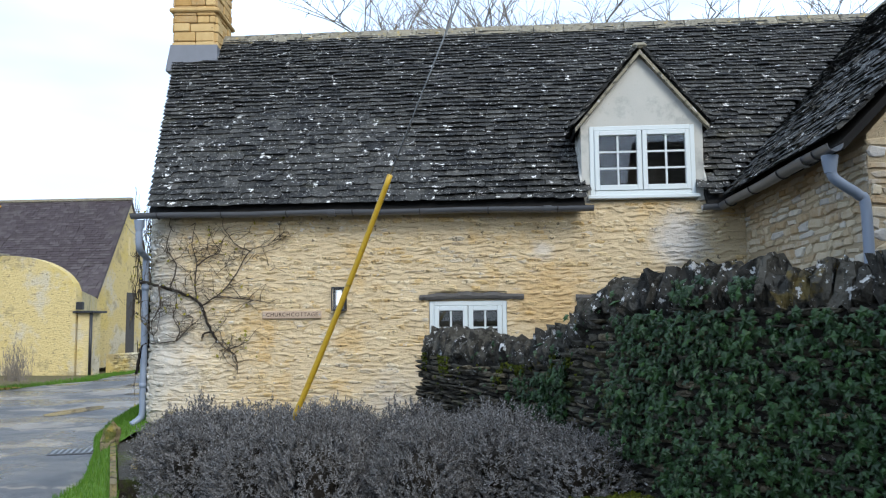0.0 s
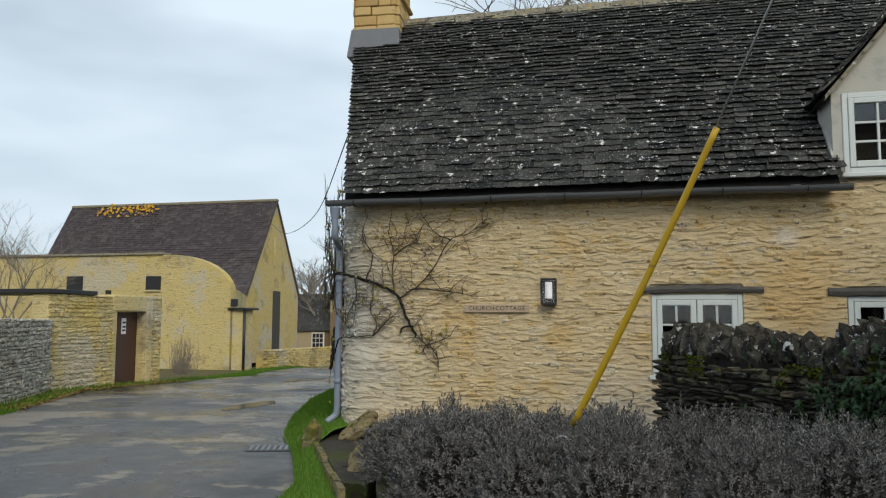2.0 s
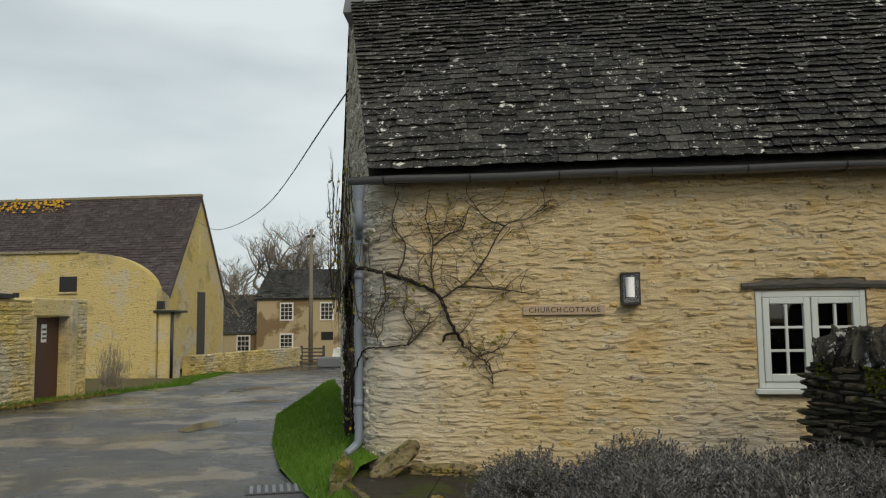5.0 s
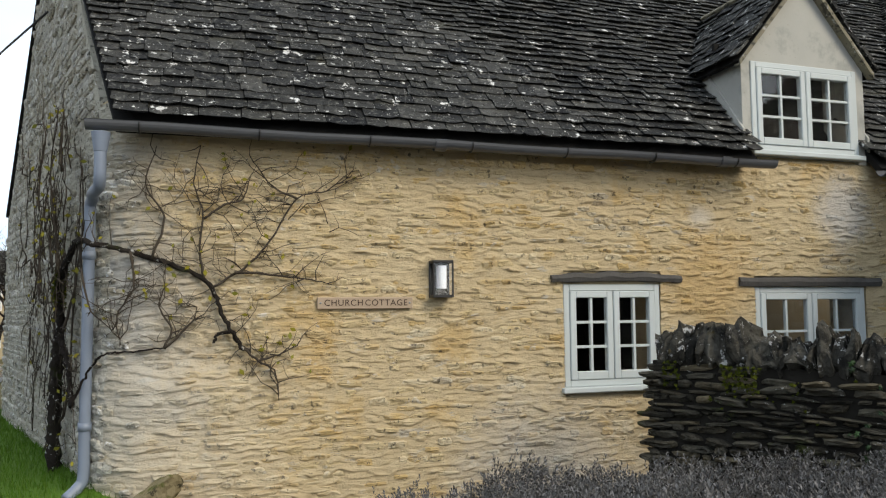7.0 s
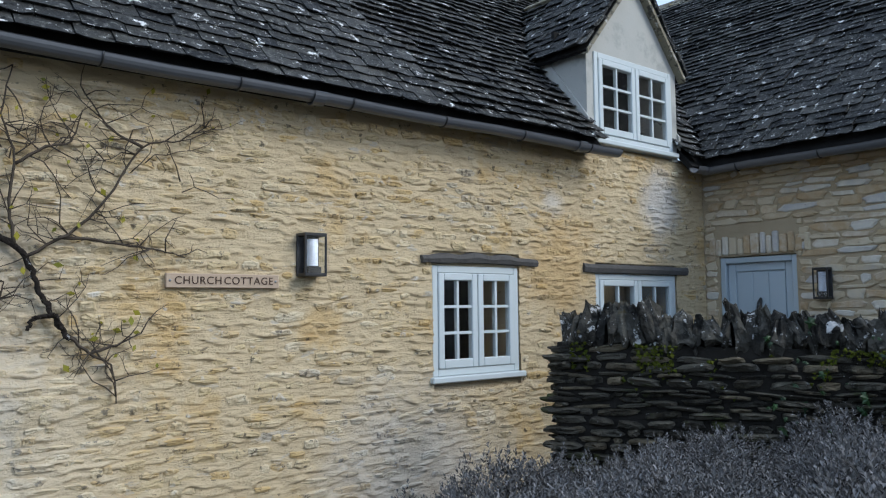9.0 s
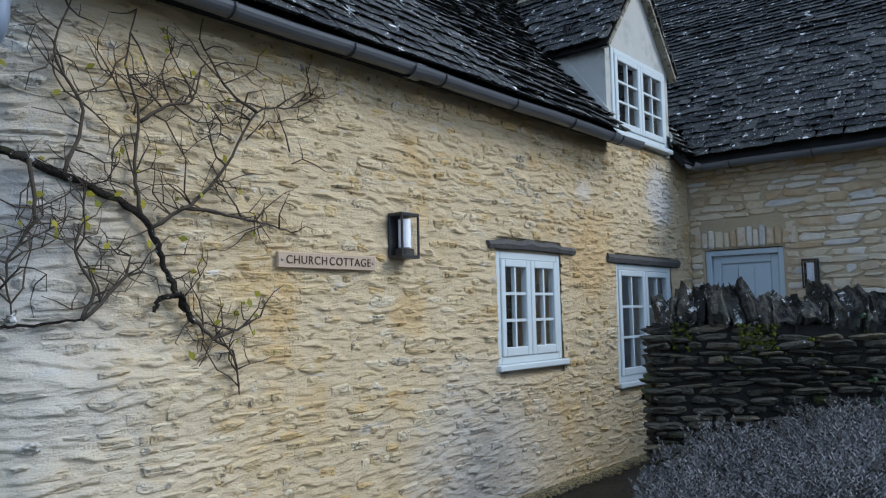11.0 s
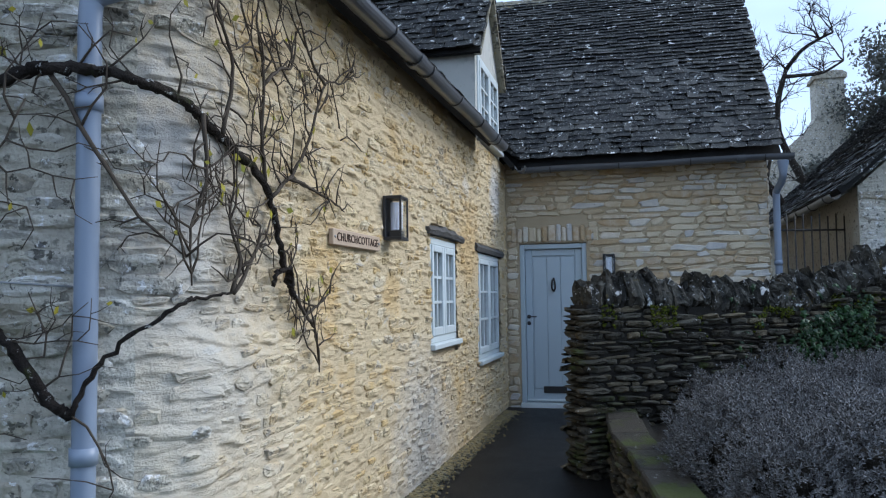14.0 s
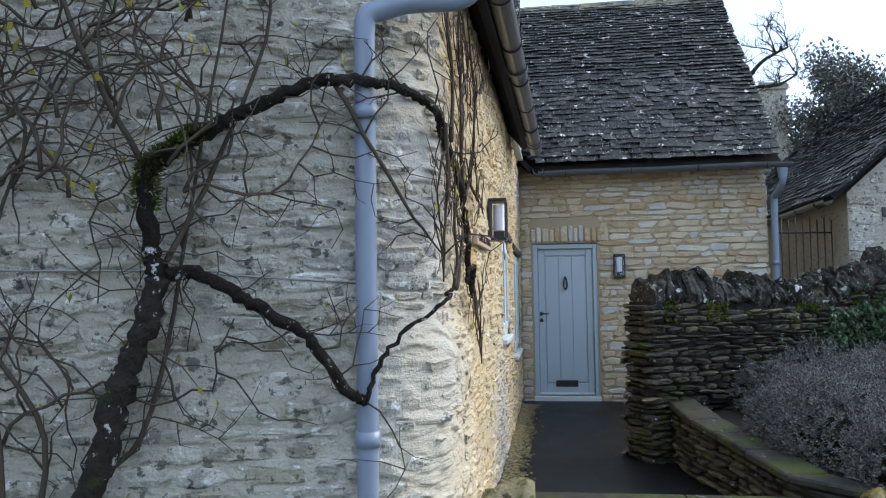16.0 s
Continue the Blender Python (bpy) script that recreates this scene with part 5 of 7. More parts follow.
# ---- gutters and pipes ----
def gutter(name, a, b, label, up=0.0):
    a, b = Vector(a), Vector(b)
    d = (b - a).normalized()
    s = Vector((d.y, -d.x, 0))
    g = thing(name, label, "gutter", kind="structure")
    rim = []
    n = 10
    prof = [(math.cos(math.pi * (1 + k / n)) * .062, math.sin(math.pi * (1 + k / n)) * .062) for k in range(n + 1)]
    prof = [(-.066, .004)] + prof + [(.066, .004)] + [(p * .92, q * .92 + .002) for p, q in reversed(prof)]
    v, f = [], []
    cnt = max(2, int((b - a).length / 0.5))
    for i in range(cnt + 1):
        c = a.lerp(b, i / cnt) + Vector((0, 0, 0.006 * math.sin(i * 1.7)))
        v += [c + s * p + Vector((0, 0, q)) for p, q in prof]
    w = len(prof)
    for i in range(cnt):
        for k in range(w):
            q = (k + 1) % w
            f.append((i * w + k, i * w + q, (i + 1) * w + q, (i + 1) * w + k))
    f += [tuple(range(w))[::-1], tuple(range(cnt * w, (cnt + 1) * w))]
    plain("channel", v, f, M_GUTTER, g, smooth=False)
    L = (b - a).length
    k = 0.35
    while k < L:
        c = a + d * k
        pts = [c + s * p * 1.09 + Vector((0, 0, q * 1.09)) for p, q in [(math.cos(math.pi * (1 + j / 8)) * .062, math.sin(math.pi * (1 + j / 8)) * .062) for j in range(9)]]
        tube("bracket", pts, 0.007, 0.007, M_BLACK, g, sides=6, n=1)
        k += 0.82
    k = 2.55
    while k < L - 0.3:
        c = a + d * k
        v2, f2 = [], []
        for e in (-.045, .045):
            v2 += [c + d * e + s * p * 1.13 + Vector((0, 0, q * 1.13)) for p, q in prof[:n + 3]]
        m = n + 3
        f2 = [(j, j + 1, m + j + 1, m + j) for j in range(m - 1)]
        o = plain("joint", v2, f2, M_GUTTER, g)
        o.modifiers.new("thick", "SOLIDIFY").thickness = 0.006
        k += 2.6
    return g


g1 = gutter("gutter", (-4.74, 9.722, 3.004), (0.95, 9.596, 2.980), "dark grey half-round gutter along the eaves")
g2 = gutter("gutter", (2.43, 9.60, 2.965), (2.43, 6.48, 2.985), "dark grey half-round gutter of the wing")
g3 = gutter("gutter", (2.20, 9.60, 2.965), (2.42, 9.60, 2.963), "short dark grey gutter stub in the corner")


def downpipe(name, top, pts, label, joints):
    p = thing(name, label, "downpipe", kind="structure")
    bm = bmesh.new()
    bmesh.ops.create_cone(bm, cap_ends=True, segments=18, radius1=0.044, radius2=0.066, depth=0.14, matrix=Matrix.Translation(Vector(top) - Vector((0, 0, .10))))
    soften(bm, 0.004)
    part("hopper", bm, M_PIPE, p)
    tube("pipe", pts, 0.041, 0.041, M_PIPE, p, sides=18, n=6)
    for q in joints:
        tube("collar", [Vector(q) - Vector((0, 0, .03)), Vector(q) + Vector((0, 0, .03))], 0.048, 0.048, M_PIPE, p, sides=18, n=1)
    return p


o_ = 0.07
downpipe("downpipe", (-4.64, 9.722, 2.96),
         [(-4.64, 9.722, 2.83), (-4.64, 9.722, 2.72), (-4.642, 9.735, 2.61), (-4.655, 9.80, 2.555), gab(0.06, 2.535, o_ + .02), gab(0.17, 2.51, o_), gab(0.23, 2.485, o_), gab(0.245, 2.42, o_), gab(0.245, 2.2, o_), gab(0.245, 1.5, o_), gab(0.245, 0.85, o_), gab(0.245, 0.52, o_), gab(0.24, 0.44, o_ + .03), gab(0.20, 0.37, o_ + .12)],
         "blue-grey round downpipe on the gable corner", [gab(0.245, 0.86, o_), gab(0.245, 2.1, o_)])
downpipe("downpipe", (2.43, 6.60, 2.94),
         [(2.43, 6.60, 2.82), (2.45, 6.60, 2.74), (2.54, 6.61, 2.67), (2.65, 6.635, 2.60), (2.70, 6.64, 2.50), (2.705, 6.64, 1.8), (2.705, 6.64, 0.9), (2.705, 6.64, 0.05)],
         "blue-grey round downpipe on the wing corner", [(2.705, 6.64, 1.75)])

# ---- chimney ----
chimney = thing("chimney", "square orange-lichened stone chimney with lead flashing", "chimney")
chimney.matrix_world = pose(-5.0, 12.55, 5.6, 0, 0, 4)
rng = random.Random(91)
block("core", (-0.30, 0.30, -0.38, 0.38, -0.4, 1.9), M_CHIM, chimney, bevel=0)
z = 0.25
row = 0
while z < 1.9:
    h = rng.uniform(0.10, 0.17)
    for (ax, L, off) in (("x", 0.66, -0.41), ("x", 0.66, 0.41), ("y", 0.80, -0.33), ("y", 0.80, 0.33)):
        u = -L / 2
        while u < L / 2 - 0.02:
            w = min(rng.uniform(0.16, 0.40), L / 2 - u)
            if w > 0.04:
                g = rng.uniform(-.012, .012)
                if ax == "x":
                    d = (u + .004, u + w - .004, min(off, off * .7), max(off, off * .7) + 0, z + .004, z + h - .004)
                    d = (d[0], d[1], off - .03 + g if off < 0 else off - .1, off + .1 if off < 0 else off + .03 + g, d[4], d[5])
                else:
                    d = (off - .03 + g if off < 0 else off - .1, off + .1 if off < 0 else off + .03 + g, u + .004, u + w - .004, z + .004, z + h - .004)
                block("stone", d, M_CHIM, chimney, bevel=0.012)
            u += w
    z += h
    row += 1
block("string_course", (-0.40, 0.40, -0.48, 0.48, 0.98, 1.05), M_CHIM, chimney, "projecting stone band", bevel=0.02)
prism("flashing", [(-0.44, 0.02), (0.39, 0.02), (0.37, 0.44), (-0.37, 0.44)], -0.465, 0.465, M_LEAD, chimney)

# ---- guy wire with its yellow guard ----
guy = thing("guy_wire", "steel guy wire in a yellow plastic guard rising from the bed", "guy wire")
A0, A1 = Vector((-1.60, 5.81, 0.98)), Vector((-0.82, 5.13, 2.56))
ax = (A1 - A0).normalized()
tube("guard", [A0 + (A1 - A0) * t + Vector((0.012 * math.sin(3.1 * t), 0, 0)) for t in (0, .25, .5, .75, 1)], 0.021, 0.017, M_YELLOW, guy, sides=12, label="yellow plastic guard tube")
tube("stay", [A1 - ax * .1, A1 + Vector((0.33, -.155, .745)) * 1.0, A1 + Vector((0.33, -.155, .745)) * 9.0], 0.006, 0.006, M_STEEL, guy, sides=6, n=1)
tube("anchor_rod", [A0 - ax * .75, A0 - ax * .12], 0.012, 0.012, M_STEEL, guy, sides=8, n=1)
tube("eye", [A0 - ax * .16 + Vector((0.05 * math.cos(a), 0, 0.06 * math.sin(a))) for a in [i * math.pi / 6 for i in range(13)]], 0.010, 0.010, M_STEEL, guy, sides=6, n=1)

# ---- the climbing plant ----
vine = thing("climbing_vine", "old leafless climbing plant with a mossy gnarled trunk", "climber")
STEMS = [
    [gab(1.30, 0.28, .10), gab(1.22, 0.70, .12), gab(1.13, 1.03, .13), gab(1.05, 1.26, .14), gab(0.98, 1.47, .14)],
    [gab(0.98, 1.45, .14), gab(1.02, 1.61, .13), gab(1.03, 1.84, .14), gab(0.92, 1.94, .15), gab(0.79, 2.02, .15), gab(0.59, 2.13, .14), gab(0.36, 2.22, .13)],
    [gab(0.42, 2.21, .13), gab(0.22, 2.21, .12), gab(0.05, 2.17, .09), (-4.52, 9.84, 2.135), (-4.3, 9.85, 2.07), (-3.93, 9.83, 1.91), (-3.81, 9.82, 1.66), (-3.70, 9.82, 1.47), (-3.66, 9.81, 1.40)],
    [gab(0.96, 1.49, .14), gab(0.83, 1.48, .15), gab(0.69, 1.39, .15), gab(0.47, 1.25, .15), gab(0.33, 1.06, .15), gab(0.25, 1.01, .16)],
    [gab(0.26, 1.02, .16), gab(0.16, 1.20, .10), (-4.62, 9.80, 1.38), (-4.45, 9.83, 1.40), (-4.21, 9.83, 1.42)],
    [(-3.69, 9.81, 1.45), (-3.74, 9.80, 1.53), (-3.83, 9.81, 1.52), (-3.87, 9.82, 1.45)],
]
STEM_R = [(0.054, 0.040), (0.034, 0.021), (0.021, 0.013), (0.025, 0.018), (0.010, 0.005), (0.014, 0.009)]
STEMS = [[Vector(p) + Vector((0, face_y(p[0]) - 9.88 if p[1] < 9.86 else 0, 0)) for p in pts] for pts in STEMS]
rng = random.Random(101)


def gnarled(pts, n):
    line = smooth_line(pts, n)
    return [p + Vector((rng.uniform(-1, 1), rng.uniform(-1, 1), rng.uniform(-1, 1))) * 0.008 for p in line]


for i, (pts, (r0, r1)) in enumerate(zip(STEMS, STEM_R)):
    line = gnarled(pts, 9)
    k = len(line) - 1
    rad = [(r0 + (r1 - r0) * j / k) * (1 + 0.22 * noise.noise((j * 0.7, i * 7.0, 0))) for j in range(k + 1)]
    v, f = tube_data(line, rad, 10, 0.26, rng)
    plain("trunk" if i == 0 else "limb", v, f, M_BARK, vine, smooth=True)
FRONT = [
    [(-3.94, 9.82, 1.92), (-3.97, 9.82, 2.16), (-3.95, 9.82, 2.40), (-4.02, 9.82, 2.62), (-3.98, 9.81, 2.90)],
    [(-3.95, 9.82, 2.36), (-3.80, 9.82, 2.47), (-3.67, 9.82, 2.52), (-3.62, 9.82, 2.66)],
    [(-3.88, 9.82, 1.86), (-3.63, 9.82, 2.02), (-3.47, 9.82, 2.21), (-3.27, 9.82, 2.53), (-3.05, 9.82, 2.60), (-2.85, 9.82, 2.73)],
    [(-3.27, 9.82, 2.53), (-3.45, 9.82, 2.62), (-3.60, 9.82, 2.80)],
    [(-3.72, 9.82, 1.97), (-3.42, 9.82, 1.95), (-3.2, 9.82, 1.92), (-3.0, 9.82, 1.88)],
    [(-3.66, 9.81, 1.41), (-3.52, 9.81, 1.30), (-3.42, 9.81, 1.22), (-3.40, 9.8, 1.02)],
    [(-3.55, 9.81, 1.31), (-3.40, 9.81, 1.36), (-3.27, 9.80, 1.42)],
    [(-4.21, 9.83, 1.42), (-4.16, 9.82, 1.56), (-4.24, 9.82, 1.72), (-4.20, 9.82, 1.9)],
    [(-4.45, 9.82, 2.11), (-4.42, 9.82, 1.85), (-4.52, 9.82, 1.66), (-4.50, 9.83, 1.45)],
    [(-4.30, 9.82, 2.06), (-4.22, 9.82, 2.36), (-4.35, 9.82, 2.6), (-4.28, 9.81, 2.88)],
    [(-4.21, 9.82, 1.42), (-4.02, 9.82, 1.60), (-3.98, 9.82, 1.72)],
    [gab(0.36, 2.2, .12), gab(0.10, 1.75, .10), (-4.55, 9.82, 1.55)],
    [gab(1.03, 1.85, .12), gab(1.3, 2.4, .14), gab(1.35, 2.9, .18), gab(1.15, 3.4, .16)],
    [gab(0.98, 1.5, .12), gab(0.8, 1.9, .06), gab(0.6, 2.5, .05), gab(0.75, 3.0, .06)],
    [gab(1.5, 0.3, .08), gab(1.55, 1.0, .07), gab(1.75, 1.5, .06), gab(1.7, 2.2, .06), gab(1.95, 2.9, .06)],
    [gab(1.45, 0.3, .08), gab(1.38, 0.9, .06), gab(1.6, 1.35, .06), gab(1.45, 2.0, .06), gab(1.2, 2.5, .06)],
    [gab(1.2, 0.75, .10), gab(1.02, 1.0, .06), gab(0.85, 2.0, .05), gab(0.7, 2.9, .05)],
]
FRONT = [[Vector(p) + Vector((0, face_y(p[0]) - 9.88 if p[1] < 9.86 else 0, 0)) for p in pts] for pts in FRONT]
tw = Heap()
ends = []


def add_twig(pts, r0, r1, n=5, sides=5):
    line = smooth_line(pts, n)
    line = [p + Vector((rng.uniform(-1, 1), rng.uniform(-1, 1) * 0.4, rng.uniform(-1, 1))) * 0.006 for p in line]
    k = len(line) - 1
    v, f = tube_data(line, [r0 + (r1 - r0) * j / k for j in range(k + 1)], sides)
    tw.add(v, f)
    return line


def spread(start, d, length, r, depth, plane_n):
    pts = [Vector(start)]
    d = Vector(d).normalized()
    n = max(3, int(length / 0.07))
    for i in range(n):
        j = Vector((rng.uniform(-1, 1), rng.uniform(-1, 1), rng.uniform(-1, 1))) * 0.75
        d = (d + j - plane_n * (d + j).dot(plane_n) * 0.8 + Vector((0, 0, 0.03))).normalized()
        pts.append(pts[-1] + d * length / n)
    v, f = tube_data(pts, [r * (1 - 0.65 * i / n) for i in range(n + 1)], 4)
    tw.add(v, f)
    ends.append(pts[-1])
    if depth:
        for i in range(1, n):
            if rng.random() < 0.55:
                side = plane_n.cross(d) * rng.choice((-1, 1))
                spread(pts[i], d * 0.6 + side + plane_n * rng.uniform(-.1, .35), length * rng.uniform(0.25, 0.6), r * 0.62, depth - 1, plane_n)


NF, NG = Vector((0, -1, 0)), Vector((-GD.y, GD.x, 0))
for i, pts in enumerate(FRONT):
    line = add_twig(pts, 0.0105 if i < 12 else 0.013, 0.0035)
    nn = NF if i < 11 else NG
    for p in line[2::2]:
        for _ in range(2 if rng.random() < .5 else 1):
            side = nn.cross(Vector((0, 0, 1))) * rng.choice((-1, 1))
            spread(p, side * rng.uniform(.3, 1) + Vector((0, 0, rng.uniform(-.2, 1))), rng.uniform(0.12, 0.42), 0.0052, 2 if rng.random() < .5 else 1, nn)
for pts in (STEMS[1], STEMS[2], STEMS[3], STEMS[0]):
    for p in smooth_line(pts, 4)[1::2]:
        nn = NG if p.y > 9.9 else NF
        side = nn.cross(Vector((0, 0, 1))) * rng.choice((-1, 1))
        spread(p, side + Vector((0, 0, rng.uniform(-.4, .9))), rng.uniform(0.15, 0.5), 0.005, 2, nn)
# the thicket high on the gable
for _ in range(38):
    s0 = rng.uniform(0.75, 1.75)
    spread(gab(s0, rng.uniform(1.7, 2.9), rng.uniform(.06, .34)), GD * rng.uniform(-.6, .6) + NG * rng.uniform(0, .9) + Vector((0, 0, 1)), rng.uniform(0.4, 0.9), 0.008, 2 if rng.random() < .5 else 1, NG)
for _ in range(11):
    s0 = rng.uniform(1.3, 3.2)
    spread(gab(s0, rng.uniform(0.3, 2.2), .06), GD * rng.uniform(-.5, .5) + Vector((0, 0, 1)), rng.uniform(0.7, 1.3), 0.008, 1, NG)
# and under the eaves on the front
for _ in range(9):
    spread((rng.uniform(-4.1, -3.0), 9.87, rng.uniform(2.2, 2.7)), (rng.uniform(-.8, .8), -.05, 1), rng.uniform(0.25, 0.5), 0.005, 1, NF)
twigs = tw.link("brushwood", M_TWIG, vine, smooth=True)
twigs["kind"] = "stuff"
M_VLEAF = material("yellowed_leaf", [(0.16, 0.17, 0.03), (0.30, 0.26, 0.03), (0.09, 0.13, 0.03)], rough=0.6, bump=0)
lf = Heap()
for p in rng.sample(ends, 190):
    r = rng.uniform(0.012, 0.03)
    a = rng.uniform(0, 6.3)
    u = Vector((math.cos(a), rng.uniform(-.4, .4), math.sin(a)))
    w = u.cross(Vector((0, 1, 0.3))).normalized()
    lf.add([p, p + u * r + w * r * .6, p + u * r * 2, p + u * r - w * r * .6], [(0, 1, 2, 3)])
o = lf.link("leaves", M_VLEAF, vine)
o["kind"] = "stuff"
ms = Heap()
for _ in range(900):
    q = smooth_line(STEMS[1], 8)
    c = q[rng.randrange(12, 30)]
    u = Vector((rng.uniform(-1, 1), rng.uniform(-1, 1), rng.uniform(-.2, 1))).normalized()
    p = c + u * 0.040
    t = u.orthogonal() * 0.006
    ms.add([p - t, p + t, p + u * rng.uniform(.012, .03)], [(0, 1, 2)])
o = ms.link("moss", M_MOSS, vine)
o["kind"] = "stuff"
tube("training_wire", [gab(3.5, 1.52, .03), gab(1.0, 1.50, .03), gab(0.2, 1.44, .03)], 0.004, 0.004, M_STEEL, vine, sides=5, n=1)


# ---- lavender ----
def inside(x, y):
    poly = [(q.x, q.y) for q in bed_line] + [(q.x - .12, q.y) for q in reversed(gw_line[:60])]
    c = False
    for (x0, y0), (x1, y1) in zip(poly, poly[1:] + poly[:1]):
        if (y0 > y) != (y1 > y) and x < (x1 - x0) * (y - y0) / (y1 - y0) + x0:
            c = not c
    return c


def soil(x, y):
    return 0.41 + 0.19 * min(1, max(0, (8.2 - y) / 2.6))


rng = random.Random(111)
clumps = []
y = 5.08
while y < 8.5:
    x = -3.6
    while x < 1.2:
        px, py = x + rng.uniform(-.13, .13), y + rng.uniform(-.13, .13)
        if inside(px, py) and inside(px - .16, py) and inside(px, py + .30) and inside(px, py - (.34 if px > -1.0 else .10)):
            clumps.append((px, py, rng.uniform(0.95, 1.32), rng.uniform(0.84, 1.30)))
        x += 0.56
    y += 0.52


def lavender_bush(seed):
    """One clipped bush, about 0.64 m across and 0.38 m high, at the origin."""
    rg = random.Random(seed)
    T = thing("lavender_bush", "clipped mound of grey winter lavender in the bed", "lavender", "lavender bushes")
    lv, cr, ch = Heap(), 0.33, 0.36
    for _ in range(1900):
        a, e = rg.uniform(0, 6.283), math.acos(rg.uniform(-0.42, 1))
        q = Vector((math.sin(e) * math.cos(a), math.sin(e) * math.sin(a), math.cos(e)))
        lump = 1 + 0.20 * noise.noise(q * 2.3 + Vector((seed * 3, 0, 0))) + 0.26 * noise.noise(q * 5.5 + Vector((seed * 7, 2, 0)))
        root = Vector((q.x * cr, q.y * cr, q.z * ch)) * lump * rg.uniform(0.74, 1.0)
        up = (q + Vector((0, 0, 0.55)) + Vector((rg.uniform(-.4, .4), rg.uniform(-.4, .4), rg.uniform(-.2, .3)))).normalized()
        side = up.orthogonal().normalized()
        tall = rg.uniform(0.022, 0.055)
        for k in range(9):
            b = k * 2.4 + rg.uniform(-.3, .3)
            out = side * math.cos(b) + up.cross(side) * math.sin(b)
            at = root + up * tall * k / 9
            d = (up * (0.45 + 0.06 * k) + out * (0.85 - 0.06 * k)).normalized()
            L = rg.uniform(0.015, 0.030) * (1 - 0.03 * k)
            w = d.cross(out + up * 0.3).normalized() * rg.uniform(0.0030, 0.0048)
            mid = at + d * L * 0.55 + up * 0.0015
            lv.add([at, mid + w, at + d * L, mid - w], [(0, 1, 2), (0, 2, 3)])
    o = lv.link("foliage", M_LAV, T)
    o["kind"] = "stuff"
    ring, vs, fs = 10, [], []
    for q, h in ((0.3, -0.3), (0.44, 0.15), (0.32, 0.42), (0.05, 0.52)):
        vs += [Vector((math.cos(6.283 * j / ring) * cr * q, math.sin(6.283 * j / ring) * cr * q, h * ch)) for j in range(ring)]
    for k in range(3):
        fs += [(k * ring + j, k * ring + (j + 1) % ring, (k + 1) * ring + (j + 1) % ring, (k + 1) * ring + j) for j in range(ring)]
    fs.append(tuple(range(3 * ring, 4 * ring)))
    plain("woody_base", vs, fs, M_SOIL, T)
    return T


made = []
for i, (cx, cy, a, b) in enumerate(clumps):
    m = Matrix.Translation((cx, cy, soil(cx, cy))) @ Matrix.Rotation(rng.uniform(0, 6.283), 4, "Z") @ Matrix.Diagonal((a, a, b, 1))
    if i < 7:
        T = lavender_bush(i + 1)
        made.append(T)
        T.matrix_world = m
    else:
        src = made[i % 7]
        keep = src.matrix_basis.copy()
        src.matrix_basis = Matrix.Identity(4)
        copy_thing(src, m)
        src.matrix_basis = keep

# ---- ivy ----
def ivy_leaf(p, out, up, r):
    s = out.cross(up).normalized()
    up = s.cross(out).normalized()
    shape = ((0, -.5), (.36, -.52), (.30, -.1), (.62, .12), (.22, .25), (0, .75), (-.22, .25), (-.62, .12), (-.30, -.1), (-.36, -.52))
    v = [p + out * r * .22] + [p + s * a * r + up * b * r - out * abs(a) * r * .25 for a, b in shape]
    return v, [(0, i, i % 10 + 1) for i in range(1, 11)]


iv = Heap()
rng = random.Random(121)
cnt = 0
while cnt < 6400:
    s = rng.uniform(1.2, gw_len[-1] - .1)
    z = rng.uniform(0.2, wall_top(s) + .16)
    dens = 1.0 if s > 3.5 else (0.9 if 1.9 < s < 2.75 and z < wall_top(s) - 0.12 else 0.03)
    n0 = noise.noise((s * 1.3, z * 1.6, 5.0)) + 0.35 * noise.noise((s * 5, z * 5, 1.0))
    if s > 3.5:
        if (n0 < -0.24 and not (s > 4.2 and z > 0.9)) or (z > wall_top(s) - 0.02 and n0 < 0.30) or (z < 0.78 and n0 < 0.25 and s < 4.5):
            continue
    if rng.random() > dens:
        continue
    p, d, out = along_wall(s)
    w = p - out * 0.0
    west = out if out.x < 0 else -out
    pos = p + west * (0.20 + abs(rng.gauss(0, 0.05)) + 0.10 * max(0, n0) + 0.05 * noise.noise((s * 7, z * 7, 3.0))) + Vector((0, 0, z))
    nrm = (west + Vector((rng.uniform(-.75, .75), rng.uniform(-.75, .75), rng.uniform(-.2, .9)))).normalized()
    up = Vector((rng.uniform(-.7, .7), rng.uniform(-.7, .7), -1))
    v, f = ivy_leaf(pos, nrm, up, rng.choice((rng.uniform(0.018, 0.034), rng.uniform(0.030, 0.068))))
    iv.add(v, f)
    cnt += 1
ivy = iv.link("ivy", M_IVY)
tagged(ivy, "glossy dark green ivy hanging over the garden wall", "ivy", kind="stuff")
ms = Heap()
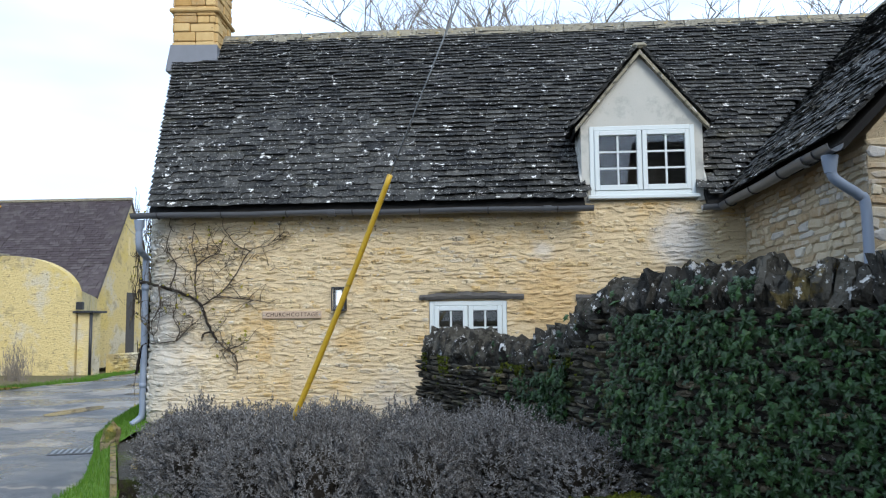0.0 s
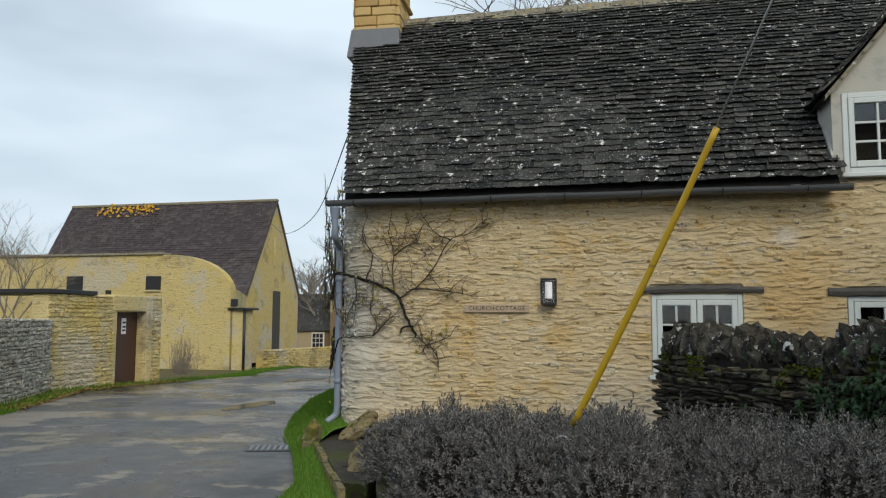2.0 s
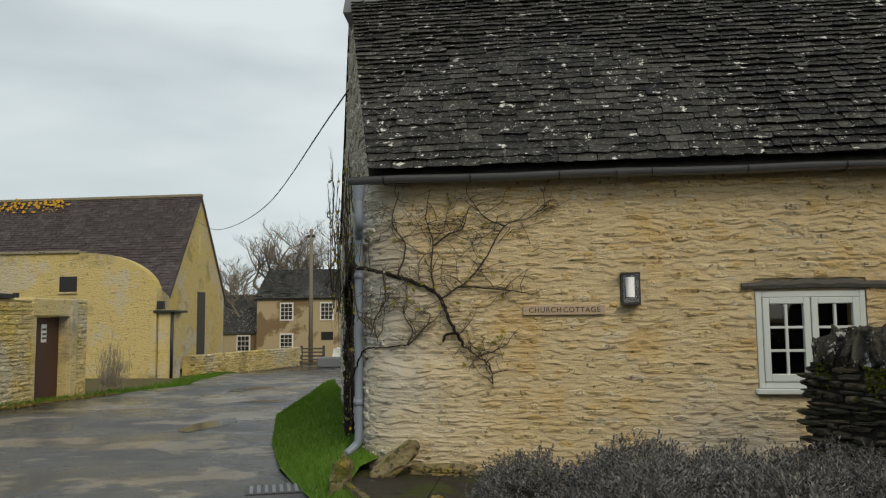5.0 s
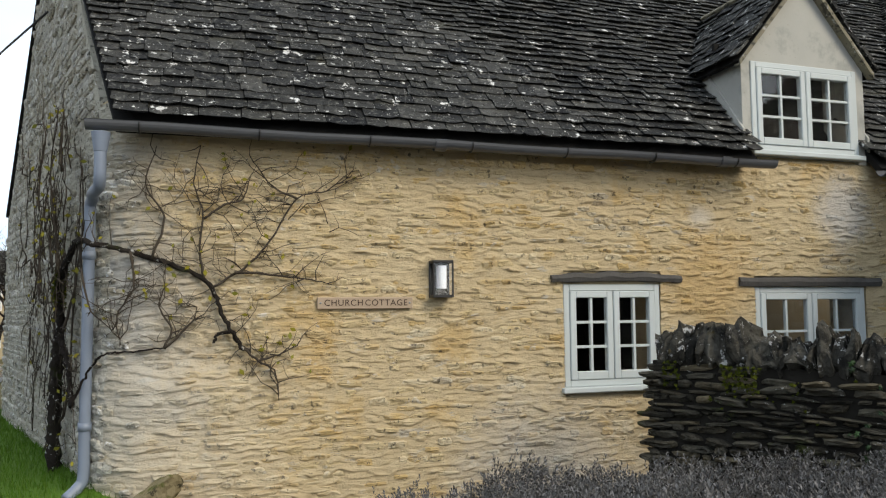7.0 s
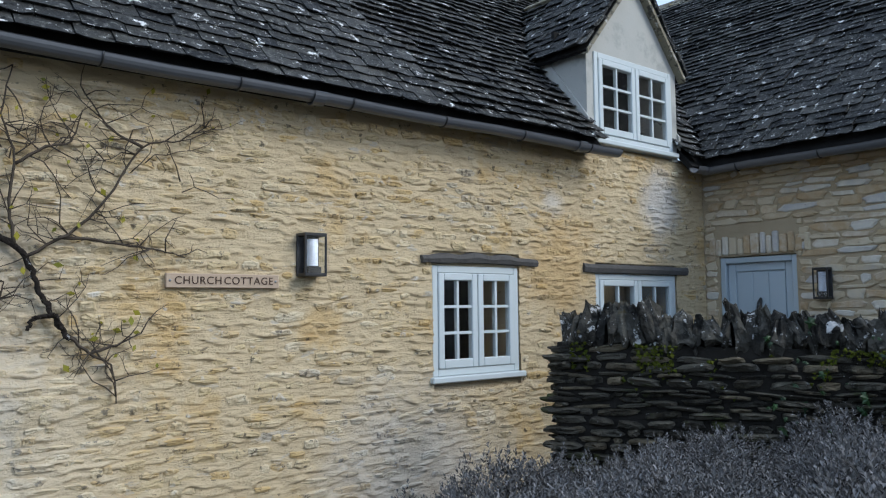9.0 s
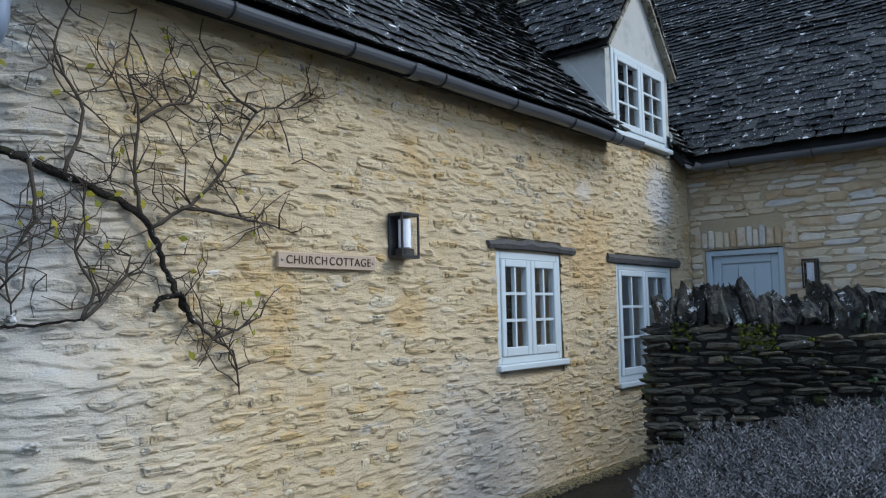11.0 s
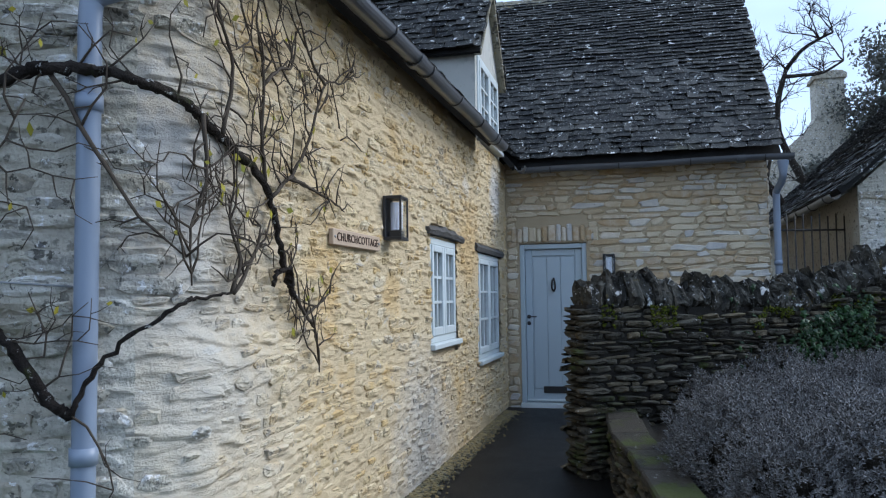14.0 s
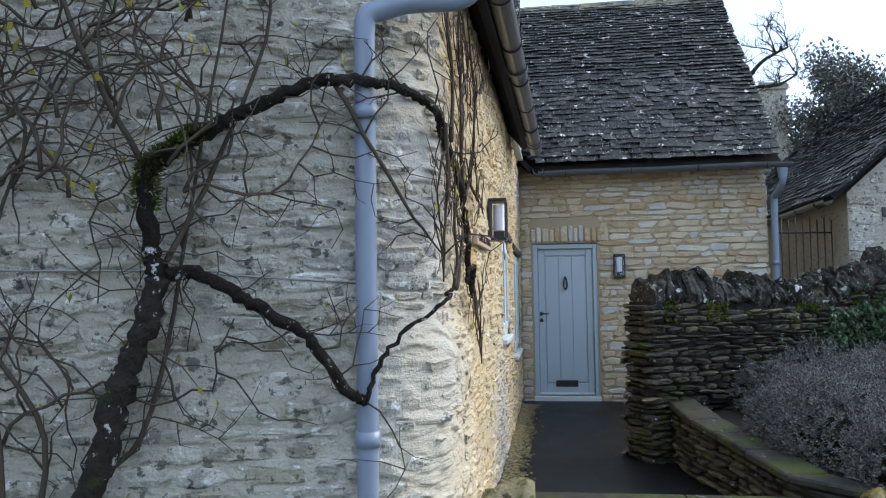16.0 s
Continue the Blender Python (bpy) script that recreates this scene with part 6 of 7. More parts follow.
for _ in range(5600):
    if rng.random() < 0.72:
        s = rng.uniform(9.0, bl[-1] - .1) if bl[-1] > 9.2 else rng.uniform(6, bl[-1])
        p, d, out = along_bed(s)
        p = p + Vector((rng.uniform(-.1, .1), rng.uniform(-.05, .25), bed_top(s) + .0))
        if noise.noise((p.x * 3, p.y * 3, 8)) < 0.0:
            continue
    else:
        s = rng.uniform(0.1, 3.2)
        p, d, out = along_wall(s)
        west = out if out.x < 0 else -out
        p = p + west * 0.21 + Vector((0, 0, wall_top(s) - abs(rng.gauss(0.03, .09))))
        if noise.noise((s * 4, p.z * 5, 2)) < 0.1:
            continue
    r = rng.uniform(.006, .016)
    u = Vector((rng.uniform(-1, 1), rng.uniform(-1, 1), rng.uniform(0, 1))).normalized()
    t = u.orthogonal().normalized()
    q = u.cross(t)
    ms.add([p + t * r, p - t * r * .5 + q * r, p - t * r * .5 - q * r, p + u * r * 1.6], [(0, 1, 3), (1, 2, 3), (2, 0, 3)])
o = ms.link("moss", M_MOSS)
tagged(o, "bright green moss cushions on the old stones", "moss", kind="stuff")

# ---- grass of the verges ----
gs = Heap()
rng = random.Random(131)
def blade(p, h, w):
    a = rng.uniform(0, 6.283)
    s = Vector((math.cos(a), math.sin(a), 0)) * w
    l = Vector((rng.uniform(-1, 1), rng.uniform(-1, 1), 0)) * h * 0.5
    gs.add([p - s, p + s, p + s * .6 + l * .4 + Vector((0, 0, h * .6)), p - s * .6 + l * .4 + Vector((0, 0, h * .6)), p + l + Vector((0, 0, h))], [(0, 1, 2, 3), (3, 2, 4)])
vm = verge.data.vertices
for poly in verge.data.polygons:
    q = [vm[i].co for i in poly.vertices]
    for _ in range(int(poly.area * 1500)):
        a, b = rng.random(), rng.random()
        p = q[0].lerp(q[1], a).lerp(q[3].lerp(q[2], a), b)
        blade(p.copy(), rng.uniform(0.03, 0.075), rng.uniform(.002, .004))
for _ in range(9000):
    y = rng.uniform(10, 44)
    x = road_left(y) - abs(rng.gauss(0, 0.5)) + .1
    blade(Vector((x, y, lie(y) - .03)), rng.uniform(0.06, 0.16), rng.uniform(.006, .012))
o = gs.link("grass", M_GRASS)
tagged(o, "short green winter grass on the verges", "grass", kind="stuff")
# stones edging the landing
for i, (x, y, z, a, b, c, tilt, label) in enumerate(((-4.68, 9.22, 0.28, .085, .10, .20, 0.05, "mossy upright stone at the corner of the landing"),
                                             (-4.30, 9.66, 0.36, .27, .13, .10, -0.72, "tilted yellow-mossed boulder leaning on the wall foot"),
                                             (-3.86, 9.76, 0.29, .32, .09, .06, 0.0, "flat yellow-stained stone along the wall foot"),
                                             (-3.66, 7.92, 0.22, .11, .14, .25, 0.12, "rounded mossy stone at the end of the lavender"))):
    bm = bmesh.new()
    bmesh.ops.create_cube(bm, size=1.7)
    bmesh.ops.subdivide_edges(bm, edges=bm.edges[:], cuts=5, use_grid_fill=True)
    for vt in bm.verts:
        vt.co = vt.co.lerp(vt.co.normalized() * 1.05, 0.62)
        n3 = noise.noise_vector(vt.co * 1.3 + Vector((i * 9, 0, 0))) * 0.34 + noise.noise_vector(vt.co * 4 + Vector((i * 5, 2, 0))) * 0.10
        vt.co = Vector(((vt.co.x + n3.x) * a, (vt.co.y + n3.y) * b, (vt.co.z + n3.z) * c))
    o = link("boulder", bm, M_EDGE, smooth=False)
    o.matrix_world = Matrix.Translation((x, y, z)) @ Matrix.Rotation(tilt, 4, "Y")
    tagged(o, label, "boulder", "edging boulders")


# ---- trees ----
def bare_tree(name, base, height, spread_, seed, label, levels=5, r=0.16, mat=None, first=0.35):
    rg = random.Random(seed)
    T = thing(name, label, "tree")
    T.location = base
    tr, br = Heap(), Heap()

    def grow(p, d, L, rad, lev):
        pts = [p]
        n = 4
        for i in range(n):
            d = (d + Vector((rg.uniform(-1, 1), rg.uniform(-1, 1), rg.uniform(-.4, .7))) * 0.20).normalized()
            pts.append(pts[-1] + d * L / n)
        v, f = tube_data(pts, [rad * (1 - 0.38 * i / n) for i in range(n + 1)], 7 if lev > 2 else 4)
        (tr if lev == levels else br).add(v, f)
        if lev == 0:
            return
        kids = rg.choice((2, 3, 3)) if lev < levels else 4
        for k in range(kids + (1 if lev < 3 else 0)):
            a = rg.uniform(0, 6.283)
            t = rg.choice(pts[2:]) if lev < levels else pts[-1 - (k % 2)]
            nd = (d * rg.uniform(.5, .9) + Vector((math.cos(a), math.sin(a), rg.uniform(-.1, .6))) * spread_ * rg.uniform(.55, 1.0)).normalized()
            grow(t, nd, L * rg.uniform(.58, .82), rad * rg.uniform(.48, .62), lev - 1)
    grow(Vector((0, 0, -0.2)), Vector((0, 0, 1)), height * first, r, levels)
    tr.link("trunk", mat or M_BARE, T, smooth=True)
    o = br.link("crown", mat or M_BARE, T)
    return T


bare_tree("bare_tree", (-27.0, 73, -1.3), 14, 0.9, 3, "large leafless tree behind the far cottage", r=0.4, levels=6)
bare_tree("bare_tree", (-33.0, 76, -1.3), 12, 0.85, 5, "spreading leafless tree beyond the barn", r=0.3)
bare_tree("bare_tree", (-21.0, 80, -1.3), 13, 0.85, 6, "leafless tree with fine twigs on the skyline", r=0.3)
bare_tree("bare_tree", (3.2, 34, 0), 19, 0.95, 7, "wide leafless crown rising behind the slate roof", r=0.4, levels=6)
bare_tree("bare_tree", (10.5, 36, 0), 19.5, 0.95, 8, "wide leafless crown rising behind the slate roof", r=0.4, levels=6)
bare_tree("bare_tree", (-0.5, 35, 0), 18.6, 0.95, 17, "wide leafless crown rising behind the slate roof", r=0.4, levels=6)
bare_tree("bare_tree", (6.6, 33, 0), 18.6, 0.95, 18, "wide leafless crown rising behind the slate roof", r=0.4, levels=6)
bare_tree("bare_tree", (-25.0, 75, -1.3), 14.5, 0.9, 19, "large leafless tree behind the far cottage", r=0.4, levels=6)
bare_tree("bare_tree", (-29.5, 74, -1.3), 13.5, 0.9, 20, "large leafless tree behind the far cottage", r=0.4, levels=6)
bare_tree("bare_tree", (-26.8, 29.0, -0.6), 8.2, 0.8, 23, "thin leafless tree behind the lane wall", r=0.06)
bare_tree("bare_tree", (-29.5, 31.0, -0.6), 8.0, 0.8, 24, "thin leafless tree behind the lane wall", r=0.06)
bare_tree("bare_tree", (-41, 45, -1), 9, 0.8, 9, "thin leafless hedgerow tree beside the barn", r=0.2)
bare_tree("bare_tree", (-44, 49, -1), 10, 0.8, 10, "thin leafless hedgerow tree beside the barn", r=0.2)
bare_tree("bare_tree", (-38, 56, -1), 9.5, 0.8, 12, "thin leafless hedgerow tree far off", r=0.2)
bare_tree("bare_tree", (-26, 62, -1), 8, 0.8, 13, "thin leafless hedgerow tree far off", r=0.2)
RIGHTWARD = Vector((0.323, -0.946, 0))


def crooked_tree(base, limbs, seed, label):
    """A leafless pollard: limbs as (sideways, height) runs from the base with their girth, each ending in twiggy sprays."""
    rg = random.Random(seed)
    T = thing("bare_tree", label, "tree")
    T.location = base
    tw_ = Heap()

    def spray(p, d, L, r, lev):
        pts = [p]
        for _ in range(5):
            d = (d + Vector((rg.uniform(-1, 1), rg.uniform(-1, 1), rg.uniform(-.7, .8))) * 0.45).normalized()
            pts.append(pts[-1] + d * L / 5)
        tw_.add(*tube_data(pts, [r * (1 - .12 * k) for k in range(6)], 4))
        if lev:
            for k in range(5):
                spray(rg.choice(pts[1:]), (d + Vector((rg.uniform(-1, 1), rg.uniform(-1, 1), rg.uniform(-.5, .9)))).normalized(), L * rg.uniform(.4, .7), r * .55, lev - 1)
    for n, (run, r0, r1) in enumerate(limbs):
        pts = [RIGHTWARD * a + Vector((0.15 * math.sin(h * 1.7), 0, h)) for a, h in run]
        tube("trunk" if n == 0 else "limb", pts, r0, r1, M_BARK, T, sides=9, n=5, wob=.12, seed=seed + n)
        for k in range(6):
            i = rg.randrange(len(pts) // 2, len(pts))
            spray(pts[i], (Vector((rg.uniform(-1, 1), rg.uniform(-1, 1), rg.uniform(0, 1)))).normalized(), rg.uniform(.4, .9), .018, 2)
    tw_.link("crown", M_BARK, T)
    return T


crooked_tree((10.2, 4.9, 0), [([(.55, -.2), (.5, 1.5), (.35, 3.0), (.1, 3.6), (-.36, 4.6), (-.42, 5.3), (-.25, 6.0)], .11, .045), ([(-.25, 6.0), (.1, 6.4), (.5, 6.65), (.8, 6.8)], .05, .02),
                             ([(-.3, 5.85), (.15, 5.9), (.55, 5.95), (1.0, 6.2)], .045, .02), ([(-.3, 4.5), (-.75, 5.2), (-.9, 5.9), (-1.2, 6.15)], .05, .02)], 14, "crooked leafless garden tree beyond the wing")
crooked_tree((9.6, 5.0, 0), [([(.1, -.2), (-.1, 1.8), (-.4, 3.0), (-.75, 3.6), (-1.05, 4.2), (-1.1, 4.8)], .12, .04), ([(-.75, 3.6), (-.6, 4.3), (-.65, 5.0)], .05, .02)], 27, "dark leaning leafless tree at the wing corner")
bare_tree("bare_tree", (-13.2, 48, -1.2), 8, 0.8, 15, "dark leafless tree beside the lane", r=0.18, mat=M_BARK)

M_EVER = material("evergreen_leaf", [(0.06, 0.064, 0.054), (0.10, 0.102, 0.088), (0.15, 0.15, 0.13)], rough=0.6, scale=2, bump=0)


def evergreen(base, h, r, seed, label, n=9000):
    rg = random.Random(seed)
    T = thing("evergreen_tree", label, "tree")
    T.location = base
    tube("trunk", [(0, 0, -.2), (0.1, 0, h * .4), (0, 0.1, h * .85)], 0.2, 0.04, M_BARK, T, sides=8)
    H = Heap()
    blobs = [(Vector((rg.gauss(0, r * .45), rg.gauss(0, r * .45), h * rg.uniform(.35, .95))), r * rg.uniform(.18, .38)) for _ in range(44)]
    for _ in range(n):
        c, q = rg.choice(blobs)
        u = Vector((rg.gauss(0, 1), rg.gauss(0, 1), rg.gauss(0, 1))).normalized()
        p = c + u * q * rg.uniform(.3, 1.25)
        s = rg.uniform(.03, .075)
        a = Vector((rg.uniform(-1, 1), rg.uniform(-1, 1), rg.uniform(-1, 1))).normalized()
        b = a.orthogonal().normalized() * .5
        H.add([p - a * s, p + b * s, p + a * s, p - b * s], [(0, 1, 2, 3)])
    o = H.link("crown", M_EVER, T)
    return T


evergreen((15.6, 0.9, 0), 7.7, 2.0, 21, "dense dark evergreen tree above the outbuilding", 34000)
evergreen((13.6, 3.2, 0), 4.7, 1.2, 22, "dark clipped evergreen beyond the passage", 12000)


# ---- the outbuilding beyond the garden wall ----
ob = thing("outbuilding", "low stone outbuilding with a slated roof", "outbuilding")
prism("wall", [(5.75, -0.3), (5.75, 2.62), (3.0, 5.1), (0.3, 2.62), (0.3, -0.3)], 2.75, 3.1, M_GREYMORTAR, ob, axis="x")
ow = courses(5.4, -0.05, 5.0, (0.08, 0.15), (0.18, 0.5), 91, gap=0.016, top=lambda u: 2.6 + min(u, 5.4 - u) * .9 - .08, holes=[(.35, 1.3, 1.4, 2.45)])
lay("stone", STONES, face_places(ow, (2.75, 5.75, 0), (0, -1), 0.016, 92, .5), M_GABLE, ob, (2.75, 5.5, 2.4), 93, limit=60, rest="stone_rest")
block("side_wall", (3.1, 12, 5.40, 5.75, -0.3, 2.6), M_GREYMORTAR, ob, bevel=0)
orf = plain("roof", [(2.6, 5.95, 2.52), (12.2, 5.95, 2.52), (12.2, 3.0, 5.22), (2.6, 3.0, 5.22), (2.6, 0.1, 2.52), (12.2, 0.1, 2.52)], [(0, 1, 2, 3), (3, 2, 5, 4)], M_SLATEBED, ob)
orf.modifiers.new("thick", "SOLIDIFY").thickness = 0.08
_up = Vector((0, -2.95, 2.70))
lay("slate", SLATES, slate_places((0, 5.95, 2.55), (1, 0, 0), _up, _up.length, lambda d: 2.58, lambda d: 12.1, 77, e0=.14, e1=.1, w=(.12, .34)), M_SLATE, orf, (3, 5.9, 2.6), 78, limit=60, rest="slate_rest")
og = gutter("gutter", (2.62, 6.02, 2.52), (12.0, 6.02, 2.52), "dark grey gutter of the outbuilding")
block("lintel", (2.72, 2.76, 4.5, 5.35, 2.30, 2.42), M_TIMBER, ob, bevel=0.004)
# no hole here: a black block stands in for the shade inside
block("opening", (2.735, 2.76, 4.6, 5.25, 1.5, 2.30), M_BLACK, ob, bevel=0)
rail = thing("iron_gate", "black iron railings across the passage", "gate")
for i in range(9):
    t = i / 8
    p = Vector((2.98, 6.58, 0)).lerp(Vector((3.2, 5.80, 0)), t)
    tube("bar", [p, p + Vector((0, 0, 2.32 + 0.03 * (i % 2)))], 0.010, 0.010, M_BLACK, rail, sides=6, n=1)
for z in (1.2, 2.15):
    tube("rail", [(2.98, 6.58, z), (3.2, 5.80, z)], 0.012, 0.012, M_BLACK, rail, sides=6, n=1)
# a stone stack far behind the trees
stack = thing("chimney", "pale stone chimney stack beyond the trees", "chimney")
stack.location = (16.5, 2.9, 0)
prism("shaft", [(-.9, 0), (-.9, 5.0), (-.62, 5.5), (-.36, 5.9), (-.36, 7.3), (.36, 7.3), (.36, 6.3), (.8, 5.6), (.8, 0)], -.4, .4, M_GABLE, stack, axis="x")
prism("gable", [(.3, 0), (.3, 6.2), (2.8, 4.0), (2.8, 0)], -.3, .5, M_GABLE, stack, axis="x")
prism("cap", [(-.42, 7.3), (-.42, 7.42), (-.3, 7.5), (.3, 7.5), (.42, 7.42), (.42, 7.3)], -.46, .46, M_GABLE, stack, axis="x")
for q in (-.2, .2):
    tube("pot", [(0, q, 7.48), (0, q, 7.62)], 0.11, 0.10, M_GABLE, stack, sides=10, n=1)

# ---- barn across the lane ----
barn = thing("barn", "tall cream stone barn with a steep purple-grey slate roof", "barn")
BG = -1.0
bx0, bx1, by0, by1, bey, brz = -39.4, -23.9, 44.6, 52.2, 3.4, 9.5
prism("gable_wall", [(by0, BG), (by1, BG), (by1, bey), ((by0 + by1) / 2, brz - .1), (by0, bey)], bx1 - .5, bx1, M_BARN, barn, axis="x")
prism("gable_wall", [(by0, BG), (by1, BG), (by1, bey), ((by0 + by1) / 2, brz - .1), (by0, bey)], bx0, bx0 + .5, M_BARN, barn, axis="x")
block("side_wall", (bx0 + .5, bx1 - .5, by0, by0 + .5, BG, bey), M_BARN, barn, bevel=0)
block("side_wall", (bx0 + .5, bx1 - .5, by1 - .5, by1, BG, bey), M_BARN, barn, bevel=0)
bmid = (by0 + by1) / 2
brf = plain("roof", [(bx0 - .1, by0 - .25, bey - .3), (bx1 + .12, by0 - .25, bey - .3), (bx1 + .12, bmid, brz), (bx0 - .1, bmid, brz), (bx0 - .1, by1 + .25, bey - .3), (bx1 + .12, by1 + .25, bey - .3)], [(0, 1, 2, 3), (3, 2, 5, 4)], M_FARSLATE, barn)
brf.modifiers.new("thick", "SOLIDIFY").thickness = 0.12
_up = Vector((0, bmid - by0 + .25, brz - bey + .3))
lay("slate", SLATES, slate_places((0, by0 - .25, bey - .28), (1, 0, 0), _up, _up.length, lambda d: bx0 - .1, lambda d: bx1 + .12, 85, e0=.21, e1=.15, w=(.2, .46)), M_FARSLATE, brf, (-24, 45, 4), 86, limit=40, rest="slate_rest")
M_LICHEN = material("orange_lichen", [(0.40, 0.20, 0.02), (0.52, 0.30, 0.04)], pieces=False, bump=.3)
rg = random.Random(5)
H = Heap()
for _ in range(130):
    t, u = 1 - abs(rg.gauss(0.085, .04)), rg.choice((rg.gauss(-36.0, .6), rg.gauss(-34.4, .7), rg.gauss(-33.2, .4)))
    p = Vector((u, by0 - .25, bey - .2)) + _up * t + Vector((0, -.12, .09))
    r = rg.uniform(.03, .11)
    H.add([p + Vector((r * math.cos(a), 0.52 * r * math.sin(a), .85 * r * math.sin(a))) for a in [k * 6.283 / 7 for k in range(7)]], [tuple(range(7))])
o = H.link("lichen", M_LICHEN, barn)
o["kind"] = "stuff"
block("ridge", (bx0 - .1, bx1 + .12, bmid - .16, bmid + .16, brz - .05, brz + .14), M_RIDGE, barn, bevel=0.04)
# tall slit door in the gable, with its arch
block("slit_door", (bx1 - .02, bx1 + .03, 48.2, 49.3, BG + .4, 3.55), M_TIMBER, barn, "grey boarded tall narrow door", bevel=0.01)
block("slit", (bx1 - .02, bx1 + .03, 48.25, 48.5, 5.9, 7.1), M_BARN, barn, bevel=0.02)

yard = thing("yard_building", "cream rendered yard wall with a swept curved end", "building")
out = [(-44, -1), (-19.4, -1), (-19.4, 2.9)]
out += [(-19.4 - 3.4 * (1 - math.cos(a)), 2.9 + 1.85 * math.sin(a)) for a in [k * math.pi / 2 / 10 for k in range(1, 11)]]
out += [(-30, 4.8), (-44, 4.75)]
prism("wall", out, 34.4, 34.9, M_BARN, yard)
for x0, x1, z0, z1 in ((-28.32, -27.42, 2.6, 3.75), (-23.9, -23.1, 3.05, 3.72), (-26.1, -25.8, 2.8, 3.05)):
    block("window", (x0, x1, 34.36, 34.42, z0, z1), M_BLACK, yard, "dark small window", bevel=0)
    block("sill", (x0 - .05, x1 + .05, 34.30, 34.42, z0 - .08, z0), M_BARN, yard, bevel=0.01)
block("coping", (-44, -23, 34.3, 35.0, 4.74, 4.86), M_RIDGE, yard, bevel=0.02)
plain("return_wall", [(-19.4, 34.9, -1), (-23.9, 44.6, -1), (-23.9, 44.6, 3.1), (-19.4, 34.9, 3.1), (-19.8, 34.9, -1), (-24.3, 44.6, -1), (-24.3, 44.6, 3.1), (-19.8, 34.9, 3.1)], [(0, 1, 2, 3), (7, 6, 5, 4), (3, 2, 6, 7)], M_BARN, yard)
block("porch_wall", (-19.35, -18.75, 34.5, 35.4, -1, 2.1), M_BARN, yard, bevel=0.01)
block("porch_roof", (-19.5, -18.55, 34.3, 35.6, 2.1, 2.2), M_BLACK, yard, bevel=0.01)
tube("pipe", [(-18.68, 34.42, -1), (-18.68, 34.42, 2.1)], 0.07, 0.07, M_BLACK, yard, sides=8, n=1)
block("lamp", (-19.3, -19.0, 34.2, 34.4, 2.25, 2.6), M_BLACK, yard, bevel=0.02)

# gate wall and rubble wall beside the lane
gatewall = thing("gate_wall", "buff stone wall with a brown boarded gate", "wall")
block("wall", (-15.6, -15.1, 17.5, 20.18, -0.5, 2.25), M_BARN, gatewall, bevel=0.02)
block("wall", (-15.6, -15.1, 21.46, 22.3, -0.5, 2.3), M_BARN, gatewall, bevel=0.02)
block("lintel", (-15.6, -15.06, 19.95, 21.75, 1.84, 2.3), M_BARN, gatewall, bevel=0.03)
block("post", (-15.62, -15.03, 21.47, 21.75, -0.5, 2.1), M_BARN, gatewall, bevel=0.02)
gt = block("gate", (-15.45, -15.36, 20.19, 21.45, -0.25, 1.83), M_BROWN, gatewall, "dark brown boarded gate", bevel=0.01)
block("notice", (-15.36, -15.345, 20.72, 20.92, 1.2, 1.65), M_WHITE, gt, "white paper notice", bevel=0.002)
for z in (1.28, 1.38, 1.5):
    block("bar", (-15.345, -15.34, 20.75, 20.89, z, z + .05), M_BLACK, gt, bevel=0)
block("roof_edge", (-19.5, -15.02, 17.4, 19.2, 2.25, 2.36), M_BLACK, gatewall, bevel=0.01)
gwl = courses(4.75, -0.4, 2.25, (0.07, 0.15), (0.18, 0.45), 74, [(2.5, 4.3, -1, 3)], gap=0.02)
lay("stone", STONES, face_places(gwl, (-15.1, 17.5, 0), (0, 1), 0.03, 75, .6), M_BARN, gatewall, (-15.1, 20, 1), 76, limit=80, rest="stone_rest")
M_LITTER = material("leaf_litter", [(0.20, 0.11, 0.04), (0.30, 0.18, 0.07), (0.14, 0.08, 0.035)], rough=0.9, bump=0)
H = Heap()
rg = random.Random(17)
for _ in range(2600):
    y = rg.uniform(13, 22.5)
    x = road_left(y) - 0.2 - abs(rg.gauss(0, .35)) + .35
    p = Vector((x, y, lie(y) + rg.uniform(0.0, .05)))
    a = rg.uniform(0, 6.283)
    r = rg.uniform(.02, .05)
    u, w = Vector((math.cos(a), math.sin(a), rg.uniform(-.3, .3))) * r, Vector((-math.sin(a), math.cos(a), rg.uniform(-.3, .3))) * r * .6
    H.add([p - u, p + w, p + u, p - w], [(0, 1, 2, 3)])
litter = H.link("leaf_litter", M_LITTER)
tagged(litter, "brown fallen leaves at the foot of the wall", "leaves", kind="stuff")
lane_wall = thing("lane_wall", "low grey rubble wall beside the lane", "wall")
_a, _b = Vector((-11.0, 9.5, 0)), Vector((-15.1, 17.6, 0))
_d = (_b - _a).normalized()
_n = Vector((_d.y, -_d.x, 0))
_l = (_b - _a).length
_v = [_a + _n * e + _d * q + Vector((0, 0, z)) for q in (0, _l) for e, z in ((0, -.5), (0, 1.55), (-.45, 1.55), (-.45, -.5))]
plain("core", _v, [(0, 1, 5, 4), (1, 2, 6, 5), (2, 3, 7, 6), (3, 2, 1, 0), (4, 5, 6, 7)], M_GREYMORTAR, lane_wall)
lw = courses(_l, -0.3, 1.62, (0.06, 0.12), (0.14, 0.36), 88, gap=0.012)
lay("stone", STONES, [m for m in face_places(lw, _a + _n * .01, _d, 0.05, 89, .5)], M_GABLE, lane_wall, _b, 90, limit=120, rest="stone_rest")
bush = Heap()
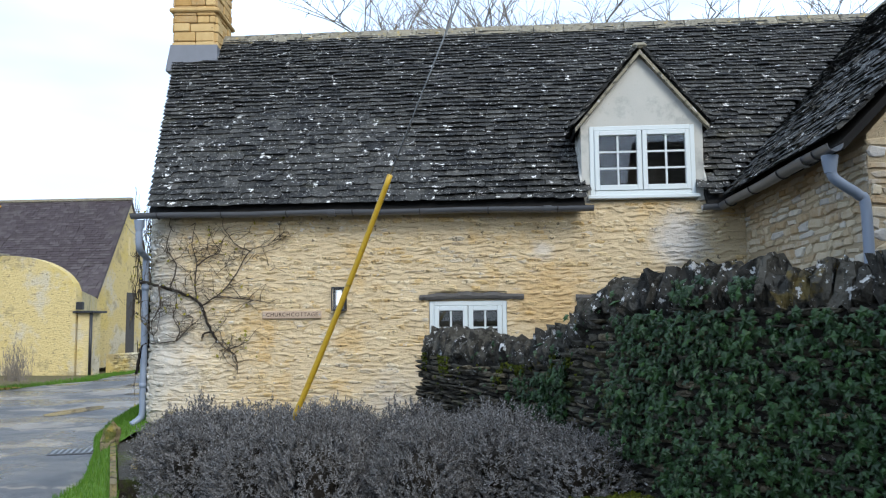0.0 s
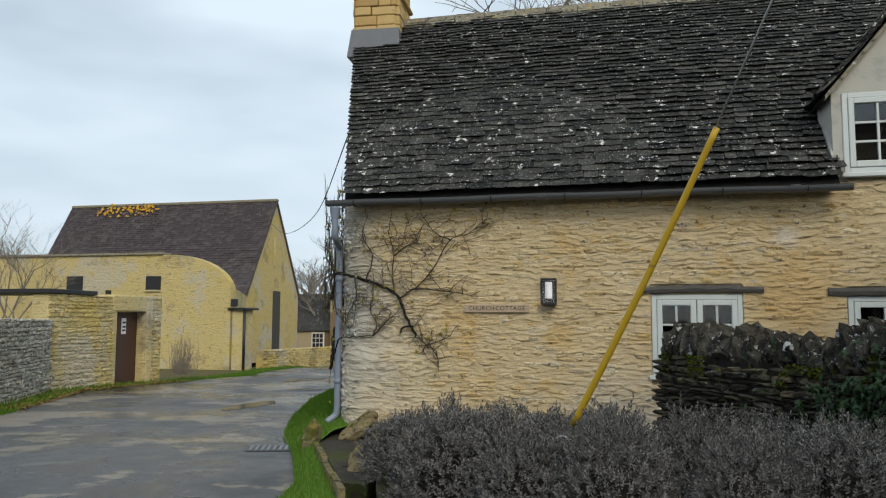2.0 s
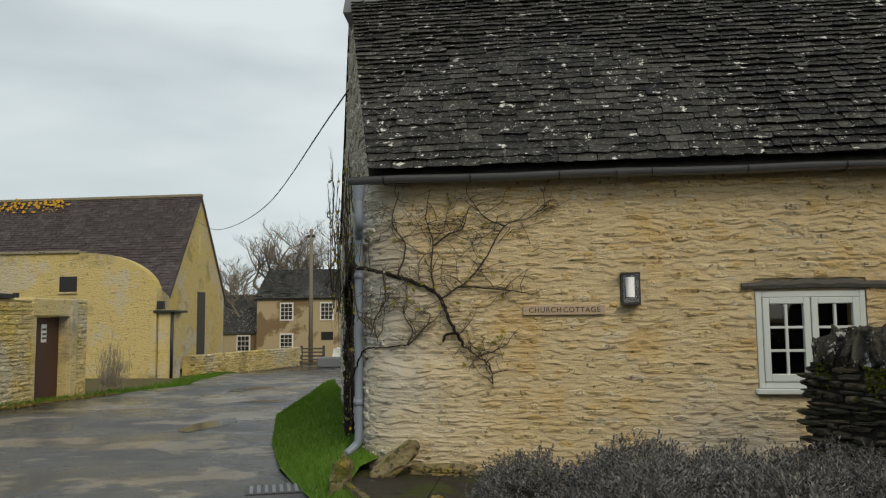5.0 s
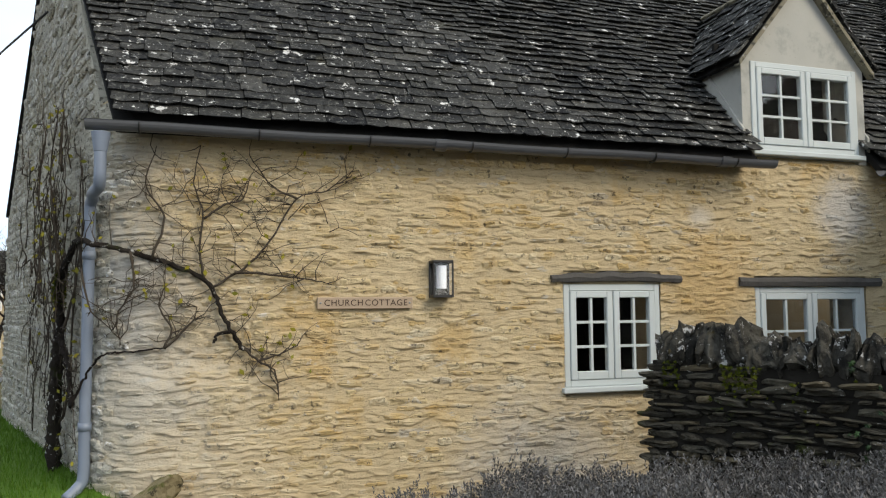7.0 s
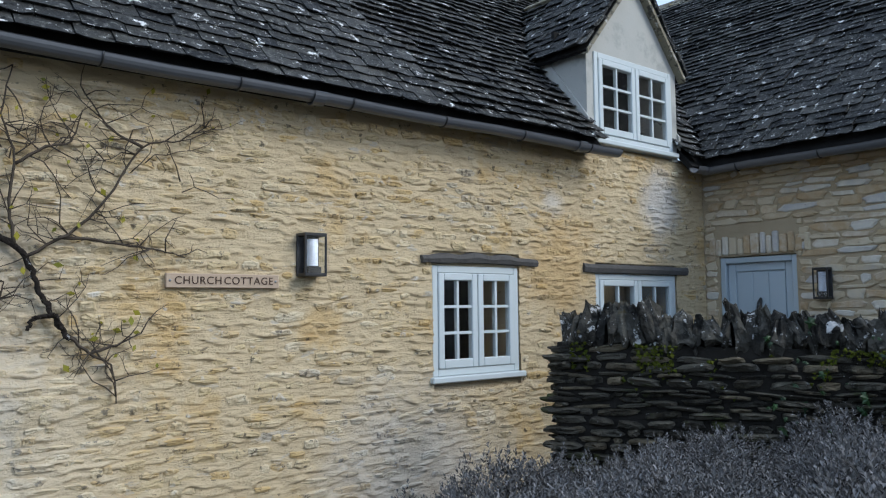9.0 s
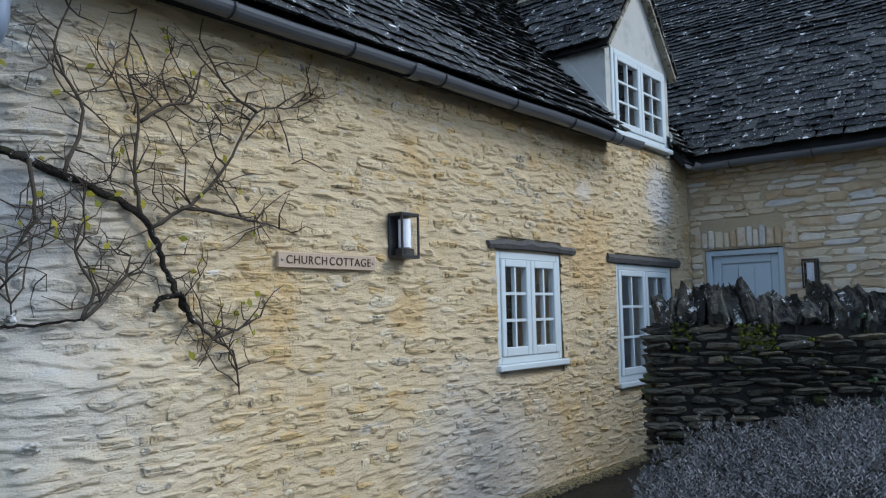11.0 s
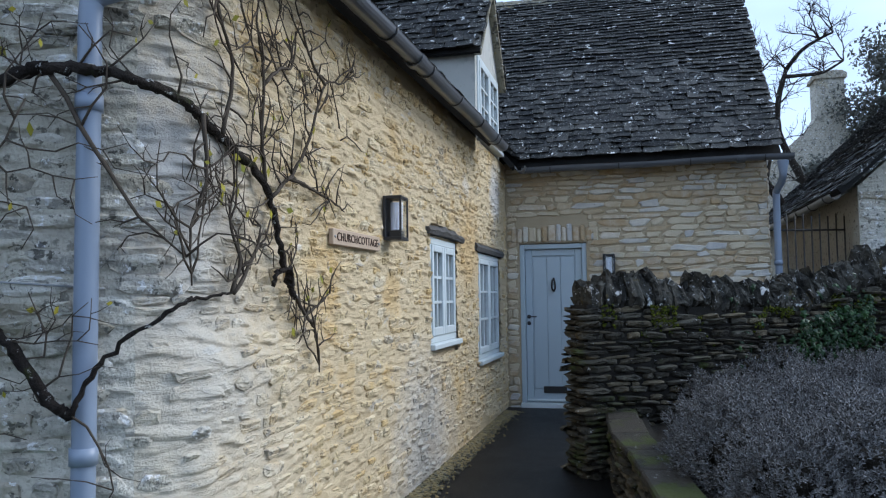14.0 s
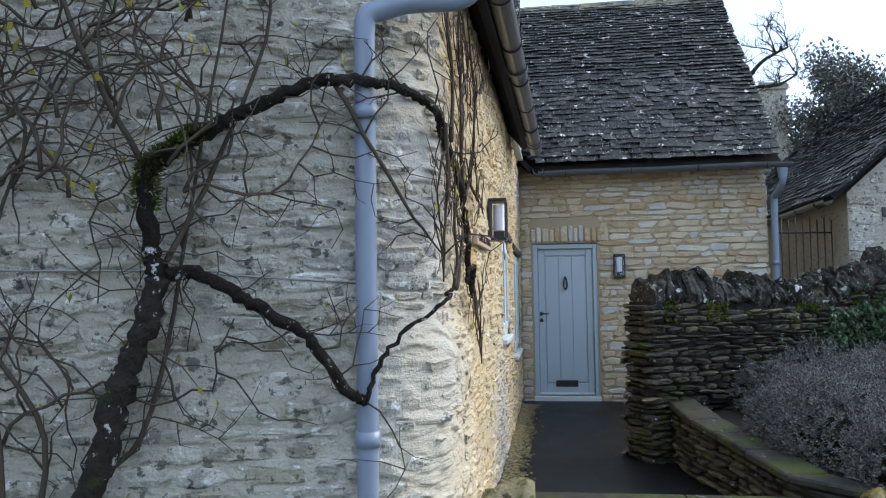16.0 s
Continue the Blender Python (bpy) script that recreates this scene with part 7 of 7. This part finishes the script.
for _ in range(500):
    c = Vector((-14.7, 22.9, -0.1)) + Vector((rg.gauss(0, .18), rg.gauss(0, .18), abs(rg.gauss(0, .45))))
    d = Vector((rg.uniform(-.4, .4), rg.uniform(-.4, .4), 1)) * rg.uniform(.15, .4)
    s = Vector((.006, .004, 0))
    bush.add([c - s, c + s, c + d], [(0, 1, 2)])
o = bush.link("bush", M_BARE)
tagged(o, "thin leafless bush against the gate wall", "bush")

# ---- far cottage, low wall and what stands by it ----
cot = thing("far_cottage", "two-storey stone cottage with white sash windows and a mossy slate roof", "house")
fx0, fx1, fy, fz0, fz1, frz = -24.3, -11.0, 59.4, -1.5, 3.45, 5.7
M_COT = material("buff_cottage", [(0.36, 0.29, 0.18), (0.46, 0.38, 0.25), (0.40, 0.30, 0.17)], scale=2, bump=.4, bump_scale=10, stain=[((0.17, 0.11, 0.06), 0.35, 0.52, 0.05, 0.8)])
block("wall", (fx0, fx1, fy, fy + .5, fz0, fz1), M_COT, cot, bevel=0)
prism("end_wall", [(fy + .5, fz0), (fy + 6, fz0), (fy + 6, fz1), (fy + 3, frz - .1), (fy + .5, fz1)], fx0, fx0 + .5, M_COT, cot, axis="x")
crf = plain("roof", [(fx0 - .2, fy - .2, fz1 - .1), (fx1, fy - .2, fz1 - .1), (fx1, fy + 3, frz), (fx0 - .2, fy + 3, frz), (fx0 - .2, fy + 6.2, fz1 - .1), (fx1, fy + 6.2, fz1 - .1)], [(0, 1, 2, 3), (3, 2, 5, 4)], M_SLATEBED, cot)
_up = Vector((0, 3.2, frz - fz1 + .1))
lay("slate", SLATES, slate_places((0, fy - .2, fz1 - .08), (1, 0, 0), _up, _up.length, lambda d: fx0 - .2, lambda d: fx1, 95, e0=.3, e1=.2, w=(.25, .6)), M_SLATE, crf, (-20, 59, 4), 96, limit=40, rest="slate_rest")
block("chimney", (-14.6, -13.8, fy + 2.6, fy + 3.4, frz - .5, frz + 1.1), M_CHIM, cot, bevel=.03)


def sash(x, z, w, h):
    b = block("window", (x, x + w, fy - .06, fy + .02, z, z + h), M_WHITE, cot, "white sash window", bevel=.01)
    for i in range(3):
        for j in range(4):
            block("pane", (x + .08 + (w - .16) * i / 3 + .02, x + .08 + (w - .16) * (i + 1) / 3 - .02, fy - .07, fy - .05, z + .08 + (h - .16) * j / 4 + .02, z + .08 + (h - .16) * (j + 1) / 4 - .02), M_BLACK, b, bevel=0)


for x in (-22.5, -19.4, -16.2):
    sash(x, 1.75, 1.05, 1.35)
sash(-22.5, -0.55, 1.05, 1.35)
sash(-16.2, -0.55, 1.05, 1.35)
# flat black block drawn for the dark of this small window
block("opening", (-19.3, -18.4, fy - .04, fy + .02, 0.3, .9), M_BLACK, cot, "small dark window", bevel=0)
annex = thing("far_annex", "low cottage annex with a dark slate roof", "house")
block("wall", (-30, -24.3, 60.5, 61, -1.5, .9), M_COT, annex, bevel=0)
plain("roof", [(-30, 60.3, .8), (-24.3, 60.3, .8), (-24.3, 63.5, 3.9), (-30, 63.5, 3.9)], [(0, 1, 2, 3)], M_SLATE, annex)
b = block("window", (-26.3, -25.2, 60.44, 60.5, -.6, .7), M_WHITE, annex, "white window", bevel=.01)
for i in range(3):
    for j in range(3):
        block("pane", (-26.2 + .31 * i, -25.94 + .31 * i, 60.42, 60.45, -.5 + .38 * j, -.18 + .38 * j), M_BLACK, b, bevel=0)
pole = thing("utility_pole", "tall weathered wooden utility pole by the lane", "utility pole")
tube("shaft", [(-18.6, 54.4, -1.4), (-18.6, 54.4, 8.0)], 0.16, 0.12, M_BARE, pole, sides=10, n=1)
block("bracket", (-18.85, -18.35, 54.3, 54.5, 7.4, 7.6), M_BLACK, pole, bevel=.02)
wire = tagged(tube("overhead_wire", [gab(2.75, 4.75, .05), (-10.5, 23, 4.75), (-17, 35, 5.7), (-23.85, 47.6, 7.9)], 0.012, 0.012, M_BLACK, sides=5, n=8), "thin black overhead wire slung from the gable", "wire")
low = thing("field_wall", "low tumbled dry-stone wall along the far verge", "wall")
fw = []
rg = random.Random(7)
for r in range(9):
    x = 0.0
    while x < 12:
        w = rg.uniform(.25, .6)
        fw.append((x + w / 2, -1.15 + .13 * r + .06, w - .02, .12))
        x += w
_a, _d = Vector((-20.6, 40.3, 0)), Vector((0.16, 1, 0)).normalized()
block_v = [_a + _d * q + Vector((e, 0, z)) for q in (0, 12) for e, z in ((0, -1.3), (0, .0), (-.4, .0), (-.4, -1.3))]
plain("core", block_v, [(0, 1, 5, 4), (1, 2, 6, 5), (2, 3, 7, 6), (3, 2, 1, 0), (4, 5, 6, 7)], M_BARN, low)
lay("stone", STONES, face_places(fw, _a, _d, .08, 97, .5), M_BARN, low, _a, 98, limit=120, rest="stone_rest")
fg = thing("field_gate", "weathered wooden field gate beside the low wall", "gate")
for i in range(5):
    block("rail", (-18.6, -17.2, 52.4, 52.46, -1.1 + .24 * i, -1.0 + .24 * i), M_TIMBER, fg, bevel=.01)
for x in (-18.7, -17.2):
    block("post", (x, x + .14, 52.36, 52.5, -1.4, .1), M_TIMBER, fg, bevel=.01)
trough = thing("trough", "dark metal trough standing on the verge", "trough")
tp = bmesh.new()
box(tp, -16.9, -14.9, 50.0, 50.9, -1.2, -.55)
soften(tp, .08)
part("body", tp, M_LEAD, trough)
bg_ = bmesh.new()
bmesh.ops.create_cube(bg_, size=1)
bmesh.ops.subdivide_edges(bg_, edges=bg_.edges[:], cuts=3, use_grid_fill=True)
for vt in bg_.verts:
    vt.co = Vector((vt.co.x * 1.7, vt.co.y * 1.1, vt.co.z * 1.1)) + noise.noise_vector(vt.co * 2) * .16
o = link("bulk_bag", bg_, M_WHITE)
o.location = (-15.7, 53.2, -.65)
tagged(o, "slumped white bulk bag on the verge", "bag")

# ---- lane fittings ----
drain = thing("drain_grate", "rusty slotted iron drain grate in the lane", "drain")
drain.matrix_world = pose(-5.45, 9.95, lie(9.95) + .012, 0, 0, 20)
block("frame", (-.34, .34, -.2, .2, -.03, .008), M_BLACK, drain, bevel=.004)
for i in range(9):
    block("bar", (-.30 + .07 * i, -.265 + .07 * i, -.17, .17, .008, .018), M_STEEL, drain, bevel=.003)
M_PUDDLE = bpy.data.materials.new("puddle")
M_PUDDLE.use_nodes = True
_p = M_PUDDLE.node_tree.nodes["Principled BSDF"]
_p.inputs["Base Color"].default_value, _p.inputs["Roughness"].default_value = (0.05, 0.05, 0.052, 1), 0.16
rg = random.Random(9)
for x, y, a, b in ((-9.4, 20.2, .5, .4), (-8.6, 15.4, .3, 1.1), (-11.5, 25, .5, 1.4)):
    pts = [(x + a * math.cos(t) * (1 + .35 * noise.noise((x + math.cos(t), y + math.sin(t), 1))), y + b * math.sin(t) * (1 + .35 * noise.noise((x + math.cos(t), y + math.sin(t), 7)))) for t in [k * 6.283 / 28 for k in range(28)]]
    v = [(px, py, max(lie(py), lie(py)) + .03 * noise.noise((px * .35, py * .35, 3.1)) + .006) for px, py in pts]
    o = plain("puddle", v, [tuple(range(28))], M_PUDDLE)
    tagged(o, "shallow puddle on the worn asphalt", "puddle", "puddles", kind="structure")
